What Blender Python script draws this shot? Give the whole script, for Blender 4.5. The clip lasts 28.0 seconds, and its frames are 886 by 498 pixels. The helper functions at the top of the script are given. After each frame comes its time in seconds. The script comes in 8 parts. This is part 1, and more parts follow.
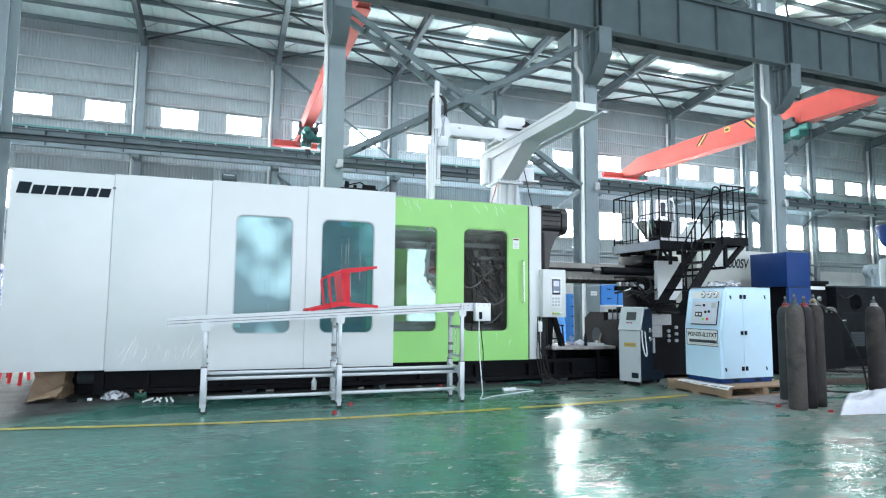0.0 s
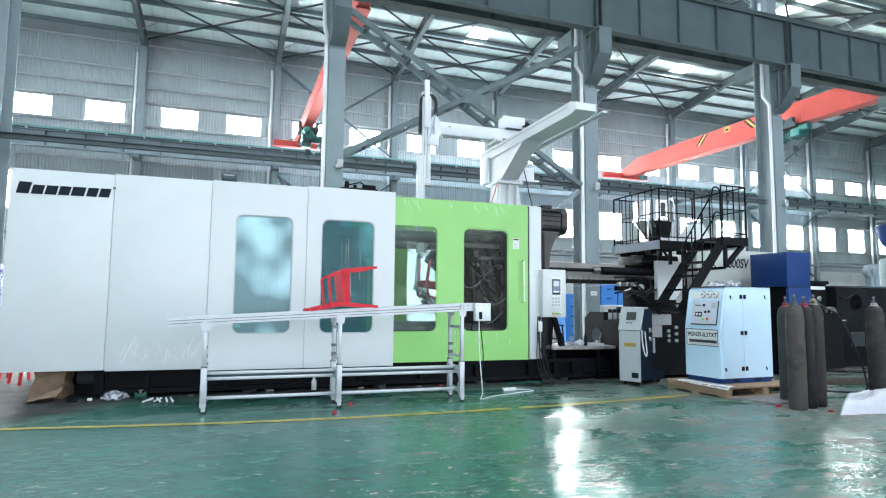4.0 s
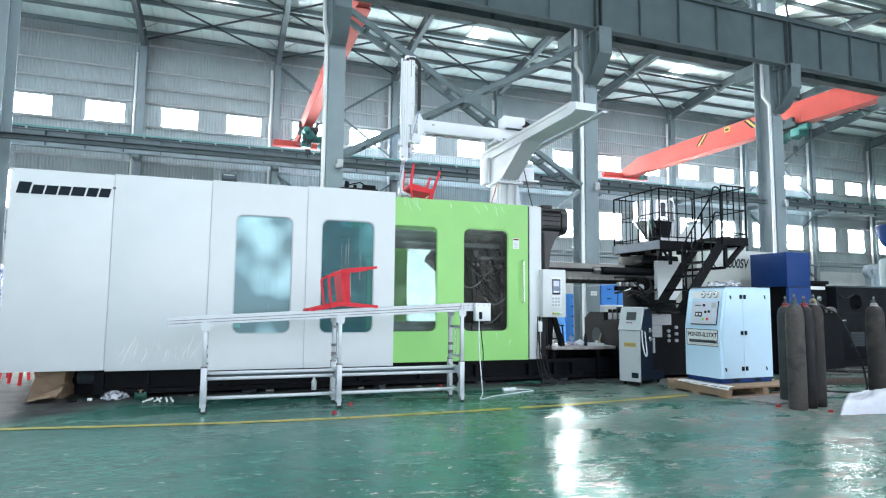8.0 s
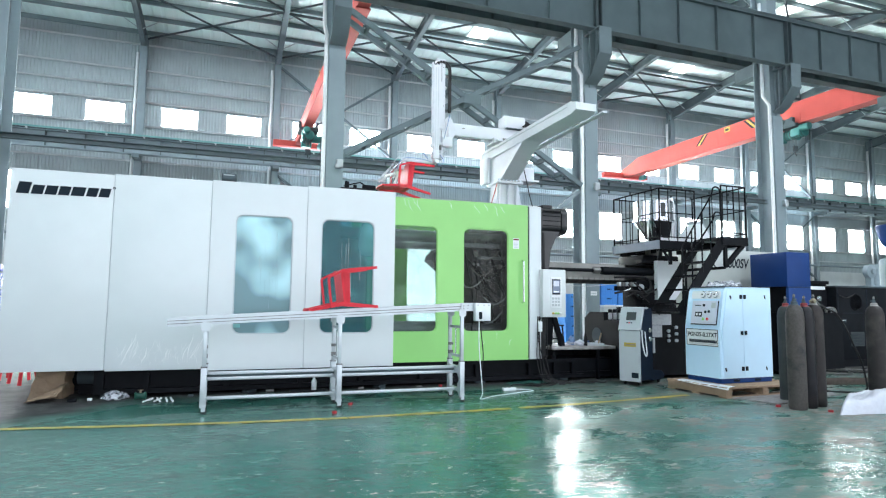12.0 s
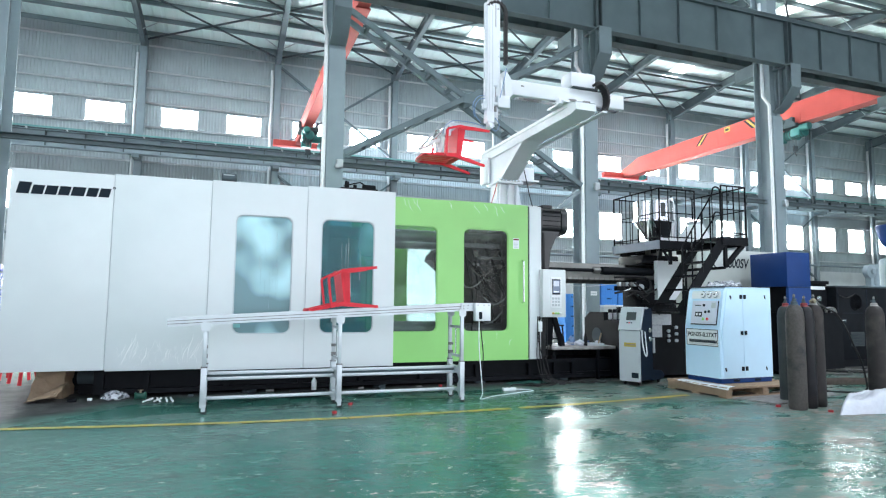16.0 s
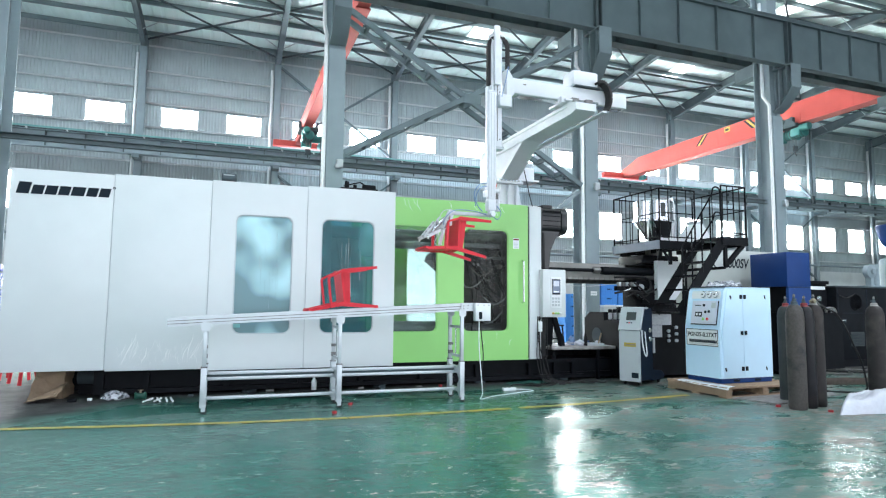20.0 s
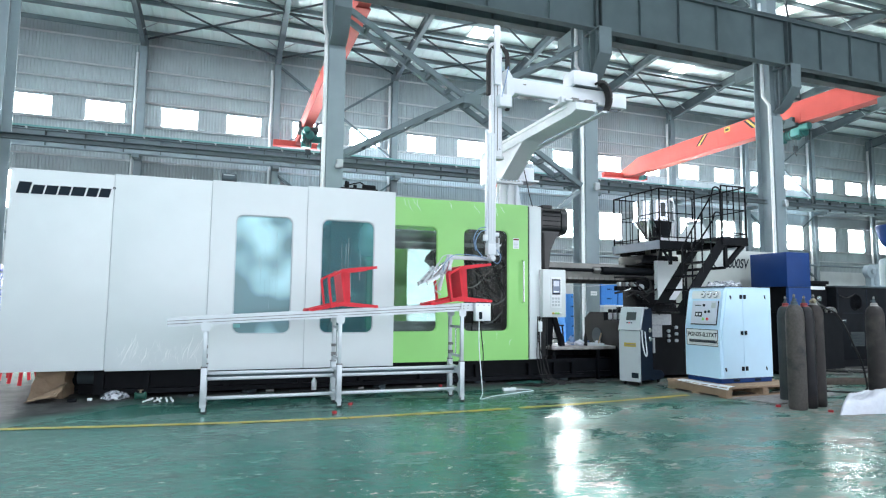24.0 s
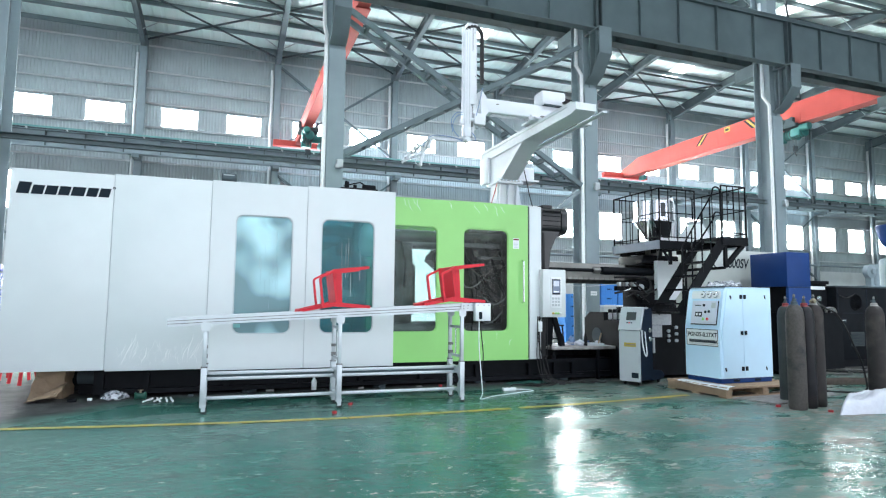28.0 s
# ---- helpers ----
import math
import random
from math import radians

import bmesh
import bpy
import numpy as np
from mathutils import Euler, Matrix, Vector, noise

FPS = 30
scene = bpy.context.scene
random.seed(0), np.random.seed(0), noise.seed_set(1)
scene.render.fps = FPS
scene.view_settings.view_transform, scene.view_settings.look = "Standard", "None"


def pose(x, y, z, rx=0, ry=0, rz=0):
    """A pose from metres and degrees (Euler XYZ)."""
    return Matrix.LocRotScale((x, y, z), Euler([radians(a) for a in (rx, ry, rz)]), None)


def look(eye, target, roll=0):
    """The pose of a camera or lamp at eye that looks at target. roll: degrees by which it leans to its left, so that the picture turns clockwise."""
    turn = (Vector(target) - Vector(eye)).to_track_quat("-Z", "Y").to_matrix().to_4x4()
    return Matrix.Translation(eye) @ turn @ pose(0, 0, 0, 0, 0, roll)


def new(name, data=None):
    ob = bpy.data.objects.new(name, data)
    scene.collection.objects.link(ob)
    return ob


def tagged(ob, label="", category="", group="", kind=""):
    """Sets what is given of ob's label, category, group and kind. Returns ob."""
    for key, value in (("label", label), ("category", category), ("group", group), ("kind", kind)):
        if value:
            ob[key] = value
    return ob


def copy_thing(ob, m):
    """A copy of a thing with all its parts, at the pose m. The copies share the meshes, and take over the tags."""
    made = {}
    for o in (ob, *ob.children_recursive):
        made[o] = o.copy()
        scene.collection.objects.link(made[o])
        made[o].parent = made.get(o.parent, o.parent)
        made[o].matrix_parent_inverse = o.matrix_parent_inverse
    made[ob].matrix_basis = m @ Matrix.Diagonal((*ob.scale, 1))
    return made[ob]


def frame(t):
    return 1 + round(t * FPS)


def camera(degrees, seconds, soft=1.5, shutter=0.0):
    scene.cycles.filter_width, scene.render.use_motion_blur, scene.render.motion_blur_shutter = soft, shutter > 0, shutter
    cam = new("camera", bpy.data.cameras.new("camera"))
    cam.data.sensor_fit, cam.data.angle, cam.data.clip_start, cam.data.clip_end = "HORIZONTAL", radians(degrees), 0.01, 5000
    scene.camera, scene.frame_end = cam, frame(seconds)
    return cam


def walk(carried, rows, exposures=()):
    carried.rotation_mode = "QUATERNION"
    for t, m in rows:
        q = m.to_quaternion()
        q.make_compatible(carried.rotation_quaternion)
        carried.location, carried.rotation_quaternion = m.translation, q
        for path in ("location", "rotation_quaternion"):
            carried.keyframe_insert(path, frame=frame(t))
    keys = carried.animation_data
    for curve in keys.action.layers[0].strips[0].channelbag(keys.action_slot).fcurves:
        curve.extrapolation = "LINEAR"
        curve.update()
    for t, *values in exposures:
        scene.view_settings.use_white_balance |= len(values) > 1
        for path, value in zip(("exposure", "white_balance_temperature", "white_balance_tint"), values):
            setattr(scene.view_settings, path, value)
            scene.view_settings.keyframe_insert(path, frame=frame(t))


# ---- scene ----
# ---------- camera ----------
cam = camera(73.05, 28.0, soft=1.2)
walk(cam, [(0.0, pose(0, 0, 1.07, 95.242, -0.572, -19.803)), (28.0, pose(0, 0, 1.07, 95.242, -0.572, -19.803))],
     exposures=[(0.0, 0.09), (28.0, 0.09)])

# ---------- light ----------
world = bpy.data.worlds.new("sky")
scene.world = world
world.use_nodes = True
wt = world.node_tree
sky = wt.nodes.new("ShaderNodeTexSky")
sky.sky_type = 'NISHITA'
sky.sun_disc = False
sky.sun_elevation = radians(50)
sky.sun_rotation = radians(140)
wt.nodes["Background"].inputs["Strength"].default_value = 0.12
wt.links.new(sky.outputs[0], wt.nodes["Background"].inputs["Color"])

sun = new("sun", bpy.data.lights.new("sun", 'SUN'))
sun.data.energy, sun.data.angle, sun.data.color = 1.0, radians(12), (1.0, 0.97, 0.93)
sun.matrix_world = look((0, 0, 60), (-18, 26, 0))


def area_lamp(name, eye, target, sx, sy, watts, color=(0.91, 0.955, 1.09)):
    """A rectangular area lamp tinted like daylight, in an opening or as fill."""
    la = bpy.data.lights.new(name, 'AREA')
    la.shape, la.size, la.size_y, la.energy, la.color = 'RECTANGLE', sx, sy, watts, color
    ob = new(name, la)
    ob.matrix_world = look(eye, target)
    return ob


# tall doorways behind the camera; the four lamps after it are added fill
area_lamp("daylight_south_doors", (12, -11.6, 3.7), (12, 10, 2.8), 37, 6.5, 2050)
# Added side fill from an assumed opening, tilted up towards robot and roof.
area_lamp("west_fill", (-15.9, 9, 5.0), (10, 9, 9.0), 30, 4.2, 1500)
# Hung inside the north wall below the windows, tilted up to brighten the roof.
area_lamp("north_roof_fill", (20, 30.1, 8.1), (20, 20.1, 15.5), 38, 1.1, 1250)
# Fill strips hung below the roof sheet, wider than any roof light.
area_lamp("roof_fill_near", (11, -0.2, 13.4), (11, -0.2, 0), 30, 2.2, 2300)
area_lamp("roof_fill_far", (14, 24.6, 13.2), (14, 24.6, 0), 46, 1.6, 1900)

# ---------- materials ----------


def mat(name, color, rough=0.5, metal=0.0, grain=0.0, grain_scale=40.0, stain=0.0, stain_scale=1.5, bump=0.0, bump_scale=60.0,
        coat=0.0, spec=0.5, vary=0.0, stain_color=None, rough_vary=0.0):
    """Painted, metal, plastic or mineral surface with grain, stains and fine relief, in object metres."""
    m = bpy.data.materials.new(name)
    m.use_nodes = True
    nt = m.node_tree
    b = nt.nodes["Principled BSDF"]
    b.inputs["Roughness"].default_value = rough
    b.inputs["Metallic"].default_value = metal
    b.inputs["Coat Weight"].default_value = coat
    b.inputs["Specular IOR Level"].default_value = spec
    geo = nt.nodes.new("ShaderNodeNewGeometry")

    def noise_of(scale, detail=4.0):
        n = nt.nodes.new("ShaderNodeTexNoise")
        n.inputs["Scale"].default_value = scale
        n.inputs["Detail"].default_value = detail
        nt.links.new(geo.outputs["Position"], n.inputs["Vector"])
        return n

    def mixed(fac, a, c2):
        x = nt.nodes.new("ShaderNodeMix")
        x.data_type = 'RGBA'
        nt.links.new(fac, x.inputs[0])
        if isinstance(a, tuple):
            x.inputs[6].default_value = (*a, 1)
        else:
            nt.links.new(a, x.inputs[6])
        if isinstance(c2, tuple):
            x.inputs[7].default_value = (*c2, 1)
        else:
            nt.links.new(c2, x.inputs[7])
        return x.outputs[2]

    def ramp(src, lo, hi, k=1.0):
        r = nt.nodes.new("ShaderNodeMapRange")
        r.inputs["From Min"].default_value, r.inputs["From Max"].default_value = lo, hi
        r.inputs["To Max"].default_value = k
        nt.links.new(src, r.inputs["Value"])
        return r.outputs[0]

    out = tuple(color)
    if grain:
        dark = tuple(c * (1 - grain) for c in color)
        out = mixed(ramp(noise_of(grain_scale).outputs["Fac"], 0.35, 0.65), out, dark)
    if stain:
        sc = stain_color or tuple(c * 0.45 for c in color)
        out = mixed(ramp(noise_of(stain_scale, 7.0).outputs["Fac"], 0.52, 0.75, stain), out, sc)
    if vary:
        info = nt.nodes.new("ShaderNodeObjectInfo")
        dark = tuple(c * (1 - vary) for c in color)
        out = mixed(info.outputs["Random"], out, dark)
    if isinstance(out, tuple):
        b.inputs["Base Color"].default_value = (*out, 1)
    else:
        nt.links.new(out, b.inputs["Base Color"])
    if rough_vary:
        r = nt.nodes.new("ShaderNodeMapRange")
        r.inputs["To Min"].default_value, r.inputs["To Max"].default_value = max(0.02, rough - rough_vary), rough + rough_vary
        nt.links.new(noise_of(stain_scale * 2.3, 5.0).outputs["Fac"], r.inputs["Value"])
        nt.links.new(r.outputs[0], b.inputs["Roughness"])
    if bump:
        bn = nt.nodes.new("ShaderNodeBump")
        bn.inputs["Strength"].default_value = bump
        bn.inputs["Distance"].default_value = 0.01
        nt.links.new(noise_of(bump_scale).outputs["Fac"], bn.inputs["Height"])
        nt.links.new(bn.outputs[0], b.inputs["Normal"])
    return m


def glow(name, color, strength):
    m = bpy.data.materials.new(name)
    m.use_nodes = True
    b = m.node_tree.nodes["Principled BSDF"]
    b.inputs["Base Color"].default_value = (*color, 1)
    b.inputs["Emission Color"].default_value = (*color, 1)
    b.inputs["Emission Strength"].default_value = strength
    return m


def glass(name, color, rough=0.02, ior=1.3):
    """Thin sheet: a gloss over a tinted clear pane."""
    m = bpy.data.materials.new(name)
    m.use_nodes = True
    nt = m.node_tree
    nt.nodes.remove(nt.nodes["Principled BSDF"])
    tr = nt.nodes.new("ShaderNodeBsdfTransparent")
    tr.inputs[0].default_value = (*color, 1)
    gl = nt.nodes.new("ShaderNodeBsdfGlossy")
    gl.inputs["Roughness"].default_value = rough
    fr = nt.nodes.new("ShaderNodeFresnel")
    fr.inputs["IOR"].default_value = ior
    mx = nt.nodes.new("ShaderNodeMixShader")
    nt.links.new(fr.outputs[0], mx.inputs[0])
    nt.links.new(tr.outputs[0], mx.inputs[1])
    nt.links.new(gl.outputs[0], mx.inputs[2])
    nt.links.new(mx.outputs[0], nt.nodes["Material Output"].inputs["Surface"])
    return m


M_WHITE = mat("white_enamel", (0.71, 0.755, 0.765), 0.35, grain=0.03, grain_scale=3, stain=0.10, stain_scale=1.1, stain_color=(0.55, 0.58, 0.56), bump=0.05, bump_scale=9)
M_GREEN = mat("green_enamel", (0.30, 0.66, 0.19), 0.33, grain=0.04, grain_scale=3, stain=0.08, stain_scale=1.3, bump=0.05, bump_scale=9)
M_ROBOT = mat("robot_white", (0.71, 0.74, 0.775), 0.42, grain=0.04, grain_scale=5)
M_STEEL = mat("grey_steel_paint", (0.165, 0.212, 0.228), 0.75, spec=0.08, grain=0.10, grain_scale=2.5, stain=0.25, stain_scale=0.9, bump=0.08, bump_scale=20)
# Paler copy of the steel paint: brighter light on columns put into the colour.
M_COL = mat("pale_or_lit_grey_steel", (0.26, 0.325, 0.352), 0.6, spec=0.25, grain=0.08, grain_scale=2.5, stain=0.25, stain_scale=0.8, bump=0.06, bump_scale=20)
# Darker copies for rafters and runway girder, their shade put into the colour.
M_RAFT = mat("rafter_shade_tone", (0.125, 0.163, 0.176), 0.8, spec=0.05, grain=0.1, grain_scale=2.5, stain=0.2, stain_scale=0.9)
M_GIRDER = mat("girder_shade_tone", (0.104, 0.138, 0.148), 0.8, spec=0.05, grain=0.12, grain_scale=2.0, stain=0.3, stain_scale=0.8, bump=0.05, bump_scale=15)
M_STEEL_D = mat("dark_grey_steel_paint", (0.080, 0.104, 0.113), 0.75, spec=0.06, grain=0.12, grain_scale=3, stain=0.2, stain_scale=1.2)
M_SHEET = mat("galvanised_wall_sheet", (0.45, 0.52, 0.54), 0.65, spec=0.2, grain=0.08, grain_scale=0.8, stain=0.3, stain_scale=0.35, stain_color=(0.36, 0.42, 0.435))
M_ROOF = mat("pale_roof_sheet", (0.76, 0.93, 0.90), 0.6, spec=0.3, grain=0.10, grain_scale=0.7, stain=0.2, stain_scale=0.4, stain_color=(0.50, 0.62, 0.60))
M_PURLIN = mat("grey_green_purlin_paint", (0.24, 0.310, 0.320), 0.7, spec=0.15, grain=0.1, grain_scale=2.0, stain=0.2, stain_scale=0.8)
M_PIPE = mat("white_pvc", (0.80, 0.83, 0.84), 0.35, stain=0.15, stain_scale=2)
M_RED_CRANE = mat("orange_red_paint", (0.54, 0.092, 0.078), 0.7, spec=0.15, grain=0.08, grain_scale=1.5, stain=0.2, stain_scale=1.0)
M_TEAL = mat("teal_rail", (0.17, 0.40, 0.38), 0.5, grain=0.1, grain_scale=4)
M_HOIST = mat("dark_teal_hoist", (0.03, 0.22, 0.20), 0.5, grain=0.15, grain_scale=8)
M_CHAIR = mat("red_plastic", (0.73, 0.022, 0.040), 0.42, spec=0.3, grain=0.05, grain_scale=12, bump=0.04, bump_scale=150)
M_ALU = mat("aluminium_profile", (0.53, 0.565, 0.59), 0.34, 0.35, grain=0.06, grain_scale=14)
M_BELT = mat("white_belt", (0.70, 0.74, 0.74), 0.5, grain=0.08, grain_scale=10, stain=0.2, stain_scale=4)
M_BLACK = mat("black_machine_paint", (0.0065, 0.0076, 0.0100), 0.5, grain=0.3, grain_scale=6, stain=0.3, stain_scale=2, stain_color=(0.015, 0.017, 0.019), spec=0.10)
M_RUBBER = mat("black_rubber", (0.012, 0.012, 0.013), 0.7)
M_CHROME = mat("polished_steel", (0.62, 0.64, 0.66), 0.16, 1.0, grain=0.1, grain_scale=8)
M_IRON = mat("bare_cast_iron", (0.20, 0.20, 0.195), 0.45, 0.7, grain=0.35, grain_scale=9, stain=0.4, stain_scale=3)
M_DARK = mat("seam_shadow_gap", (0.02, 0.022, 0.024), 0.8)
M_YELLOW = mat("yellow_floor_paint", (0.54, 0.39, 0.05), 0.35, grain=0.15, grain_scale=9, stain=0.6, stain_scale=5, stain_color=(0.18, 0.26, 0.14))
# Paler than the black deck: the light on that side is in this colour.
M_SLATE = mat("slate_side_lit", (0.12, 0.155, 0.21), 0.5, spec=0.3, grain=0.12, grain_scale=4, stain=0.2)
M_OFFWHITE = mat("dusty_off_white_enamel", (0.50, 0.54, 0.51), 0.5, spec=0.3, grain=0.06, grain_scale=3, stain=0.25, stain_scale=1.4)
M_NAVY = mat("navy_enamel", (0.006, 0.014, 0.032), 0.4, spec=0.22, grain=0.1, grain_scale=4, stain=0.1)
M_BLUE = mat("blue_enamel", (0.010, 0.046, 0.185), 0.5, spec=0.22, grain=0.1, grain_scale=4, stain=0.12)
M_ICE = mat("pale_blue_enamel", (0.60, 0.82, 0.98), 0.35, grain=0.03, grain_scale=5)
M_GREYBOX = mat("light_grey_enamel", (0.50, 0.545, 0.565), 0.5, spec=0.3, grain=0.05, grain_scale=6, stain=0.1)
M_WOOD = mat("pallet_wood", (0.52, 0.36, 0.235), 0.75, grain=0.35, grain_scale=22, stain=0.4, stain_scale=5, bump=0.3, bump_scale=80, vary=0.45)
M_CYL = mat("worn_grey_gas_bottle", (0.088, 0.079, 0.073), 0.6, spec=0.25, grain=0.22, grain_scale=45, stain=1.0, stain_scale=8.0, stain_color=(0.026, 0.028, 0.033), bump=0.15, bump_scale=45)
M_CYL_D = mat("dark_gas_bottle", (0.013, 0.012, 0.015), 0.5, spec=0.3, grain=0.3, grain_scale=14, stain=0.6, stain_scale=3.5, stain_color=(0.075, 0.055, 0.045))
M_CYL_B = mat("brown_gas_bottle", (0.038, 0.033, 0.032), 0.6, spec=0.25, grain=0.10, grain_scale=60, stain=0.8, stain_scale=6, stain_color=(0.080, 0.068, 0.060), bump=0.15, bump_scale=45)
M_CYL_G = mat("grey_green_gas_bottle", (0.052, 0.060, 0.062), 0.6, spec=0.25, grain=0.10, grain_scale=60, stain=0.6, stain_scale=4, stain_color=(0.10, 0.10, 0.095), bump=0.15, bump_scale=45)
M_SOOT = mat("dusty_black_panel", (0.0060, 0.0078, 0.0110), 0.55, spec=0.12, grain=0.25, grain_scale=7, stain=0.5, stain_scale=2.5, stain_color=(0.012, 0.014, 0.017))
M_GLOSSBLACK = mat("glossy_black_casing", (0.010, 0.011, 0.013), 0.32, spec=0.5, grain=0.2, grain_scale=9)
M_PANEL = mat("off_white_enamel", (0.68, 0.72, 0.72), 0.4, grain=0.04, grain_scale=6)
M_BRASS = mat("dull_brass", (0.33, 0.29, 0.21), 0.35, 0.9, grain=0.2)
M_KRAFT = mat("brown_paper", (0.30, 0.215, 0.14), 0.8, grain=0.15, grain_scale=10, stain=0.3, stain_scale=4, bump=0.2, bump_scale=25)
M_SACK = mat("white_woven_sack", (0.56, 0.58, 0.64), 0.7, grain=0.08, grain_scale=30, stain=0.1, bump=0.3, bump_scale=14)
M_FILM = mat("clear_film_crease", (0.92, 0.94, 0.94), 0.3)
M_TABLE = mat("worn_steel_top", (0.36, 0.345, 0.335), 0.5, 0.2, grain=0.4, grain_scale=12, stain=0.8, stain_scale=6)
M_DARKRED = mat("dark_red_holes", (0.57, 0.022, 0.038), 0.6)
M_GRIP = mat("dull_aluminium_plate", (0.60, 0.63, 0.66), 0.45, 0.2, grain=0.12, grain_scale=30)
M_GUARD = mat("dull_beige_guard", (0.30, 0.295, 0.275), 0.55, grain=0.15, grain_scale=5, stain=0.4, stain_scale=3)
M_REDWORN = mat("worn_red_paint", (0.24, 0.022, 0.025), 0.5, grain=0.3, grain_scale=40, stain=0.6, stain_scale=14, stain_color=(0.09, 0.07, 0.065))
M_TREAD = mat("dull_tread_plate", (0.40, 0.42, 0.44), 0.4, 0.5, grain=0.2, grain_scale=40)
M_LILAC = mat("pale_panel_film", (0.66, 0.70, 0.80), 0.3, grain=0.03)
M_DISPLAY = mat("unlit_display", (0.055, 0.065, 0.068), 0.2)
M_TIMBER = mat("dark_weathered_timber", (0.07, 0.052, 0.04), 0.8, grain=0.4, grain_scale=25, bump=0.3)
M_CAP = mat("dull_red_cap", (0.42, 0.02, 0.03), 0.5)
M_INK = mat("dark_ink", (0.010, 0.018, 0.027), 0.55, spec=0.15)
M_REDMARK = mat("red_cap", (0.70, 0.02, 0.03), 0.4)
M_SCREEN = mat("lcd_screen", (0.16, 0.20, 0.30), 0.12)
M_DAY = glow("daylight_backdrop", (0.93, 0.99, 1.0), 84.0)
M_DAY_LOW = glow("gap_glow_sheet", (0.93, 0.99, 1.0), 3.0)
M_SKYL = glow("translucent_roof_sheet", (0.95, 1.0, 1.0), 3.2)
def hazed_glass(name, tint, haze, most=0.85, least=0.04, scale=2.1, lo=0.38, hi=0.66, ior=1.35):
    """Tinted clear sheet; film haze and soft reflected glow are painted in as noise smears."""
    m = glass(name, tint, 0.12, ior)
    nt = m.node_tree
    surface = nt.nodes["Material Output"].inputs["Surface"]
    inner = surface.links[0].from_socket
    df = nt.nodes.new("ShaderNodeBsdfDiffuse")
    df.inputs[0].default_value = (*haze, 1)
    geo = nt.nodes.new("ShaderNodeNewGeometry")
    n = nt.nodes.new("ShaderNodeTexNoise")
    n.inputs["Scale"].default_value, n.inputs["Detail"].default_value = scale, 0.8
    nt.links.new(geo.outputs["Position"], n.inputs["Vector"])
    r = nt.nodes.new("ShaderNodeMapRange")
    for key, v in (("From Min", lo), ("From Max", hi), ("To Min", least), ("To Max", most)):
        r.inputs[key].default_value = v
    nt.links.new(n.outputs["Fac"], r.inputs["Value"])
    mx = nt.nodes.new("ShaderNodeMixShader")
    nt.links.new(r.outputs[0], mx.inputs[0])
    nt.links.new(inner, mx.inputs[1])
    nt.links.new(df.outputs[0], mx.inputs[2])
    nt.links.new(mx.outputs[0], surface)
    return m


M_GLASS = hazed_glass("clear_pane", (0.70, 0.77, 0.76), (0.40, 0.45, 0.45), 0.10, 0.01, 5.0, 0.42, 0.70, 1.2)
M_SMOKE = hazed_glass("smoky_plastic_pane", (0.66, 0.67, 0.66), (0.13, 0.135, 0.13), 0.08, 0.01, 7.0, 0.38, 0.66, 1.15)
M_MOULD = mat("oily_dark_tool_steel", (0.12, 0.122, 0.122), 0.38, 0.5, grain=0.2, grain_scale=9, stain=0.5, stain_scale=4.0, stain_color=(0.012, 0.012, 0.012))
M_TUBE = mat("pale_blue_air_tube", (0.16, 0.27, 0.46), 0.35)
M_TIE = mat("oiled_steel_bar", (0.26, 0.28, 0.29), 0.35, 0.6, grain=0.15, grain_scale=6)
# Pale smears are reflected glow put into the haze colour, fixed in place.
M_TEALGLASS = hazed_glass("teal_pane_glow_haze", (0.42, 0.64, 0.70), (0.62, 0.88, 0.91), 0.85, 0.20, 2.4, 0.42, 0.70)
M_TEALCLEAR = hazed_glass("teal_pane", (0.18, 0.50, 0.57), (0.24, 0.58, 0.60), 0.48, 0.12, 2.2, 0.48, 0.80, 1.25)
M_DRIP = hazed_glass("dried_drip", (0.9, 0.97, 0.97), (0.8, 0.9, 0.9), 0.5)
def frosted(name, color):
    """A pane under milky film that passes light on without a view."""
    m = glass(name, (0.9, 0.95, 0.95), 0.2, 1.3)
    nt = m.node_tree
    surface = nt.nodes["Material Output"].inputs["Surface"]
    inner = surface.links[0].from_socket
    tl = nt.nodes.new("ShaderNodeBsdfTranslucent")
    tl.inputs[0].default_value = (*color, 1)
    mx = nt.nodes.new("ShaderNodeMixShader")
    mx.inputs[0].default_value = 0.93
    nt.links.new(inner, mx.inputs[1])
    nt.links.new(tl.outputs[0], mx.inputs[2])
    nt.links.new(mx.outputs[0], surface)
    return m


M_FROST = frosted("milky_pane", (0.58, 0.66, 0.67))
M_PLASTER = mat("white_plaster", (0.66, 0.70, 0.70), 0.8, grain=0.06, grain_scale=3, stain=0.3, stain_scale=0.7)


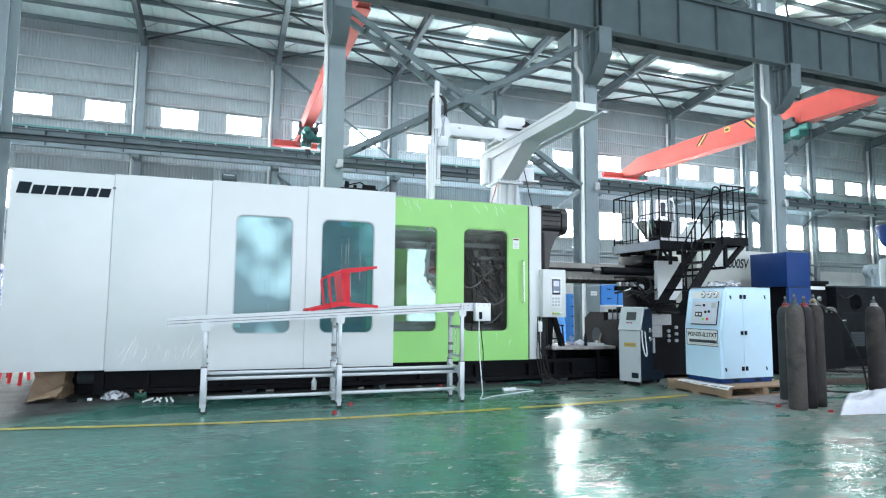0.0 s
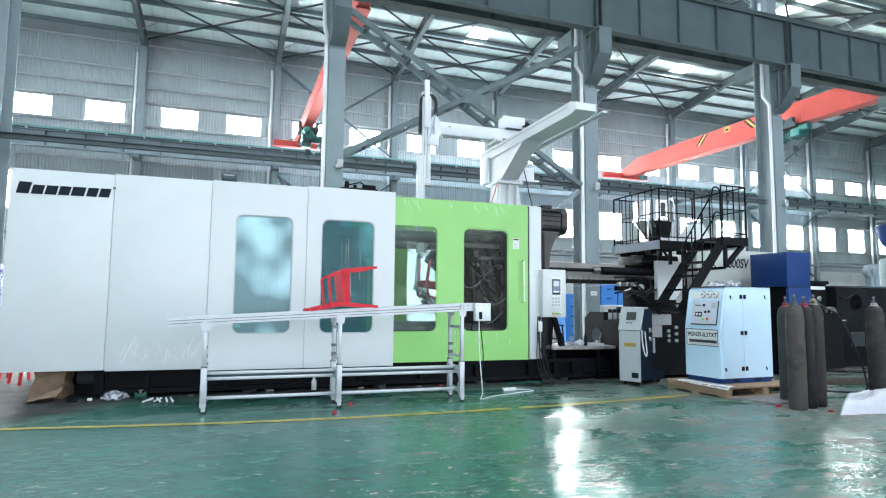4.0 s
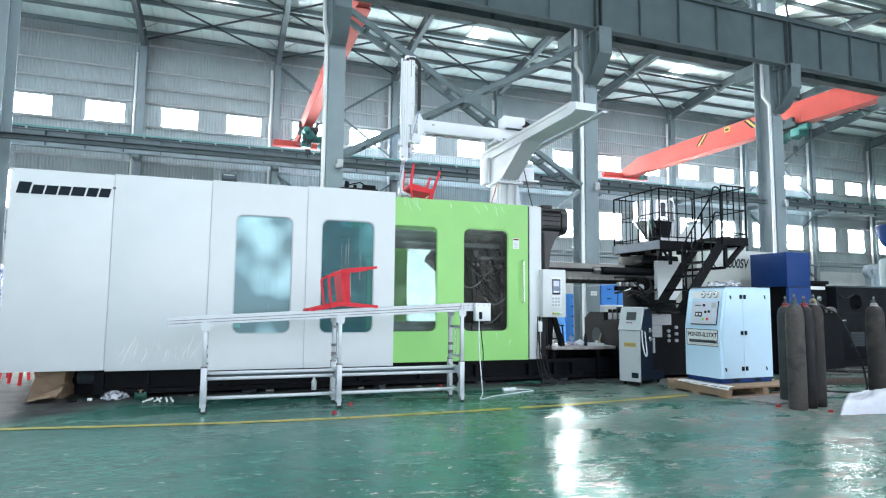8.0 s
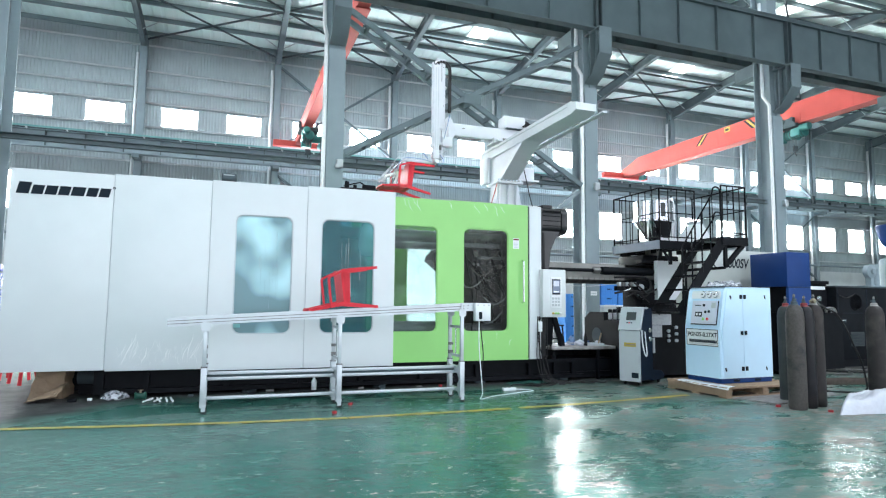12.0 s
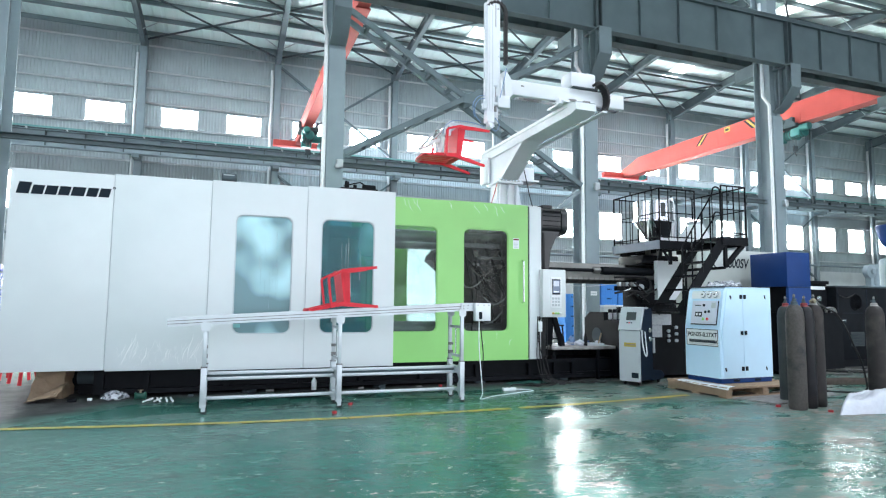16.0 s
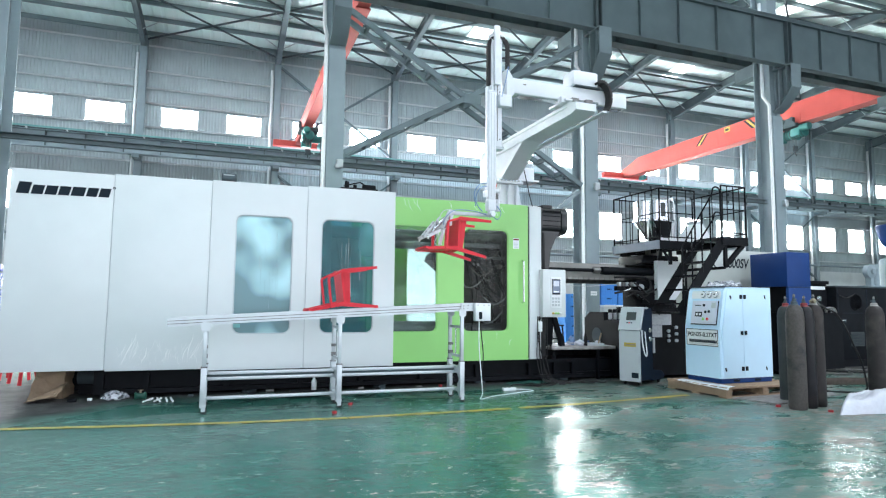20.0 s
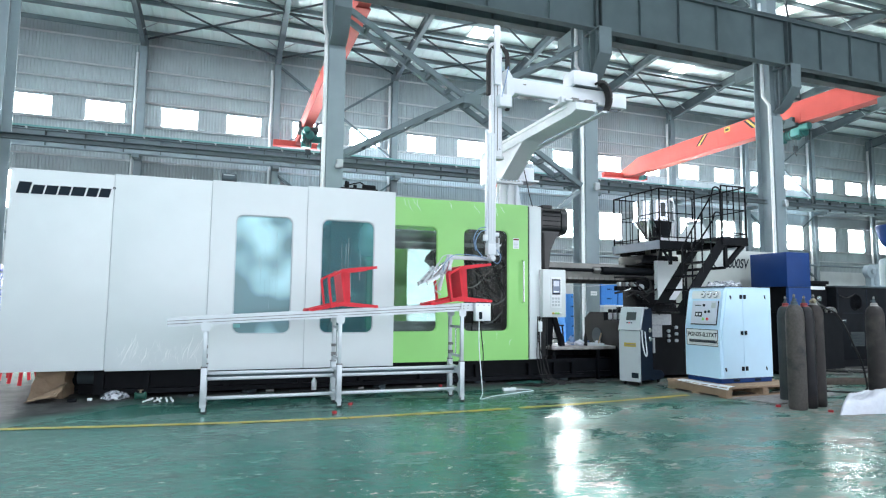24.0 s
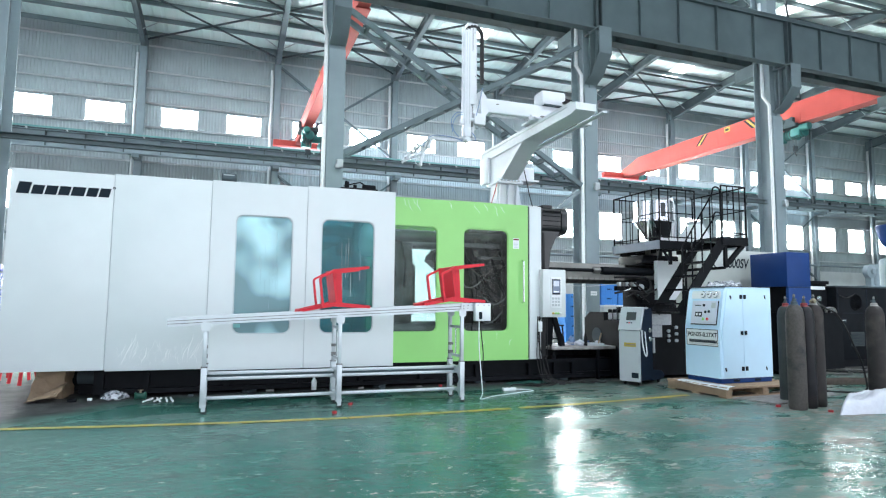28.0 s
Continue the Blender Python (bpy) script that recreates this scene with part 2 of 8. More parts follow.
def floor_material():
    """Green epoxy coat, scuffed through to the grey screed in streaks, glossy and uneven."""
    m = bpy.data.materials.new("green_epoxy_floor")
    m.use_nodes = True
    nt = m.node_tree
    b = nt.nodes["Principled BSDF"]
    geo = nt.nodes.new("ShaderNodeNewGeometry")
    sep = nt.nodes.new("ShaderNodeSeparateXYZ")
    nt.links.new(geo.outputs["Position"], sep.inputs[0])

    def tex(scale, detail=6.0, rough=0.6, stretch=(1, 1, 1)):
        mp = nt.nodes.new("ShaderNodeMapping")
        mp.inputs["Scale"].default_value = stretch
        mp.inputs["Rotation"].default_value = (0, 0, 0.75)
        nt.links.new(geo.outputs["Position"], mp.inputs[0])
        n = nt.nodes.new("ShaderNodeTexNoise")
        n.inputs["Scale"].default_value = scale
        n.inputs["Detail"].default_value = detail
        n.inputs["Roughness"].default_value = rough
        nt.links.new(mp.outputs[0], n.inputs["Vector"])
        return n.outputs["Fac"]

    def rng(src, lo, hi, a=0.0, c=1.0):
        r = nt.nodes.new("ShaderNodeMapRange")
        for key, v in (("From Min", lo), ("From Max", hi), ("To Min", a), ("To Max", c)):
            r.inputs[key].default_value = v
        nt.links.new(src, r.inputs["Value"])
        return r.outputs[0]

    def op(kind, a, c):
        n = nt.nodes.new("ShaderNodeMath")
        n.operation = kind
        for i, v in enumerate((a, c)):
            if isinstance(v, float):
                n.inputs[i].default_value = v
            else:
                nt.links.new(v, n.inputs[i])
        return n.outputs[0]

    def mix(fac, a, c):
        x = nt.nodes.new("ShaderNodeMix")
        x.data_type = 'RGBA'
        nt.links.new(fac, x.inputs[0])
        for i, v in ((6, a), (7, c)):
            if isinstance(v, tuple):
                x.inputs[i].default_value = (*v, 1)
            else:
                nt.links.new(v, x.inputs[i])
        return x.outputs[2]

    base = mix(rng(tex(0.55), 0.35, 0.7), (0.016, 0.106, 0.080), (0.030, 0.172, 0.130))
    base = mix(rng(tex(7.0, 6.0, 0.68), 0.42, 0.70, 0.0, 0.75), base, (0.046, 0.176, 0.142))
    base = mix(rng(tex(2.4, 8.0, 0.7, (0.6, 1.4, 1.0)), 0.50, 0.72, 0.0, 0.6), base, (0.014, 0.060, 0.050))
    base = mix(rng(tex(21.0, 5.0, 0.7, (0.5, 1.4, 1.0)), 0.56, 0.61, 0.0, 0.62), base, (0.085, 0.215, 0.182))
    base = mix(rng(tex(30.0, 5.0, 0.7, (0.5, 1.4, 1.0)), 0.58, 0.62, 0.0, 0.6), base, (0.012, 0.062, 0.050))
    # traffic wear: more of it towards the aisle on the injection side and along the machine foot
    side = rng(sep.outputs["X"], 0.3, 4.6, -0.045, 0.085)
    streak = tex(0.9, 9.0, 0.70, (0.55, 1.7, 1.0))
    worn = rng(op('ADD', streak, side), 0.49, 0.66)
    base = mix(op('MULTIPLY', worn, 0.42), base, mix(rng(tex(11.0, 5.0, 0.7), 0.4, 0.6), (0.120, 0.148, 0.140), (0.215, 0.192, 0.180)))
    crowd = op('ADD', op('MULTIPLY', side, 0.8), rng(tex(0.75, 3.0), 0.3, 0.7, -0.05, 0.05))
    chips = rng(op('ADD', tex(4.2, 10.0, 0.72, (0.75, 1.3, 1.0)), crowd), 0.605, 0.622)
    base = mix(op('MULTIPLY', chips, 0.85), base, mix(rng(tex(16.0, 4.0, 0.7), 0.4, 0.6), (0.27, 0.215, 0.19), (0.20, 0.20, 0.18)))
    flakes = rng(op('ADD', tex(11.0, 8.0, 0.70, (0.7, 1.4, 1.0)), crowd), 0.622, 0.636)
    base = mix(op('MULTIPLY', flakes, 0.90), base, (0.33, 0.30, 0.27))
    chips = op('MAXIMUM', chips, flakes)
    nicks = rng(tex(13.0, 3.0, 0.6, (0.25, 2.2, 1.0)), 0.695, 0.705)
    base = mix(op('MULTIPLY', nicks, 0.8), base, (0.50, 0.52, 0.50))
    # Dark spots, denser towards the machine foot.
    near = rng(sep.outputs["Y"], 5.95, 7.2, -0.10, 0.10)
    dark_spots = rng(op('ADD', tex(3.1, 8.0, 0.68, (0.6, 1.5, 1.0)), near), 0.50, 0.66)
    base = mix(op('MULTIPLY', dark_spots, 0.70), base, (0.010, 0.040, 0.034))
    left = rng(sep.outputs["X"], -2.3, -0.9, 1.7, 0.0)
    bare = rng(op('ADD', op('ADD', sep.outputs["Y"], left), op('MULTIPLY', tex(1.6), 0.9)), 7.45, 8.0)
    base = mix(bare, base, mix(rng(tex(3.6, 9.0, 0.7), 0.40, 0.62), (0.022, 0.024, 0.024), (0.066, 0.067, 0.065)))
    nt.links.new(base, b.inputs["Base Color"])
    rough = rng(tex(2.2, 6.0), 0.3, 0.7, 0.18, 0.28)
    rough = op('ADD', rough, op('MULTIPLY', worn, 0.15))
    rough = op('ADD', rough, op('MULTIPLY', chips, 0.22))
    rough = op('ADD', rough, op('MULTIPLY', bare, 0.45))
    nt.links.new(rough, b.inputs["Roughness"])
    b.inputs["Specular IOR Level"].default_value = 0.32
    bn = nt.nodes.new("ShaderNodeBump")
    bn.inputs["Strength"].default_value = 0.36
    bn.inputs["Distance"].default_value = 0.010
    nt.links.new(op('ADD', tex(7.0, 8.0, 0.65, (0.7, 1.3, 1.0)), op('MULTIPLY', chips, -0.4)), bn.inputs["Height"])
    nt.links.new(bn.outputs[0], b.inputs["Normal"])
    return m


M_CRACK = mat("dark_crack", (0.02, 0.045, 0.038), 0.8)
M_WRAP = hazed_glass("clear_wrap", (0.95, 0.97, 1.0), (0.72, 0.75, 0.80), 0.65, 0.08, 22.0, 0.40, 0.60)
M_FLOOR = floor_material()


# ---------- mesh tools ----------


class Geo:
    """Collects the faces of one mesh."""

    def __init__(self):
        self.v, self.f = [], []

    def add(self, verts, faces):
        k = len(self.v)
        self.v += [tuple(p) for p in verts]
        self.f += [tuple(i + k for i in fc) for fc in faces]
        return self

    def box(self, x0, x1, y0, y1, z0, z1, c=0.0):
        """A box; c: chamfer of its edges."""
        if c <= 0:
            vs = [(x, y, z) for x in (x0, x1) for y in (y0, y1) for z in (z0, z1)]
            return self.add(vs, [(0, 1, 3, 2), (4, 6, 7, 5), (0, 4, 5, 1), (2, 3, 7, 6), (0, 2, 6, 4), (1, 5, 7, 3)])
        bm = bmesh.new()
        bmesh.ops.create_cube(bm, size=1.0)
        for p in bm.verts:
            p.co = ((x0 + x1) / 2 + p.co.x * (x1 - x0), (y0 + y1) / 2 + p.co.y * (y1 - y0), (z0 + z1) / 2 + p.co.z * (z1 - z0))
        bmesh.ops.bevel(bm, geom=bm.edges[:], offset=c, segments=2, affect='EDGES', profile=0.5)
        bm.verts.ensure_lookup_table()
        self.add([p.co for p in bm.verts], [[q.index for q in fc.verts] for fc in bm.faces])
        bm.free()
        return self

    def tube(self, pts, r, n=10, r_end=None, caps=True):
        """A round bar along points."""
        pts = [Vector(p) for p in pts]
        rings, a = [], None
        for i, p in enumerate(pts):
            d = (pts[min(i + 1, len(pts) - 1)] - pts[max(i - 1, 0)]).normalized()
            if a is None:
                a = d.cross(Vector((0, 0, 1)) if abs(d.z) < 0.9 else Vector((1, 0, 0))).normalized()
            else:
                a = (a - d * a.dot(d)).normalized()
            b2 = d.cross(a)
            rr = r if r_end is None else r + (r_end - r) * i / max(1, len(pts) - 1)
            rings.append([p + rr * (math.cos(2 * math.pi * j / n) * a + math.sin(2 * math.pi * j / n) * b2) for j in range(n)])
        vs = [q for ring in rings for q in ring]
        fs = [(i * n + j, i * n + (j + 1) % n, (i + 1) * n + (j + 1) % n, (i + 1) * n + j) for i in range(len(pts) - 1) for j in range(n)]
        if caps:
            fs += [tuple(range(n - 1, -1, -1)), tuple(range((len(pts) - 1) * n, len(pts) * n))]
        return self.add(vs, fs)

    def cable(self, pts, r, n=8, steps=5):
        """A bar along a smooth curve through the points."""
        p = [Vector(q) for q in pts]
        p = [2 * p[0] - p[1]] + p + [2 * p[-1] - p[-2]]
        out = []
        for i in range(1, len(p) - 2):
            a, b, c, d = p[i - 1:i + 3]
            for k in range(steps):
                t = k / steps
                out.append(0.5 * (2 * b + (c - a) * t + (2 * a - 5 * b + 4 * c - d) * t * t + (3 * b - a - 3 * c + d) * t ** 3))
        return self.tube(out + [p[-2]], r, n)

    def lathe(self, prof, at=(0, 0, 0), n=20, axis='z'):
        """Turned shape: prof is a list of (radius, height)."""
        vs = []
        for r, h in prof:
            for j in range(n):
                a = 2 * math.pi * j / n
                p = (r * math.cos(a), r * math.sin(a), h)
                if axis == 'x':
                    p = (h, p[0], p[1])
                elif axis == 'y':
                    p = (p[1], h, p[0])
                vs.append((p[0] + at[0], p[1] + at[1], p[2] + at[2]))
        m = len(prof)
        fs = [(i * n + j, i * n + (j + 1) % n, (i + 1) * n + (j + 1) % n, (i + 1) * n + j) for i in range(m - 1) for j in range(n)]
        fs += [tuple(range(n - 1, -1, -1)), tuple(range((m - 1) * n, m * n))]
        return self.add(vs, fs)

    def prism(self, poly, axis, a, b):
        """A flat outline swept along an axis: 'x' takes (y, z), 'y' takes (x, z), 'z' takes (x, y)."""
        def at(p, h):
            return (h, p[0], p[1]) if axis == 'x' else (p[0], h, p[1]) if axis == 'y' else (p[0], p[1], h)
        n = len(poly)
        vs = [at(p, a) for p in poly] + [at(p, b) for p in poly]
        fs = [tuple(range(n)), tuple(range(2 * n - 1, n - 1, -1))] + [(i, i + n, (i + 1) % n + n, (i + 1) % n) for i in range(n)]
        return self.add(vs, fs)

    def beam(self, p, q, w, h, kind='box', up=(0, 0, 1), t=0.012):
        """A straight member from p to q, w wide and h deep: box, I or angle section."""
        p, q = Vector(p), Vector(q)
        d = (q - p).normalized()
        s = d.cross(Vector(up)).normalized()
        u = s.cross(d)
        if kind == 'I':
            secs = [(-w / 2, w / 2, h / 2 - t, h / 2), (-w / 2, w / 2, -h / 2, -h / 2 + t), (-t / 2, t / 2, -h / 2 + t, h / 2 - t)]
        elif kind == 'L':
            secs = [(-w / 2, w / 2, -h / 2, -h / 2 + t), (-w / 2, -w / 2 + t, -h / 2 + t, h / 2)]
        elif kind == 'C':
            secs = [(-w / 2, w / 2, -h / 2, -h / 2 + t), (-w / 2, w / 2, h / 2 - t, h / 2), (-w / 2, -w / 2 + t, -h / 2 + t, h / 2 - t)]
        else:
            secs = [(-w / 2, w / 2, -h / 2, h / 2)]
        for a0, a1, b0, b1 in secs:
            vs = [e + s * a + u * b for e in (p, q) for a in (a0, a1) for b in (b0, b1)]
            self.add(vs, [(0, 1, 3, 2), (4, 6, 7, 5), (0, 4, 5, 1), (2, 3, 7, 6), (0, 2, 6, 4), (1, 5, 7, 3)])
        return self

    def moved(self, m):
        self.v = [tuple(m @ Vector(p)) for p in self.v]
        return self


def smooth(me, angle=0.6):
    """Smooth shading but for sharp edges."""
    bm = bmesh.new()
    bm.from_mesh(me)
    bmesh.ops.recalc_face_normals(bm, faces=bm.faces[:])
    for e in bm.edges:
        e.smooth = len(e.link_faces) == 2 and e.calc_face_angle(3.0) < angle
    for fc in bm.faces:
        fc.smooth = True
    bm.to_mesh(me)
    bm.free()


def part(name, g, material, parent=None, label="", at=None, flat=False):
    """Links collected faces as one mesh object."""
    me = bpy.data.meshes.new(name)
    me.from_pydata(g.v, [], g.f)
    me.materials.append(material)
    if flat:
        me.update()
    else:
        smooth(me)
    ob = new(name, me)
    if parent is not None:
        ob.parent = parent
    if at is not None:
        ob.matrix_basis = at
    if label:
        ob["label"] = label
    return ob


def again(ob, name, parent, m):
    """One more piece on the same mesh."""
    o = new(name, ob.data)
    o.parent = parent
    o.matrix_basis = m
    return o


def thing(name, label, category, group="", m=None, kind=""):
    e = new(name)
    e.empty_display_size = 0.1
    if m is not None:
        e.matrix_basis = m
    return tagged(e, label, category, group, kind)


def rounded(x0, x1, z0, z1, r, n=5):
    """Outline of a rectangle with rounded corners, counter-clockwise from the lower left."""
    pts = []
    for cx, cz, a0 in ((x0 + r, z0 + r, 180), (x1 - r, z0 + r, 270), (x1 - r, z1 - r, 0), (x0 + r, z1 - r, 90)):
        for k in range(n + 1):
            a = radians(a0 + 90 * k / n)
            pts.append((cx + r * math.cos(a), cz + r * math.sin(a)))
    return pts


def holed(g, x0, x1, z0, z1, hole, y0, y1, n=5):
    """A sheet in the xz plane, y0 (front) to y1, with one rounded opening (outline from rounded())."""
    k = n + 1
    outer = [(x0, z0), (x1, z0), (x1, z1), (x0, z1)]
    vs = [(p[0], y, p[1]) for y in (y0, y1) for p in hole + outer]
    h, tot = len(hole), len(hole) + 4
    fs = []
    for layer in (0, tot):
        for c in range(4):
            for j in range(n):
                fs.append((layer + c * k + j, layer + c * k + j + 1, layer + h + c))
            fs.append((layer + c * k + n, layer + ((c + 1) % 4) * k, layer + h + (c + 1) % 4, layer + h + c))
    fs += [(i, (i + 1) % h, (i + 1) % h + tot, i + tot) for i in range(h)]
    fs += [(h + c, h + c + tot, h + (c + 1) % 4 + tot, h + (c + 1) % 4) for c in range(4)]
    return g.add(vs, fs)


def pane(name, outline, y, parent, material, thick=0.006, label=""):
    o = part(name, Geo().prism(outline, 'y', y, y + thick), material, parent, label)
    o.visible_shadow = False
    return o


def lettering(name, text, size, material, parent, m, shear=0.0, label="", bold=0.0):
    cu = bpy.data.curves.new(name, 'FONT')
    cu.body, cu.size, cu.extrude, cu.shear = text, size, 0.0008, shear
    cu.offset = bold
    tmp = new(name + "_curve", cu)
    bpy.context.view_layer.update()
    me = bpy.data.meshes.new_from_object(tmp.evaluated_get(bpy.context.evaluated_depsgraph_get()))
    bpy.data.objects.remove(tmp)
    me.name = name
    me.materials.clear()
    me.materials.append(material)
    ob = new(name, me)
    ob.parent = parent
    ob.matrix_basis = m
    if label:
        ob["label"] = label
    return ob

# ---------- the hall ----------
BAY, X0 = 6.05, -4.1                       # column spacing, first column seen
WALL_Y, COL_Y, SOUTH_Y = 30.46, 12.1, -12.0
WEST, EAST = X0 - 2 * BAY, X0 + 10 * BAY
EAVE, RIDGE_Y, SLOPE = 13.3, 21.3, 0.1
LINES = [X0 + BAY * i for i in range(-2, 11)]


def roof_z(y):
    """Underside of the roof sheet: two gables with a valley over the column row."""
    if y >= COL_Y:
        return EAVE + SLOPE * (WALL_Y - RIDGE_Y - abs(y - RIDGE_Y)) + 0.35
    mid = (COL_Y + SOUTH_Y) / 2
    return EAVE + SLOPE * (COL_Y - mid - abs(y - mid)) + 0.35


def build_floor():
    g = Geo()
    g.add([(WEST - 30, SOUTH_Y - 30, 0), (EAST + 30, SOUTH_Y - 30, 0), (EAST + 30, WALL_Y + 30, 0), (WEST - 30, WALL_Y + 30, 0)], [(0, 1, 2, 3)])
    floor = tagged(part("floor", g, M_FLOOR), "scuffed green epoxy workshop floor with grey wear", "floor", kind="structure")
    # painted aisle line in worn lengths
    bow = [(-14.0, 6.9), (-1.72, 5.99), (-0.87, 5.86), (0.0, 5.74), (1.0, 5.66), (2.05, 5.665), (2.8, 5.68), (3.55, 5.725), (4.65, 5.84), (5.3, 5.93)]
    for a, b in ((-14.0, 1.10), (1.115, 2.30), (2.315, 2.80), (2.90, 3.38), (3.40, 5.30)):
        gl = Geo()
        n = max(2, int((b - a) / 0.20))
        rnd = random.Random(int(a * 10) + 77)
        e0 = []
        for k in range(n + 1):
            x = a + (b - a) * k / n
            y = next(p[1] + (q[1] - p[1]) * (x - p[0]) / (q[0] - p[0]) for p, q in zip(bow[:-1], bow[1:]) if p[0] <= x <= q[0] + 1e-6)
            e0.append(y - 0.046 + rnd.uniform(-0.006, 0.006))
        vs = []
        for k in range(n + 1):
            x = a + (b - a) * k / n
            vs += [(x, e0[k], 0.004), (x, e0[k] + 0.088 + rnd.uniform(-0.010, 0.006), 0.004)]
        gl.add(vs, [(2 * k, 2 * k + 2, 2 * k + 3, 2 * k + 1) for k in range(n)])
        tagged(part("floor_line", gl, M_YELLOW, floor, flat=True), "worn yellow paint line")
    rnd = random.Random(14)
    for (xa, ya), (xb, yb), w in (((2.02, 4.05), (2.30, 3.05), 0.005), ((2.30, 3.05), (2.62, 2.55), 0.006)):
        pts = [(xa + (xb - xa) * k / 8 + rnd.uniform(-0.02, 0.02) * (0 < k < 8), ya + (yb - ya) * k / 8) for k in range(9)]
        vs = []
        for k, (x, y) in enumerate(pts):
            vs += [(x - w * rnd.uniform(0.3, 1.0), y, 0.003), (x + w * rnd.uniform(0.3, 1.0), y, 0.003)]
        tagged(part("floor_crack", Geo().add(vs, [(2 * k, 2 * k + 1, 2 * k + 3, 2 * k + 2) for k in range(8)]), M_CRACK, floor, flat=True), "dark hairline crack")
    return floor


WIN_UP, WIN_LOW = (9.25, 10.19), (5.05, 6.70)
WIN_X = ((0.82, 2.46), (3.73, 5.37))       # from each post


def build_north_wall():
    """Ribbed sheet with two bands of openings, girts, posts, windows and daylight outside."""
    g = Geo()
    pitch = BAY / 44
    base = 3.6
    nper = int(round((EAST - WEST) / pitch))
    for k in range(nper):
        x = WEST + k * pitch
        u = (x + pitch / 2 - X0) % BAY
        inside = any(a < u < b for a, b in WIN_X)
        spans = [(base, WIN_LOW[0]), (WIN_LOW[1], WIN_UP[0]), (WIN_UP[1], EAVE + 0.4)] if inside else [(base, EAVE + 0.4)]
        for z0, z1 in spans:
            prof = [(x, 0.0), (x + pitch * 0.50, 0.0), (x + pitch * 0.60, -0.034), (x + pitch * 0.90, -0.034), (x + pitch, 0.0)]
            vs = [(px, WALL_Y + 0.06 + py, z) for z in (z0, z1) for px, py in prof]
            g.add(vs, [(i, i + 1, i + 6, i + 5) for i in range(4)])
    wall = tagged(part("wall_north", g, M_SHEET, flat=True), "ribbed grey metal wall sheeting with window bands", "wall", kind="structure")
    tagged(part("wall_base", Geo().box(WEST, 6.5, WALL_Y, WALL_Y + 0.24, 0, 3.6).box(14.5, EAST, WALL_Y, WALL_Y + 0.24, 0, 3.6), M_PLASTER), "white plastered masonry plinth of the hall wall", "wall", kind="structure")
    # girts
    for z in (4.3, 5.0, 6.76, 7.5, 9.18, 10.33, 11.05, 11.85, 13.1):
        tagged(part("wall_rail", Geo().beam((WEST, WALL_Y - 0.03, z), (EAST, WALL_Y - 0.03, z), 0.07, 0.065, 'C', t=0.006), M_PANEL), "pale cold-formed wall rail", "wall rail", "wall rails", kind="structure")
    post0 = thing("wall_post", "grey steel wall post with a white downpipe", "post", "wall posts", kind="structure")
    part("shaft", Geo().beam((0, -0.22, 0), (0, -0.22, EAVE + 0.1), 0.30, 0.42, 'I', up=(0, 1, 0), t=0.02), M_COL, post0)
    part("downpipe", Geo().tube([(-0.26, -0.2, 0), (-0.26, -0.2, EAVE - 0.7)], 0.075, 10), M_PIPE, post0, "white plastic pipe")
    part("bracket", Geo().box(-0.15, 0.15, -1.15, -0.42, 7.45, 7.62), M_STEEL, post0)
    for i, x in enumerate(LINES):
        if i == 0:
            post0.matrix_basis = pose(x, WALL_Y - 0.06, 0)
        else:
            copy_thing(post0, pose(x + (0.35 if i == 1 else 0.0), WALL_Y - 0.06, 0))
    # windows: white frames round overexposed daylight
    for name, (z0, z1), cols in (("window_upper", WIN_UP, 2), ("window_lower", WIN_LOW, 2)):
        w = None
        for x in LINES[:-1]:
            for a, b in WIN_X:
                if w is None:
                    w = tagged(new(name), "white framed hall window, bright with daylight", "window", "hall windows", "structure")
                    wd, c = 1.62, 0.03
                    fr = Geo()
                    fr.box(0, wd, -0.02, 0.05, 0, c).box(0, wd, -0.02, 0.05, z1 - z0 - c, z1 - z0).box(0, c, -0.02, 0.05, c, z1 - z0 - c).box(wd - c, wd, -0.02, 0.05, c, z1 - z0 - c)
                    part("window_frame", fr, M_PIPE, w)
                    part("side_flashing", Geo().box(-0.13, 0, 0.0, 0.01, 0, z1 - z0).box(wd, wd + 0.13, 0.0, 0.01, 0, z1 - z0), M_SHEET, w)
                    w.matrix_basis = pose(x + (a + b) / 2 - 0.81, WALL_Y + 0.02, z0)
                else:
                    copy_thing(w, pose(x + (a + b) / 2 - 0.81, WALL_Y + 0.02, z0))
    bd = Geo()
    # Glowing sheet added behind an assumed door gap, whitening the view through the machine.
    yd = Geo().add([(WEST, WALL_Y + 0.7, -0.1), (EAST, WALL_Y + 0.7, -0.1), (EAST, WALL_Y + 0.7, 3.9), (WEST, WALL_Y + 0.7, 3.9)], [(0, 1, 2, 3)])
    tagged(part("gap_glow_backdrop", yd, M_DAY_LOW, flat=True), "plain glowing sheet behind an assumed door gap in the plinth", "backdrop", kind="structure")
    bd.add([(WEST - 8, WALL_Y + 9, 1.0), (EAST + 14, WALL_Y + 9, 1.0), (EAST + 14, WALL_Y + 9, 16), (WEST - 8, WALL_Y + 9, 16)], [(0, 1, 2, 3)])
    tagged(part("backdrop", bd, M_DAY, flat=True), "white overcast sky outside the windows", "sky", kind="structure")
    # crane runway along the wall: girder, rail, conductor bar
    run = thing("runway_north", "grey steel crane runway girder with teal conductor rail", "crane runway", kind="structure")
    part("girder", Geo().beam((WEST, WALL_Y - 0.95, 7.98), (EAST, WALL_Y - 0.95, 7.98), 0.36, 0.72, 'I', t=0.03), M_COL, run)
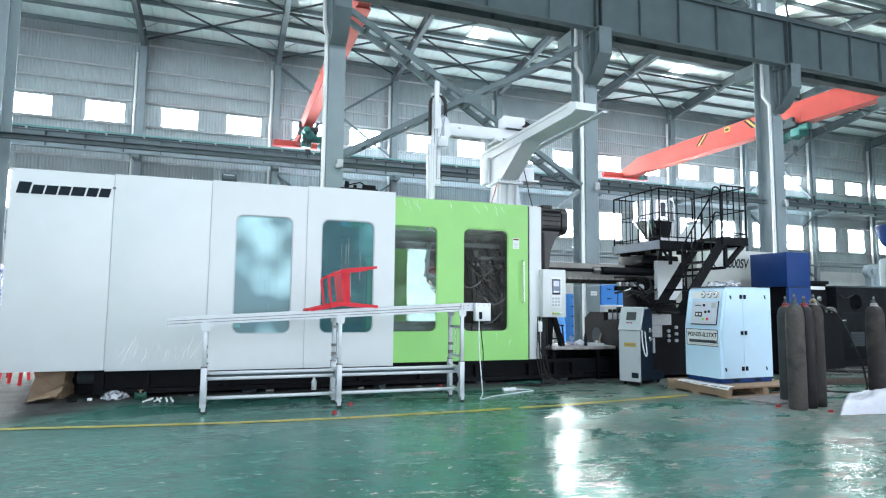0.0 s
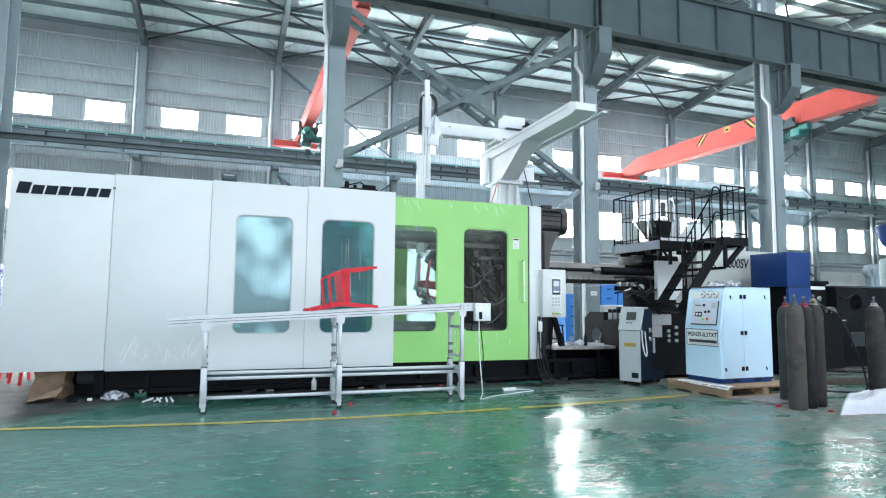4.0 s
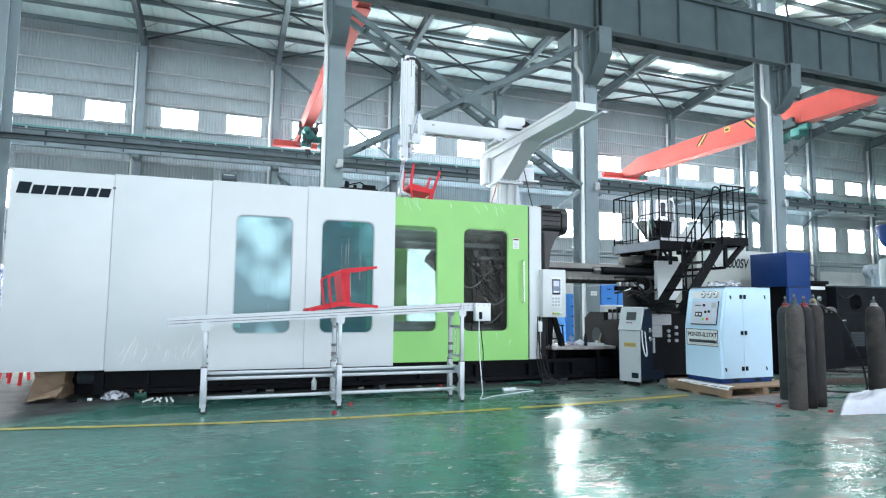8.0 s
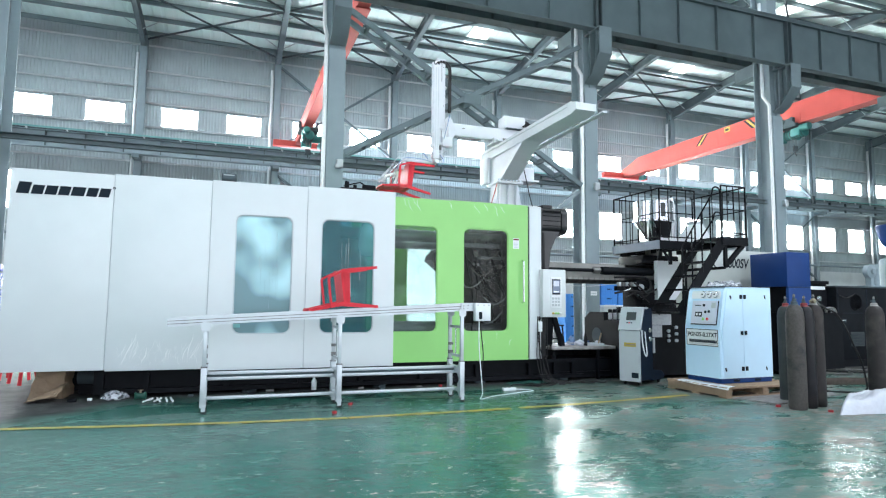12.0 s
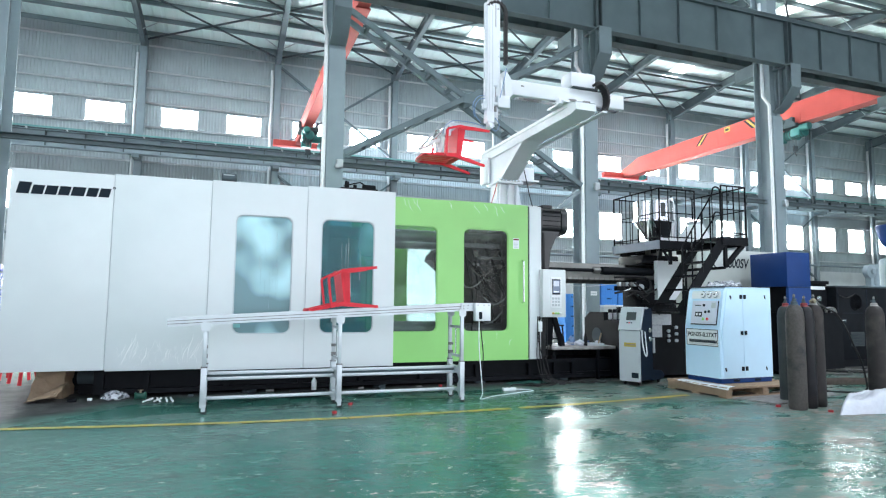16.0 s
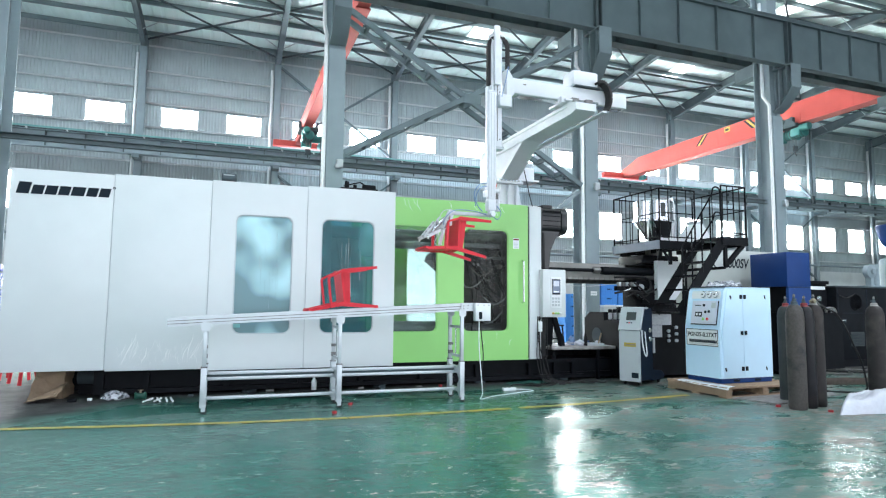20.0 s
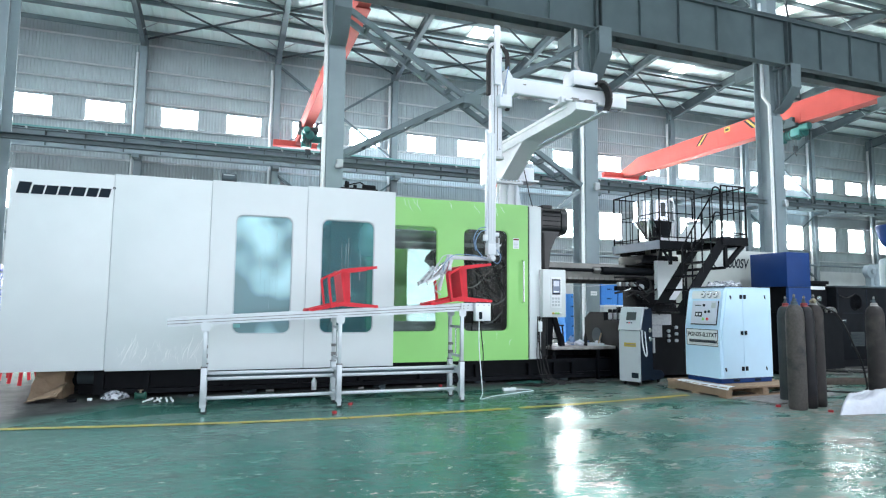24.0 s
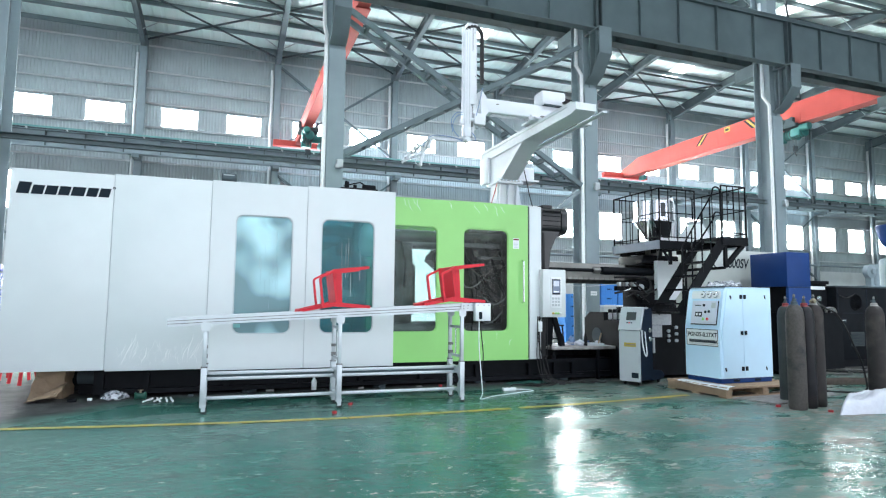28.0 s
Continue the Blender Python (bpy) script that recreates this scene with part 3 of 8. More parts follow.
    part("rail", Geo().box(WEST, EAST, WALL_Y - 0.99, WALL_Y - 0.91, 8.34, 8.44), M_STEEL_D, run)
    part("conductor_rail", Geo().box(WEST, EAST, WALL_Y - 1.22, WALL_Y - 1.16, 8.40, 8.47), M_TEAL, run, "teal conductor rail")
    clip = part("clip", Geo().prism([(-0.05, 8.40), (0.05, 8.40), (0.05, 8.27)], 'y', WALL_Y - 1.22, WALL_Y - 1.16), M_GREYBOX, run)
    n = int((EAST - WEST) / 1.5)
    for k in range(n):
        o = clip if k == 0 else again(clip, "clip", run, pose(0, 0, 0))
        o.matrix_basis = pose(WEST + 0.4 + 1.5 * k, 0, 0)
    stiff = part("stiffener", Geo().box(-0.008, 0.008, WALL_Y - 1.12, WALL_Y - 0.95, 7.66, 8.30), M_STEEL_D, run)
    for k in range(int((EAST - WEST) / 1.5)):
        o = stiff if k == 0 else again(stiff, "stiffener", run, pose(0, 0, 0))
        o.matrix_basis = pose(WEST + 1.1 + 1.5 * k, 0, 0)
    tagged(part("wall_pipe", Geo().tube([(WEST, WALL_Y - 0.5, 3.95), (EAST, WALL_Y - 0.5, 3.95)], 0.07, 10), M_COL), "grey pipe run along the hall wall", "pipe", kind="structure")
    # wall bracing in two bays
    for i in (3, 8):
        x0, x1 = LINES[i], LINES[i + 1]
        for p, q in (((x0, 8.6), (x1, 12.9)), ((x0, 12.9), (x1, 8.6)), ((x0, 3.0), (x1, 7.4)), ((x0, 7.4), (x1, 3.0))):
            tagged(part("wall_brace", Geo().beam((p[0], WALL_Y - 0.32, p[1]), (q[0], WALL_Y - 0.32, q[1]), 0.09, 0.16, 'L', up=(0, 1, 0)), M_STEEL), "grey angle brace on the hall wall", "brace", "wall braces", kind="structure")


def build_roof():
    ys = [SOUTH_Y, (COL_Y + SOUTH_Y) / 2, COL_Y, RIDGE_Y, WALL_Y + 0.3]
    strip = [-0.88, 10.55, 22.75, 34.9, 47.0]
    # sheet with translucent strips let into it, each a real opening filled by its sheet
    g, gs = Geo(), Geo()
    pitch = BAY / 12
    for a, b in zip(ys[:-1], ys[1:]):
        x = WEST
        while x < EAST - 1e-6:
            off = 0.55 if a == COL_Y and x < 15 else 0.0
            lit = any(sx + off <= x + pitch / 2 <= sx + off + 2 * pitch for sx in strip)
            if lit:
                m0, m1 = (a + (b - a) * 0.06, a + (b - a) * 0.59) if a > COL_Y else (a + (b - a) * 0.22, a + (b - a) * 0.90)
                pieces = [(a, m0, 0), (m0, m1, 1), (m1, b, 0)]
            else:
                pieces = [(a, b, 0)]
            for y0, y1, s in pieces:
                prof = [(x, 0.0), (x + pitch * 0.6, 0.0), (x + pitch * 0.7, 0.022), (x + pitch * 0.9, 0.022), (x + pitch, 0.0)]
                vs = [(px, y, roof_z(y) + pz) for y in (y0, y1) for px, pz in prof]
                (gs if s else g).add(vs, [(i, i + 1, i + 6, i + 5) for i in range(4)])
            x += pitch
    tagged(part("ceiling", g, M_ROOF, flat=True), "pale ribbed metal roof sheeting", "roof", kind="structure")
    tagged(part("roof_light", gs, M_SKYL, flat=True), "translucent roof sheets letting in daylight", "skylight", kind="structure")
    # purlins
    y = WALL_Y - 0.35
    while y > SOUTH_Y:
        z = roof_z(y) - 0.11
        tagged(part("purlin", Geo().beam((WEST, y, z), (EAST, y, z), 0.07, 0.20, 'C', t=0.006), M_PURLIN), "grey cold-formed roof purlin", "purlin", "roof purlins", kind="structure")
        y -= 1.32
    # rafters: tapered I beams from wall post to ridge to column
    spans = [(WALL_Y - 0.3, RIDGE_Y), (RIDGE_Y, COL_Y), (COL_Y, (COL_Y + SOUTH_Y) / 2), ((COL_Y + SOUTH_Y) / 2, SOUTH_Y)]
    raf = thing("rafter", "grey steel portal rafter with bolted end plates", "rafter", "portal rafters", kind="structure")
    for ya, yb in spans:
        g = Geo()
        for w, dz0, dz1, t in ((0.11, 0.0, 0.02, 0), (0.006, 0.02, None, 0), (0.11, None, None, 1)):
            pts = []
            for y, dep in ((ya, 0.62 if ya != RIDGE_Y else 0.42), ((ya + yb) / 2, 0.42), (yb, 0.42 if yb == RIDGE_Y else 0.62)):
                top = roof_z(y) - 0.22
                z0 = top - dep if dz0 is None else top - dz0 - (0.02 if t == 0 and dz1 == 0.02 else 0)
                z1 = top - dep + 0.02 if t else (top if dz1 == 0.02 else top - dep + 0.02)
                pts.append((y, z0, z1))
            for (yA, a0, a1), (yB, b0, b1) in zip(pts[:-1], pts[1:]):
                lo0, hi0, lo1, hi1 = min(a0, a1), max(a0, a1), min(b0, b1), max(b0, b1)
                vs = [(s * w, yA, h) for s in (-1, 1) for h in (lo0, hi0)] + [(s * w, yB, h) for s in (-1, 1) for h in (lo1, hi1)]
                g.add(vs, [(0, 1, 3, 2), (4, 6, 7, 5), (0, 4, 5, 1), (2, 3, 7, 6), (0, 2, 6, 4), (1, 5, 7, 3)])
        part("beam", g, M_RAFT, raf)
    # fly braces from purlins to the lower flange
    fb = Geo()
    for k in range(1, 20, 2):
        y = WALL_Y - 0.35 - 1.32 * k
        z = roof_z(y)
        for s in (-1, 1):
            fb.beam((s * 0.75, y, z - 0.2), (s * 0.06, y, z - 0.64), 0.035, 0.035, 'L', t=0.005)
    part("fly_brace", fb, M_SHEET, raf, "pale angle stays")
    for i, x in enumerate(LINES):
        if i == 0:
            raf.matrix_basis = pose(x, 0, 0)
        else:
            copy_thing(raf, pose(x, 0, 0))
    # cross bracing rods and struts under the purlins
    nodes = [WALL_Y - 0.3, 25.9, RIDGE_Y, 16.7, COL_Y + 0.2]
    for i in range(1, len(LINES) - 1):
        for k, (ya, yb) in enumerate(zip(nodes[:-1], nodes[1:])):
            if (i + k) % 2 and i not in (2, 3, 4):
                continue
            for xa, xb in ((LINES[i], LINES[i + 1]), (LINES[i + 1], LINES[i])):
                tagged(part("roof_brace", Geo().tube([(xa, ya, roof_z(ya) - 0.42), (xb, yb, roof_z(yb) - 0.42)], 0.045, 6), M_STEEL_D), "thin dark roof bracing tube", "brace", "roof braces", kind="structure")
    for y in (25.9, 16.7):
        tagged(part("roof_strut", Geo().tube([(WEST, y, roof_z(y) - 0.5), (EAST, y, roof_z(y) - 0.5)], 0.06, 8), M_STEEL_D), "dark tubular roof strut", "strut", kind="structure")


def build_columns():
    """The middle row of steel columns with corbels towards the camera's aisle."""
    col = thing("hall_column", "grey steel crane column with corbel and white downpipe", "column", "hall columns", kind="structure")
    part("shaft", Geo().box(-0.17, 0.17, 12.0, 12.025, 0, 6.3).box(-0.17, 0.17, 12.575, 12.6, 0, 8.0).box(-0.012, 0.012, 12.025, 12.575, 0, 8.0), M_COL, col)
    part("upper_shaft", Geo().beam((0, 12.33, 6.3), (0, 12.33, EAVE + 0.1), 0.34, 0.54, 'I', up=(0, 1, 0), t=0.02), M_COL, col)
    part("base_plate", Geo().box(-0.3, 0.3, 11.85, 12.75, 0, 0.04), M_STEEL, col)
    cg = Geo()
    prof = [(12.0, 6.40), (12.0, 7.56), (11.40, 7.56), (11.40, 6.93), (11.75, 6.52)]
    cg.prism(prof, 'x', -0.012, 0.012)
    cg.box(-0.17, 0.17, 11.40, 12.0, 7.54, 7.57)
    cg.prism([(12.0, 6.40), (11.75, 6.52), (11.40, 6.93), (11.40, 7.56), (11.38, 7.56), (11.38, 6.92), (11.74, 6.50), (12.0, 6.38)], 'x', -0.17, 0.17)
    for y, z in ((11.55, 6.80), (11.78, 6.53)):
        cg.box(-0.16, 0.16, y, y + 0.012, z, 7.54)
    part("corbel", cg, M_STEEL, col)
    part("far_corbel", Geo().box(-0.16, 0.16, 12.6, 13.25, 7.64, 7.99), M_STEEL, col)
    part("downpipe", Geo().tube([(-0.25, 12.24, 9.6), (-0.25, 12.24, 6.9), (-0.225, 12.06, 6.6), (-0.225, 12.06, 0.1)], 0.042, 10), M_PIPE, col, "white plastic downpipe")
    part("lamp_box", Geo().box(0.03, 0.16, 11.90, 12.0, 3.80, 3.97, 0.015).box(0.0, 0.06, 11.86, 11.90, 3.78, 3.86), M_GREYBOX, col)
    for i, x in enumerate(LINES):
        if i == 0:
            col.matrix_basis = pose(x, 0, 0)
        else:
            copy_thing(col, pose(x + (0.15 if i == 2 else 0.06 if i == 4 else 0.0), 0, 0))
    # runway girder on the corbels
    run = thing("runway_middle", "deep grey riveted crane runway girder over the aisle", "crane runway", kind="structure")
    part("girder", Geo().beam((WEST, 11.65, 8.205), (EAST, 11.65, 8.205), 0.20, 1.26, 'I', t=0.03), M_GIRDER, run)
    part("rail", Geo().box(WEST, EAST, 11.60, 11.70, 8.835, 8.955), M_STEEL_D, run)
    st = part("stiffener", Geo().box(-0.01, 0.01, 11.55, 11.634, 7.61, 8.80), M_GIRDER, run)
    for k, (x, d) in enumerate([(a, b * BAY) for i, a in enumerate(LINES[:-1]) for b in ((0.26, 0.53, 0.785) if i < 4 else (0.2, 0.395, 0.595, 0.8))]):
        o = st if k == 0 else again(st, "stiffener", run, pose(0, 0, 0))
        o.matrix_basis = pose(x + d, 0, 0)
    sp = part("splice_plate", Geo().box(-0.085, -0.06, 11.52, 11.634, 7.61, 8.80).box(0.06, 0.085, 11.52, 11.634, 7.61, 8.80).box(-0.012, 0.012, 11.60, 11.634, 7.61, 8.80), M_STEEL_D, run)
    for i, x in enumerate(LINES):
        o = sp if i == 0 else again(sp, "splice_plate", run, pose(0, 0, 0))
        o.matrix_basis = pose(x, 0, 0)
    run2 = thing("runway_far_side", "dark grey crane runway girder behind the columns", "crane runway", kind="structure")
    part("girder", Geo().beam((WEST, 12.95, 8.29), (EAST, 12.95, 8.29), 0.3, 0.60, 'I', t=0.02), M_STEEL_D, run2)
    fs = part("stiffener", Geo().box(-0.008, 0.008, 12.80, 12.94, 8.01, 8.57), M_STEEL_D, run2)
    for k in range(int((EAST - WEST) / 1.21)):
        o = fs if k == 0 else again(fs, "stiffener", run2, pose(0, 0, 0))
        o.matrix_basis = pose(WEST + 0.3 + 1.21 * k, 0, 0)
    # cross bracing between two columns, each limb a pair of channels
    xa, xb = LINES[3] + 0.2, LINES[4] - 0.2
    for p, q in (((xa, 4.15), (xb, 7.3)), ((xa, 7.25), (xb, 3.9))):
        br = thing("column_brace", "grey double channel cross brace between columns", "brace", "column braces", kind="structure")
        for y in (12.06, 12.5):
            part("channel", Geo().beam((p[0], y, p[1]), (q[0], y, q[1]), 0.115, 0.08, 'C', up=(0, 1, 0), t=0.012), M_STEEL, br)
        bt = Geo()
        for k in range(1, 12):
            f = k / 12
            x, z = p[0] + f * (q[0] - p[0]), p[1] + f * (q[1] - p[1])
            bt.box(x - 0.03, x + 0.03, 12.10, 12.46, z - 0.05, z + 0.05)
        part("batten", bt, M_STEEL, br)
    tagged(part("gusset_plate", Geo().box((xa + xb) / 2 - 0.20, (xa + xb) / 2 + 0.20, 12.0, 12.012, 5.52, 5.74), M_STEEL), "grey steel gusset plate at the brace crossing", "plate", kind="structure")
    tagged(part("knee_strut", Geo().beam((LINES[4] - 0.18, 12.2, 3.80), (LINES[4] - 0.80, 12.2, 3.28), 0.12, 0.09, 'C', t=0.01), M_COL), "pale channel knee strut on a hall column", "strut", kind="structure")
    # low cross ties between columns
    for x0, x1 in zip(LINES[:-1], LINES[1:]):
        tagged(part("column_tie", Geo().beam((x0 + 0.2, 12.3, 3.95), (x1 - 0.2, 12.3, 3.95), 0.12, 0.10, 'C', t=0.01), M_STEEL), "grey channel tie between columns", "tie beam", "column ties", kind="structure")


def build_enclosure():
    """Plain walls that close the hall behind and beside the camera, with tall openings for daylight; the west one is
    assumed.
    """
    # Opening assumed, cut where the west fill lamp stands.
    tagged(part("wall_west", Geo().box(WEST - 0.2, WEST, SOUTH_Y, WALL_Y, 7.2, 15).box(WEST - 0.2, WEST, SOUTH_Y, WALL_Y, 0, 2.8).box(WEST - 0.2, WEST, SOUTH_Y, -8, 2.8, 7.2).box(WEST - 0.2, WEST, 26, WALL_Y, 2.8, 7.2), M_SHEET), "unseen grey metal end wall with an assumed long opening", "wall", kind="structure")
    tagged(part("wall_east", Geo().box(EAST, EAST + 0.2, SOUTH_Y, WALL_Y, 0, 15), M_SHEET), "plain grey metal end wall", "wall", kind="structure")
    g = Geo()
    g.box(WEST, -15, SOUTH_Y - 0.2, SOUTH_Y, 0, 15).box(31, EAST, SOUTH_Y - 0.2, SOUTH_Y, 0, 15).box(-15, 31, SOUTH_Y - 0.2, SOUTH_Y, 7.6, 15).box(-15, 31, SOUTH_Y - 0.2, SOUTH_Y, 0, 0.9)
    tagged(part("wall_south", g, M_SHEET), "grey metal wall with tall wide openings", "wall", kind="structure")


def overhead_crane(x, name_label, far_y=29.5, near_y=13.6, z0=8.65, depth=1.0, reach=1.5, half=0.24):
    """A red box girder on end carriages, with hoist, hazard stripes and walk rail."""
    c = thing("overhead_crane", name_label, "crane", "overhead cranes")
    prof = [(far_y, z0 + 0.05), (far_y, z0 + 0.42), (far_y - 1.6, z0 + depth), (near_y + 2.4, z0 + depth), (near_y - 0.6, z0 + 0.30), (near_y - 0.6, z0 + 0.05), (near_y + 1.2, z0), (far_y - 1.2, z0)]
    part("girder", Geo().prism(prof, 'x', x - half, x + half), M_RED_CRANE, c, flat=True)
    part("lower_flange", Geo().box(x - half - 0.04, x + half + 0.04, near_y + 1.0, far_y - 1.0, z0 - 0.03, z0), M_RED_CRANE, c)
    for y in (far_y, near_y - 0.65):
        ec = part("end_carriage", Geo().box(x - reach, x + reach, y - 0.18, y + 0.18, z0 - 0.02, z0 + 0.26, 0.02), M_RED_CRANE, c)
        part("drive", Geo().lathe([(0.12, -0.25), (0.14, -0.2), (0.14, 0.2), (0.12, 0.25)], (x + 1.0, y - 0.35, z0 + 0.05), 14, 'y'), M_HOIST, ec)
    for y, way in ((22.95, -1), (20.0, 1)):
        for j, m in enumerate((M_INK, M_YELLOW, M_INK)):
            a = y + 0.13 * (j - 1)
            lo, hi = a - way * 0.24, a + way * 0.24
            part("hazard_stripe", Geo().prism([(lo, z0 + 0.40), (lo + 0.12, z0 + 0.40), (hi + 0.12, z0 + depth - 0.03), (hi, z0 + depth - 0.03)], 'x', x - half - 0.006, x - half), m, c)
    pl = part("load_plate", Geo().box(x - half - 0.006, x - half, 21.25, 21.60, z0 + 0.62, z0 + 0.84), M_YELLOW, c, "small yellow load plate")
    part("text_bar", Geo().box(x - half - 0.009, x - half - 0.006, 21.32, 21.53, z0 + 0.68, z0 + 0.78), M_INK, pl)
    for k in range(6):
        part("web_stiffener", Geo().box(x - half - 0.012, x - half, 15.4 + 2.2 * k, 15.415 + 2.2 * k, z0 + 0.02, z0 + depth * 0.45), M_RED_CRANE, c)
    return c


def hoist(x, y, z, parent):
    h = part("hoist", Geo().lathe([(0.10, -0.55), (0.20, -0.5), (0.20, 0.5), (0.10, 0.55)], (x, y, z - 0.55), 18, 'y').lathe([(0.16, 0.0), (0.17, 0.05), (0.17, 0.4), (0.12, 0.45)], (x + 0.2, y + 0.3, z - 0.50), 14, 'x'), M_HOIST, parent, "dark teal electric rope hoist")
    part("gear_box", Geo().box(x - 0.22, x + 0.22, y + 0.52, y + 0.82, z - 0.80, z - 0.32, 0.03), M_HOIST, h)
    part("control_box", Geo().box(x - 0.30, x - 0.20, y - 0.45, y - 0.05, z - 0.72, z - 0.40, 0.01), M_HOIST, h)
    drum = part("drum_rib", Geo().lathe([(0.215, -0.012), (0.225, 0.0), (0.215, 0.012)], (0, 0, 0), 18, 'y'), M_STEEL_D, h)
    for k in range(7):
        o = drum if k == 0 else again(drum, "drum_rib", h, pose(0, 0, 0))
        o.matrix_basis = pose(x, y - 0.45 + 0.13 * k, z - 0.55)
    part("side_motor", Geo().lathe([(0.10, -0.75), (0.15, -0.7), (0.15, -0.3), (0.11, -0.26)], (x - 0.15, y - 0.1, z - 0.42), 14, 'y').lathe([(0.07, 0.5), (0.11, 0.54), (0.11, 0.95), (0.07, 1.0)], (x - 0.1, y + 0.3, z - 0.38), 12, 'y'), M_HOIST, h)
    part("wheel", Geo().lathe([(0.09, -0.43), (0.09, -0.38)], (0, y - 0.22, z - 0.02), 14, 'x').lathe([(0.09, -0.43), (0.09, -0.38)], (0, y + 0.22, z - 0.02), 14, 'x').moved(pose(x, 0, 0)), M_STEEL_D, h)
    part("trolley", Geo().box(x - 0.4, x + 0.4, y - 0.4, y + 0.4, z - 0.34, z - 0.20).box(x - 0.38, x - 0.32, y - 0.3, y + 0.3, z - 0.2, z + 0.05).box(x + 0.32, x + 0.38, y - 0.3, y + 0.3, z - 0.2, z + 0.05), M_STEEL_D, h)
    part("hook_block", Geo().box(x - 0.12, x + 0.12, y - 0.05, y + 0.05, z - 1.3, z - 1.05, 0.03).tube([(x, y, z - 1.3), (x, y, z - 1.42), (x + 0.06, y, z - 1.48), (x + 0.08, y, z - 1.40)], 0.02, 8), M_STEEL_D, h)
    part("pendant", Geo().tube([(x + 0.5, y - 0.3, z - 0.3), (x + 0.5, y - 0.3, z - 3.2)], 0.02, 6).box(x + 0.44, x + 0.56, y - 0.36, y - 0.24, z - 3.6, z - 3.2), M_STEEL_D, h)
    part("rope", Geo().tube([(x - 0.06, y, z - 0.7), (x - 0.06, y, z - 1.2)], 0.012, 6).tube([(x + 0.06, y, z - 0.7), (x + 0.06, y, z - 1.2)], 0.012, 6), M_IRON, h)


build_floor()
build_north_wall()
build_roof()
build_columns()
build_enclosure()
crane_a = overhead_crane(3.0, "orange-red single girder overhead crane by the wall posts", depth=0.72, reach=1.2, half=0.16)
hoist(3.0, 25.6, 8.65, crane_a)
crane_b = overhead_crane(22.1, "orange-red single girder overhead crane with hazard stripes", depth=0.9)
hoist(22.1, 18.1, 8.85, crane_b)

# ---------- injection moulding machine: clamp unit ----------
FY, GY, RY = 7.40, 7.46, 9.35              # white front, green front, rear cover
CY = 8.37                                  # machine centre line


def build_clamp_unit():
    mc = thing("injection_moulding_machine", "large white and lime green injection moulding machine on a black base", "machine")
    # black base with bays and feet
    g = Geo().box(-1.35, 5.45, 7.62, 9.2, 0.03, 0.30).box(-1.75, -1.35, 8.15, 9.1, 0.02, 0.30).box(-1.30, 4.9, 7.55, 7.62, 0.04, 0.09).box(-1.30, 4.9, 7.55, 7.62, 0.26, 0.31)
    for x in (-1.3, -0.85, 0.0, 0.85, 1.6, 2.4, 3.2, 4.0, 4.7):
        g.box(x, x + 0.06, 7.55, 7.62, 0.09, 0.26)
    part("base_frame", g, M_BLACK, mc)
    ft = part("levelling_foot", Geo().lathe([(0.09, 0.0), (0.09, 0.03), (0.03, 0.04), (0.03, 0.07)], (0, 0, 0), 12), M_STEEL_D, mc)
    for k, x in enumerate((-1.2, 0.3, 1.9, 3.3, 4.6)):
        o = ft if k == 0 else again(ft, "levelling_foot", mc, pose(0, 0, 0))
        o.matrix_basis = pose(x, 7.68, 0)
    # white fixed panels
    for x0, x1, z0, z1 in ((-2.205, -1.226, 0.318, 2.462), (-1.220, -0.213, 0.306, 2.475)):
        part("side_panel", Geo().box(x0, x1, FY, FY + 0.05, z0, z1, 0.008), M_WHITE, mc)
    for x in (-1.223, -0.2095, 0.889):
        part("seam_backing", Geo().box(x - 0.012, x + 0.012, FY + 0.012, FY + 0.022, 0.33, 2.46), M_GREYBOX, mc)
    part("end_panel", Geo().box(-2.205, -2.16, FY + 0.05, RY, 0.32, 2.46, 0.006), M_WHITE, mc)
    part("hood", Geo().box(-2.15, -0.5, FY + 0.06, RY, 2.40, 2.44, 0.006).box(-0.5, 1.75, FY + 0.06, 8.05, 2.40, 2.44), M_WHITE, mc)
    part("rear_panel", Geo().box(-2.15, 1.9, RY, RY + 0.05, 0.32, 2.44, 0.006), M_WHITE, mc)
    # two white sliding doors with rounded windows
    for k, (x0, x1, a, b, z1) in enumerate(((-0.206, 0.885, 0.065, 0.725, 2.485), (0.893, 2.000, 1.065, 1.735, 2.500))):
        d = part("sliding_door", holed(Geo(), x0, x1, 0.288, z1, rounded(a, b, 0.695, 2.10, 0.09), FY, FY + 0.045), M_WHITE, mc)
        ring = holed(Geo(), a - 0.006, b + 0.006, 0.689, 2.106, rounded(a + 0.014, b - 0.014, 0.709, 2.086, 0.08), FY + 0.012, FY + 0.03)
        part("window_seal", ring, M_GREYBOX, d)
        pane("pane", rounded(a + 0.004, b - 0.004, 0.70, 2.095, 0.088), FY + 0.020, d, M_TEALCLEAR if k else M_TEALGLASS, label="teal tinted pane")
        rs = random.Random(50 + k)
        for q in range(9):
            xx, zz = a + 0.20 + 0.30 * rs.random(), 0.95 + 0.55 * rs.random()
            part("drip_mark", Geo().box(xx, xx + rs.uniform(0.002, 0.005), FY + 0.0185, FY + 0.020, zz, zz + rs.uniform(0.15, 0.5)), M_DRIP, d)
        if k == 0:
            part("tape", Geo().box(0.078, 0.157, FY + 0.0165, FY + 0.0185, 0.772, 0.812), M_TEAL, d, "small teal tape")
        part("door_return", Geo().box(x1 - 0.03, x1, FY + 0.045, FY + 0.10, 0.30, z1 - 0.01), M_WHITE, d)
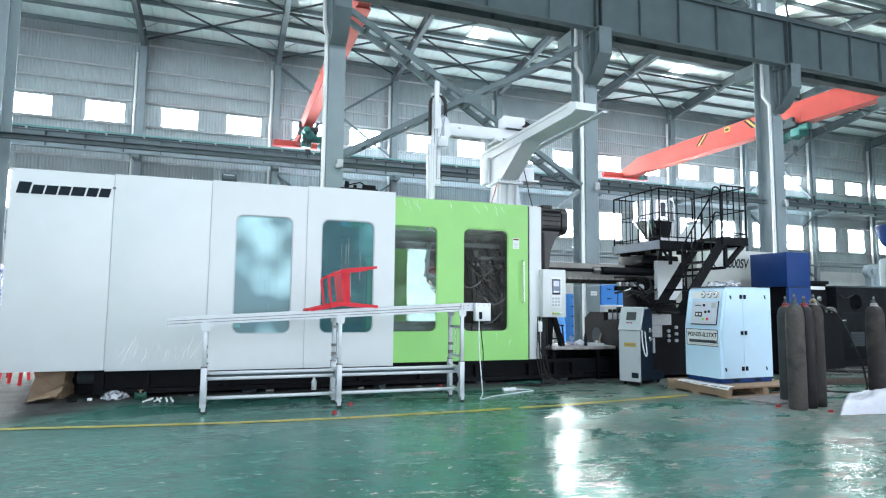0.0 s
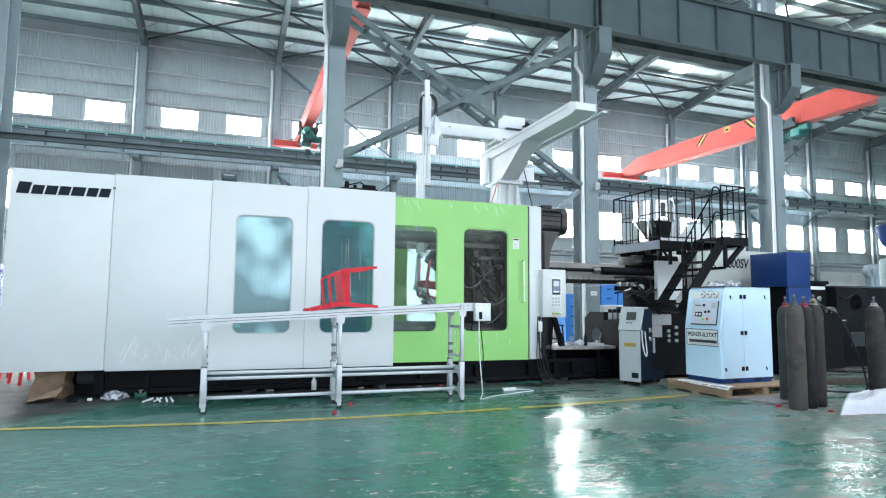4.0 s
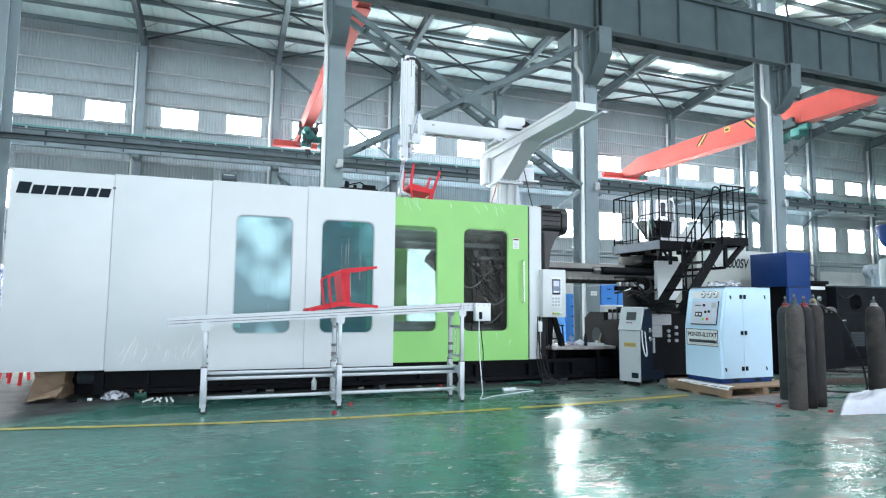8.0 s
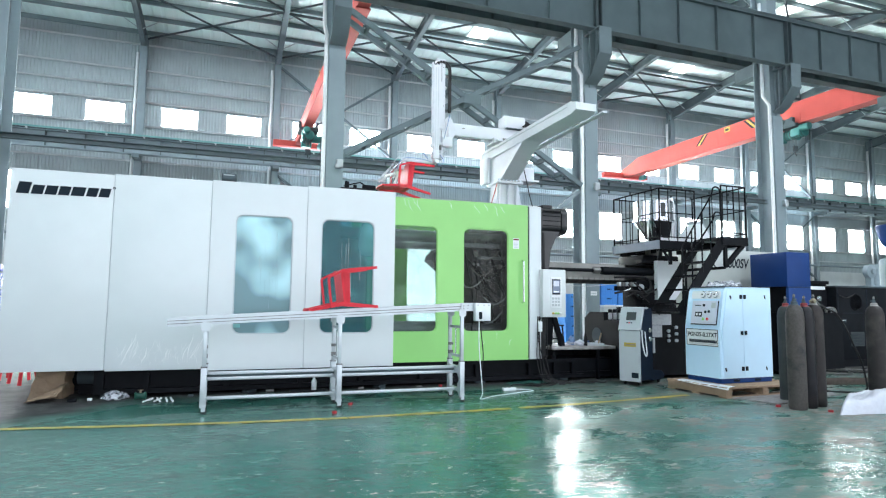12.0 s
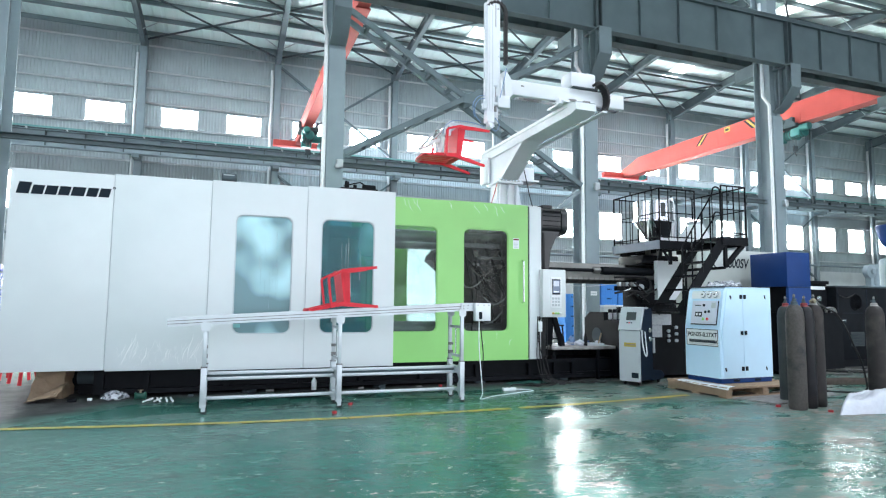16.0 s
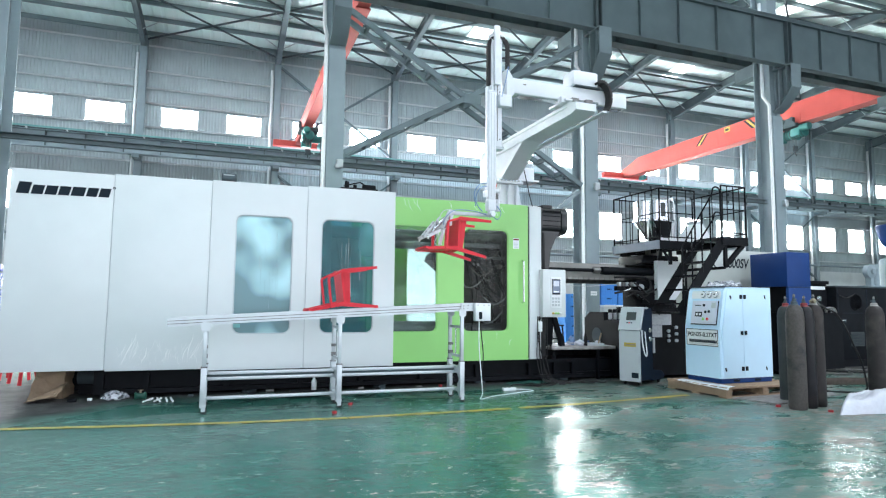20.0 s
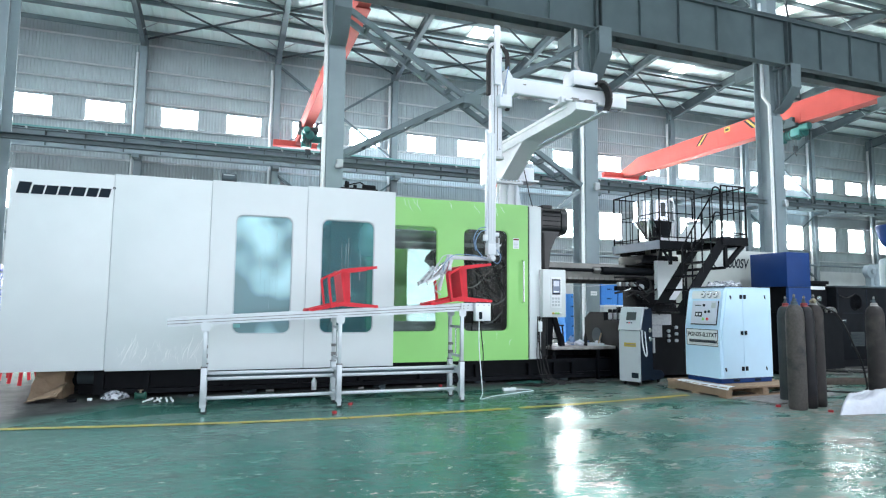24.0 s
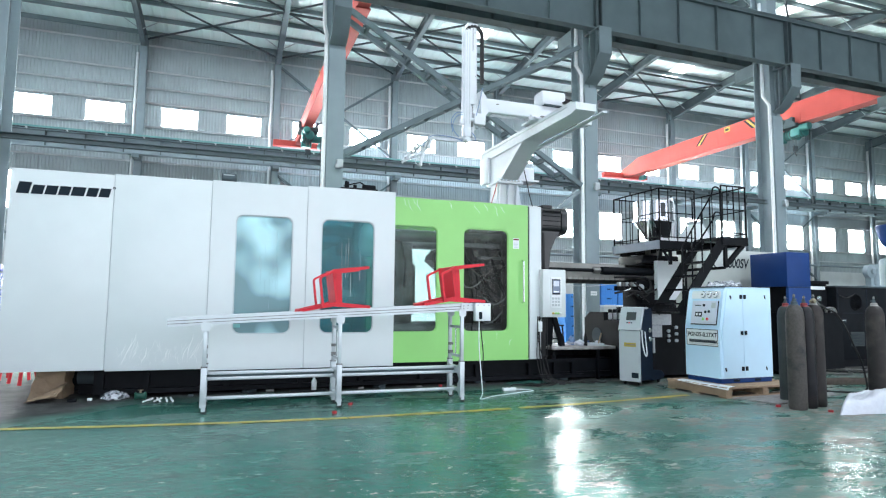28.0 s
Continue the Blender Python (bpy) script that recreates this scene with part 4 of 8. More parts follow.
    # green door: two windows, one of them running behind the white door
    gd = part("green_door", holed(holed(Geo(), 1.80, 2.795, 0.318, 2.456, rounded(1.94, 2.605, 0.70, 2.092, 0.085), GY, GY + 0.045), 2.795, 3.945, 0.318, 2.462, rounded(2.972, 3.642, 0.70, 2.10, 0.085), GY, GY + 0.045), M_GREEN, mc, "lime green sliding safety door")
    part("door_stile", Geo().box(1.66, 1.80, GY + 0.0, GY + 0.06, 0.34, 2.44), M_GREEN, gd)
    pane("pane", rounded(1.945, 2.60, 0.705, 2.087, 0.08), GY + 0.02, gd, M_GLASS)
    pane("pane", rounded(2.977, 3.637, 0.705, 2.095, 0.08), GY + 0.02, gd, M_SMOKE)
    for a, b in ((1.94, 2.605), (2.972, 3.642)):
        part("window_seal", holed(Geo(), a - 0.004, b + 0.004, 0.696, 2.104, rounded(a + 0.012, b - 0.012, 0.712, 2.084, 0.075), GY + 0.010, GY + 0.03), M_GREEN, gd)
    rs = random.Random(77)
    for parent, a, b, y in ((gd, 1.97, 2.58, GY + 0.0185), (gd, 3.01, 3.60, GY + 0.0185)):
        for k in range(13):
            x = a + (b - a) * (k + rs.random() * 0.8) / 13
            w, h = rs.uniform(0.006, 0.030), rs.uniform(0.004, 0.022)
            z = 2.062 if k % 4 else 2.05
            part("film_edge", Geo().prism([(x, z), (x + w, z + rs.uniform(-0.006, 0.006)), (x + w * 0.6, z + h), (x + w * 0.1, z + h * 0.7)], 'y', y - 0.002, y), M_DRIP, parent, flat=True)
    part("handle", Geo().tube([(3.85, GY - 0.01, 1.10), (3.85, GY - 0.05, 1.11), (3.85, GY - 0.05, 1.67), (3.85, GY - 0.01, 1.68)], 0.013, 10), M_CHROME, gd, "polished pull handle")
    st = part("warning_sticker", Geo().box(3.712, 3.806, GY - 0.002, GY, 1.845, 1.99), M_PIPE, gd, "white warning sticker")
    part("warning_band", Geo().box(3.718, 3.80, GY - 0.003, GY - 0.002, 1.962, 1.983), M_REDWORN, st)
    for k in range(4):
        part("text_bar", Geo().box(3.722, 3.79 - 0.01 * (k % 2), GY - 0.003, GY - 0.002, 1.86 + 0.02 * k, 1.867 + 0.02 * k), M_GREYBOX, st)
    part("end_post", Geo().box(3.965, 4.155, GY - 0.005, GY + 0.30, 0.322, 2.458, 0.008), M_WHITE, mc)
    part("gap_strip", Geo().box(3.945, 3.965, GY + 0.01, GY + 0.2, 0.33, 2.45), M_DARK, mc)
    # rear green door with its window
    rd = part("rear_door", holed(Geo(), 1.95, 3.9, 0.32, 2.46, rounded(2.74, 3.42, 0.60, 2.0, 0.09), RY, RY + 0.045), M_GREEN, mc)
    pane("pane", rounded(2.745, 3.415, 0.605, 1.995, 0.085), RY + 0.02, rd, M_FROST)
    for x in (2.06, 2.26, 2.46):
        part("rear_rail", Geo().box(x, x + 0.06, RY - 0.12, RY - 0.02, 0.35, 2.3), M_STEEL_D if x < 2.3 else M_GREEN, rd)
    part("top_track", Geo().box(1.8, 3.95, RY - 0.2, RY - 0.02, 2.22, 2.36).box(1.8, 3.95, GY + 0.06, GY + 0.14, 2.22, 2.34), M_GREEN, mc)
    # tie bars, fixed platen, fixed mould half
    tb = part("tie_bar", Geo().lathe([(0.085, 0.0), (0.085, 5.2)], (-1.5, 0, 0), 20, 'x'), M_TIE, mc, "oiled steel tie bar")
    for k, (y, z) in enumerate(((7.86, 0.72), (8.9, 0.72), (7.86, 2.0), (8.9, 2.0))):
        o = tb if k == 0 else again(tb, "tie_bar", mc, pose(0, 0, 0))
        o.matrix_basis = pose(0, y, z)
    part("fixed_platen", Geo().box(3.70, 4.15, 7.66, 9.1, 0.35, 2.38, 0.03), M_IRON, mc, "dark cast fixed platen")
    mh = part("fixed_mould_half", Geo().box(3.24, 3.70, 7.80, 8.95, 0.80, 2.02, 0.015).box(3.05, 3.26, 8.1, 8.62, 1.48, 1.86, 0.02).box(3.30, 3.62, 7.77, 7.81, 1.0, 1.3, 0.01).box(3.35, 3.60, 7.76, 7.81, 1.42, 1.78, 0.01), M_MOULD, mc, "dark steel fixed mould half")
    rnd = random.Random(5)
    for k in range(9):
        x, z = rnd.uniform(3.05, 3.6), rnd.uniform(1.6, 2.0)
        x2, z2 = x + rnd.uniform(0.05, 0.45), rnd.uniform(0.7, 1.3)
        pts = []
        for j in range(9):
            f = j / 8
            pts.append((x + (x2 - x) * f + 0.03 * math.sin(5 * f + k), 7.74 - 0.05 * math.sin(math.pi * f), z + (z2 - z) * f - 0.1 * math.sin(math.pi * f)))
        part("hose", Geo().cable(pts, rnd.choice((0.008, 0.011, 0.014)), 6, 3), M_RUBBER, mh)
    for k in range(14):
        x, z = 2.98 + 0.6 * rnd.random(), 0.85 + 1.1 * rnd.random()
        part("fitting", Geo().lathe([(0.012, 0), (0.016, 0.02), (0.016, 0.05), (0.009, 0.06)], (x + 0.27, 7.745, z), 8, 'y'), M_CHROME if k % 3 else M_BRASS, mh)
    for k in range(34):
        x, z = 2.62 + 1.0 * rnd.random(), 0.78 + 1.2 * rnd.random()
        w, h = rnd.uniform(0.03, 0.16), rnd.uniform(0.02, 0.14)
        d = rnd.uniform(0.012, 0.05)
        xx = max(3.25, x + 0.45)
        part(rnd.choice(("mould_plate", "water_manifold", "clamp_block")), Geo().box(xx, min(xx + w, 3.69), 7.80 - d, 7.80, z, min(z + h, 2.0), 0.004), rnd.choice((M_MOULD, M_IRON, M_GUARD, M_TIE, M_GREYBOX, M_STEEL)), mh)
    for k in range(7):
        x0, z0 = 3.0 + 0.5 * rnd.random(), 0.9 + 0.9 * rnd.random()
        part("water_hose", Geo().cable([(x0, 7.72, z0), (x0 + 0.12, 7.66, z0 - 0.10), (x0 + 0.26, 7.68, z0 - 0.06), (x0 + 0.40, 7.74, z0 + 0.05)], rnd.choice((0.007, 0.010)), 6), rnd.choice((M_GUARD, M_RUBBER, M_GREYBOX)), mh)
    part("clamp_bar", Geo().box(3.05, 3.62, 7.70, 7.76, 1.86, 1.92).box(3.3, 3.75, 7.70, 7.76, 1.70, 1.74), M_TIE, mh)
    part("mould_slide", Geo().prism([(3.26, 1.36), (2.83, 1.72), (2.845, 1.79), (2.95, 1.90), (3.26, 1.92)], 'y', 8.42, 8.72), M_BLACK, mh)
    part("slide_hoses", Geo().cable([(2.95, 8.45, 1.89), (2.85, 8.42, 1.84), (2.88, 8.42, 1.66), (2.96, 8.44, 1.50), (3.08, 8.45, 1.40)], 0.009, 6).cable([(3.0, 8.45, 1.91), (2.90, 8.40, 1.80), (2.92, 8.40, 1.60), (3.02, 8.42, 1.45)], 0.007, 6), M_RUBBER, mh)
    part("drip_tray", Geo().box(-0.2, 3.7, 7.62, 9.2, 0.30, 0.34), M_IRON, mc)
    # top details behind the front edge
    tp = part("lubricator", Geo().lathe([(0.045, -0.09), (0.06, -0.08), (0.06, 0.08), (0.045, 0.09)], (-0.03, 7.92, 2.625), 14, 'x').box(-0.16, 0.10, 7.86, 7.98, 2.44, 2.57), M_STEEL_D, mc)
    part("tank", Geo().box(-0.10, 0.03, 7.865, 7.875, 2.60, 2.66, 0.004), M_GREYBOX, tp)
    part("valve_block", Geo().box(1.36, 1.86, 7.8, 7.95, 2.44, 2.60, 0.01).lathe([(0.03, 0), (0.03, 0.09)], (1.45, 7.87, 2.60), 10).lathe([(0.025, 0), (0.025, 0.05)], (1.56, 7.87, 2.60), 10).box(1.66, 1.84, 7.84, 7.92, 2.60, 2.66, 0.01).tube([(1.40, 7.82, 2.62), (1.62, 7.82, 2.68), (1.70, 7.84, 2.64)], 0.010, 6), M_BLACK, mc)
    # brand mark: seven slanted dark blocks and a ring
    x = -2.145
    for k, (w, h) in enumerate(((0.135, 0.125), (0.125, 0.098), (0.125, 0.098), (0.12, 0.098), (0.145, 0.098), (0.12, 0.098), (0.12, 0.098))):
        z = 2.195 + 0.0012 * k
        s = h * 0.22
        o = Geo().prism([(x, z), (x + w * 0.86, z), (x + w * 0.86 + s, z + h), (x + s, z + h)], 'y', FY - 0.003, FY)
        part("brand_mark", o, M_INK, mc)
        x += w
    part("brand_ring", holed(Geo(), x + 0.02, x + 0.045, 2.30, 2.325, rounded(x + 0.026, x + 0.039, 2.306, 2.319, 0.006, 3), FY - 0.003, FY, 3), M_INK, mc)
    # fixed platen head: black casting beyond the end post, rounded motor on top
    hd = part("platen_head", Geo().prism([(4.165, 0.35), (4.26, 0.35), (4.30, 1.2), (4.33, 1.60), (4.36, 1.85), (4.44, 2.02), (4.50, 2.10), (4.50, 2.40), (4.40, 2.45), (4.165, 2.45)], 'y', 7.55, 8.9), M_GLOSSBLACK, mc, "black cast platen head")
    mo = part("drive_housing", Geo().prism(rounded(7.52, 7.92, 2.10, 2.47, 0.10, 6), 'x', 4.17, 4.60), M_GLOSSBLACK, hd, "rounded glossy black drive housing")
    for z in (2.20, 2.27, 2.34, 2.41):
        part("cooling_rib", Geo().box(4.22, 4.50, 7.508, 7.525, z, z + 0.010), M_BLACK, mo)
    part("terminal_cap", Geo().box(4.26, 4.42, 7.60, 7.80, 2.47, 2.52, 0.012), M_GLOSSBLACK, mo)
    part("fan_cowl", Geo().prism(rounded(7.50, 7.94, 2.09, 2.48, 0.12, 6), 'x', 4.52, 4.62), M_GLOSSBLACK, mo)
    for k in range(3):
        part("motor_cable", Geo().cable([(4.20 + 0.02 * k, 7.53, 2.1), (4.19 + 0.02 * k, 7.49, 1.6 - 0.1 * k), (4.21 + 0.02 * k, 7.47, 1.0), (4.18 + 0.03 * k, 7.46, 0.35)], 0.007, 6), M_RUBBER, hd)
    # wrinkled protective film left on the paint
    rnd = random.Random(31)

    def crease(x, z, dx, dz, w, y, parent):
        """A thin raised fold of film, pointed at both ends."""
        n = 5
        mid = [(x + dx * f + 0.010 * math.sin(6 * f + x * 9), z + dz * f, w * math.sin(math.pi * (0.06 + 0.88 * f))) for f in [k / n for k in range(n + 1)]]
        part("film_crease", Geo().prism([(p + q, r) for p, r, q in mid] + [(p - q, r) for p, r, q in reversed(mid)], 'y', y - 0.0012, y), M_FILM, parent, flat=True)
    for k in range(16):
        ln = rnd.uniform(0.06, 0.36)
        crease(-1.14 + 0.86 * rnd.random(), 0.35 + 0.12 * rnd.random(), ln * rnd.uniform(0.1, 0.4), ln, rnd.uniform(0.002, 0.005), FY, mc)
    for k in range(70):
        ln = rnd.uniform(0.06, 0.24)
        crease(-1.15 + 0.88 * rnd.random(), 0.34 + 0.20 * rnd.random(), ln * rnd.uniform(-0.5, 0.9), ln * rnd.uniform(0.3, 1.0), rnd.uniform(0.0005, 0.0016), FY, mc)
    for k in range(6):
        crease(-1.1 + 0.5 * rnd.random(), 0.35 + 0.05 * rnd.random(), rnd.uniform(0.1, 0.25), rnd.uniform(0.0, 0.03), 0.003, FY, mc)
    for k, x in enumerate((2.12, 2.17, 2.24, 2.30, 2.75, 3.12, 3.28, 3.42, 3.5)):
        crease(x, 2.44, 0.05 + 0.02 * (k % 3), -0.10 - 0.05 * (k % 2), 0.0018, GY, gd)
    for k in range(3):
        crease(3.25 + 0.2 * k, 0.50 + 0.10 * (k % 2), 0.03, 0.10, 0.0010, GY, gd)
    return mc


MC = build_clamp_unit()

# moving platen with its mould half (closes at the end)
platen = part("moving_platen", Geo().box(-0.45, 0.0, 7.68, 9.08, 0.42, 2.28, 0.03), M_IRON, MC, "dark cast moving platen")
part("mould_half", Geo().box(0.0, 0.42, 7.9, 8.9, 0.62, 2.0, 0.015).box(0.40, 0.52, 8.05, 8.7, 0.95, 1.62, 0.03), M_IRON, platen, "dark steel moving mould half")
part("mould_hoses", Geo().tube([(0.1, 7.88, 1.9), (0.15, 7.8, 1.5), (0.1, 7.82, 1.1), (0.2, 7.88, 0.9)], 0.012, 6).tube([(0.25, 7.88, 1.95), (0.3, 7.82, 1.6), (0.28, 7.82, 1.3)], 0.01, 6), M_RUBBER, platen)
part("crosshead", Geo().box(-1.5, -0.45, 8.0, 8.75, 1.0, 1.7, 0.03).box(-1.3, -0.6, 7.8, 8.95, 1.85, 2.1, 0.02).box(-1.3, -0.6, 7.8, 8.95, 0.6, 0.85, 0.02), M_GREYBOX, platen, "pale toggle links")

# ---------- conveyor ----------
BELT_T = 0.0546                            # rise per metre


def belt_z(x):
    return 0.94 + BELT_T * x


def build_conveyor():
    cv = thing("belt_conveyor", "aluminium profile belt conveyor on castor legs, sloping upwards", "conveyor")
    y0, y1 = 6.22, 6.62
    xa, xb = -0.52, 2.60

    def bar(a, b, za, zb, ya, yb):
        return Geo().prism([(a, za), (b, za + BELT_T * (b - a)), (b, zb + BELT_T * (b - a)), (a, zb)], 'y', ya, yb)
    z = belt_z(xa)
    for y in (y0, y1 - 0.045):
        s = part("side_rail", bar(xa, xb, z - 0.082, z, y, y + 0.045), M_ALU, cv)
        for dz in (0.020, 0.048):
            part("groove", bar(xa, xb, z - 0.082 + dz, z - 0.075 + dz, y - 0.002, y), M_IRON, s)
    part("belt", bar(xa + 0.02, xb + 0.12, z - 0.012, z - 0.004, y0 + 0.046, y1 - 0.046).add([], []), M_BELT, cv, "white conveyor belt")
    part("return_belt", bar(xa + 0.02, xb + 0.12, z - 0.075, z - 0.068, y0 + 0.046, y1 - 0.046), M_BELT, cv)
    for x in (xa + 0.03, xb + 0.12):
        part("roller", Geo().lathe([(0.03, y0 + 0.047), (0.03, y1 - 0.047)], (x, 0, belt_z(x) - 0.04), 14, 'y'), M_CHROME, cv)
    dr = part("drive_box", Geo().box(2.60, 2.785, 6.15, 6.22, 0.885, 1.082, 0.008), M_PIPE, cv, "white drive box with switch")
    part("switch", Geo().box(2.640, 2.678, 6.142, 6.15, 0.905, 0.985, 0.004), M_INK, dr)
    part("end_plate", Geo().box(2.45, 2.62, 6.205, 6.22, belt_z(2.45) - 0.08, belt_z(2.45) + 0.01), M_ALU, dr)
    for k, (x, zz) in enumerate(((2.48, 1.05), (2.53, 1.055), (2.58, 1.06), (2.48, 1.02), (2.53, 1.025), (2.63, 1.06), (2.70, 1.06), (2.76, 1.06))):
        part("bolt", Geo().lathe([(0.006, -0.004), (0.006, 0)], (x, 6.205 if x < 2.6 else 6.15, zz), 8, 'y'), M_IRON, dr)
    # legs with telescoping tops, clamps and castors
    for x in (-0.18, 1.115, 2.47):
        for y in (y0 - 0.005, y1 - 0.035):
            h = belt_z(x) - 0.082
            lg = part("leg", Geo().box(x - 0.027, x + 0.027, y - 0.006, y + 0.046, 0.09, 0.44, 0.004), M_ALU, cv)
            part("upper_leg", Geo().box(x - 0.019, x + 0.019, y + 0.002, y + 0.038, 0.44, h, 0.003), M_ALU, lg)
            part("leg_collar", Geo().box(x - 0.029, x + 0.029, y - 0.008, y + 0.048, 0.437, 0.447), M_IRON, lg)
            part("pivot_plate", Geo().prism(rounded(x - 0.042, x + 0.042, h - 0.062, h + 0.025, 0.022, 4), 'y', y - 0.008, y - 0.002), M_ALU, lg)
            if y > 6.4:
                part("latch", Geo().box(x - 0.03, x + 0.02, y - 0.03, y, 0.5, 0.54).box(x - 0.03, x + 0.02, y - 0.03, y, 0.60, 0.63), M_IRON, lg)
            ca = part("castor", Geo().lathe([(0.026, -0.012), (0.031, -0.008), (0.031, 0.008), (0.026, 0.012)], (x + 0.014, y + 0.02, 0.031), 14, 'y'), M_RUBBER, cv)
            part("castor_fork", Geo().box(x - 0.028, x + 0.032, y - 0.002, y + 0.042, 0.062, 0.092, 0.004).box(x - 0.012, x + 0.026, y + 0.000, y + 0.005, 0.025, 0.064).box(x - 0.012, x + 0.026, y + 0.035, y + 0.040, 0.025, 0.064), M_ALU, ca)
        part("cross_bar", Geo().box(x - 0.02, x + 0.02, y0 + 0.041, y1 - 0.041, 0.300, 0.378).box(x - 0.02, x + 0.02, y0 + 0.041, y1 - 0.041, 0.108, 0.139), M_ALU, cv)
    y = 6.40
    for a, b in ((-0.16, 1.095), (1.135, 2.45)):
        for z in (0.296, 0.350, 0.108):
            part("long_bar", Geo().box(a, b, y, y + 0.035, z, z + 0.031, 0.003), M_ALU, cv)
        part("inner_channel", Geo().box(a, b, y + 0.010, y + 0.026, 0.327, 0.350), M_STEEL_D, cv)
    for x in (-0.18, 1.115, 2.47):
        for yy, s in ((y0 + 0.04, 1), (y1 - 0.035, -1)):
            for z in (0.296, 0.108):
                part("gusset", Geo().prism([(yy, z - 0.03), (yy, z + 0.115), (yy + s * 0.01, z + 0.115), (yy + s * 0.045, z + 0.08), (yy + s * 0.045, z), (yy + s * 0.01, z - 0.03)], 'x', x - 0.024, x - 0.019), M_ALU, cv)
        for z in (0.480, 0.80):
            part("tie_rod", Geo().box(x - 0.012, x + 0.012, y0 + 0.035, y1 - 0.035, z, z + 0.028), M_ALU, cv)
        part("jack_screw", Geo().tube([(x, 6.42, 0.480), (x, 6.42, 0.828)], 0.007, 8), M_CHROME, cv)
    cab = thing("power_cable", "thin white power cable hanging from the conveyor to the floor", "cable")
    part("lead", Geo().cable([(2.66, 6.19, 0.886), (2.665, 6.20, 0.6), (2.70, 6.22, 0.3), (2.73, 6.25, 0.08), (2.72, 6.28, 0.012), (2.95, 6.45, 0.010), (3.2, 6.55, 0.010), (3.45, 6.66, 0.010), (3.62, 6.72, 0.010), (3.58, 6.84, 0.010), (3.46, 6.88, 0.012)], 0.006, 8), M_PIPE, cab)
    sk = part("socket_strip", Geo().box(3.28, 3.46, 6.85, 6.91, 0.0, 0.036, 0.008), M_PIPE, cab)
    part("socket", Geo().box(3.30, 3.33, 6.87, 6.90, 0.036, 0.039).box(3.36, 3.39, 6.87, 6.90, 0.036, 0.039), M_INK, sk)
    part("dark_lead", Geo().cable([(2.67, 6.19, 0.886), (2.70, 6.21, 0.7), (2.725, 6.22, 0.5), (2.72, 6.25, 0.3), (2.74, 6.28, 0.1)], 0.006, 6), M_RUBBER, cab)


build_conveyor()

# ---------- red plastic chairs ----------


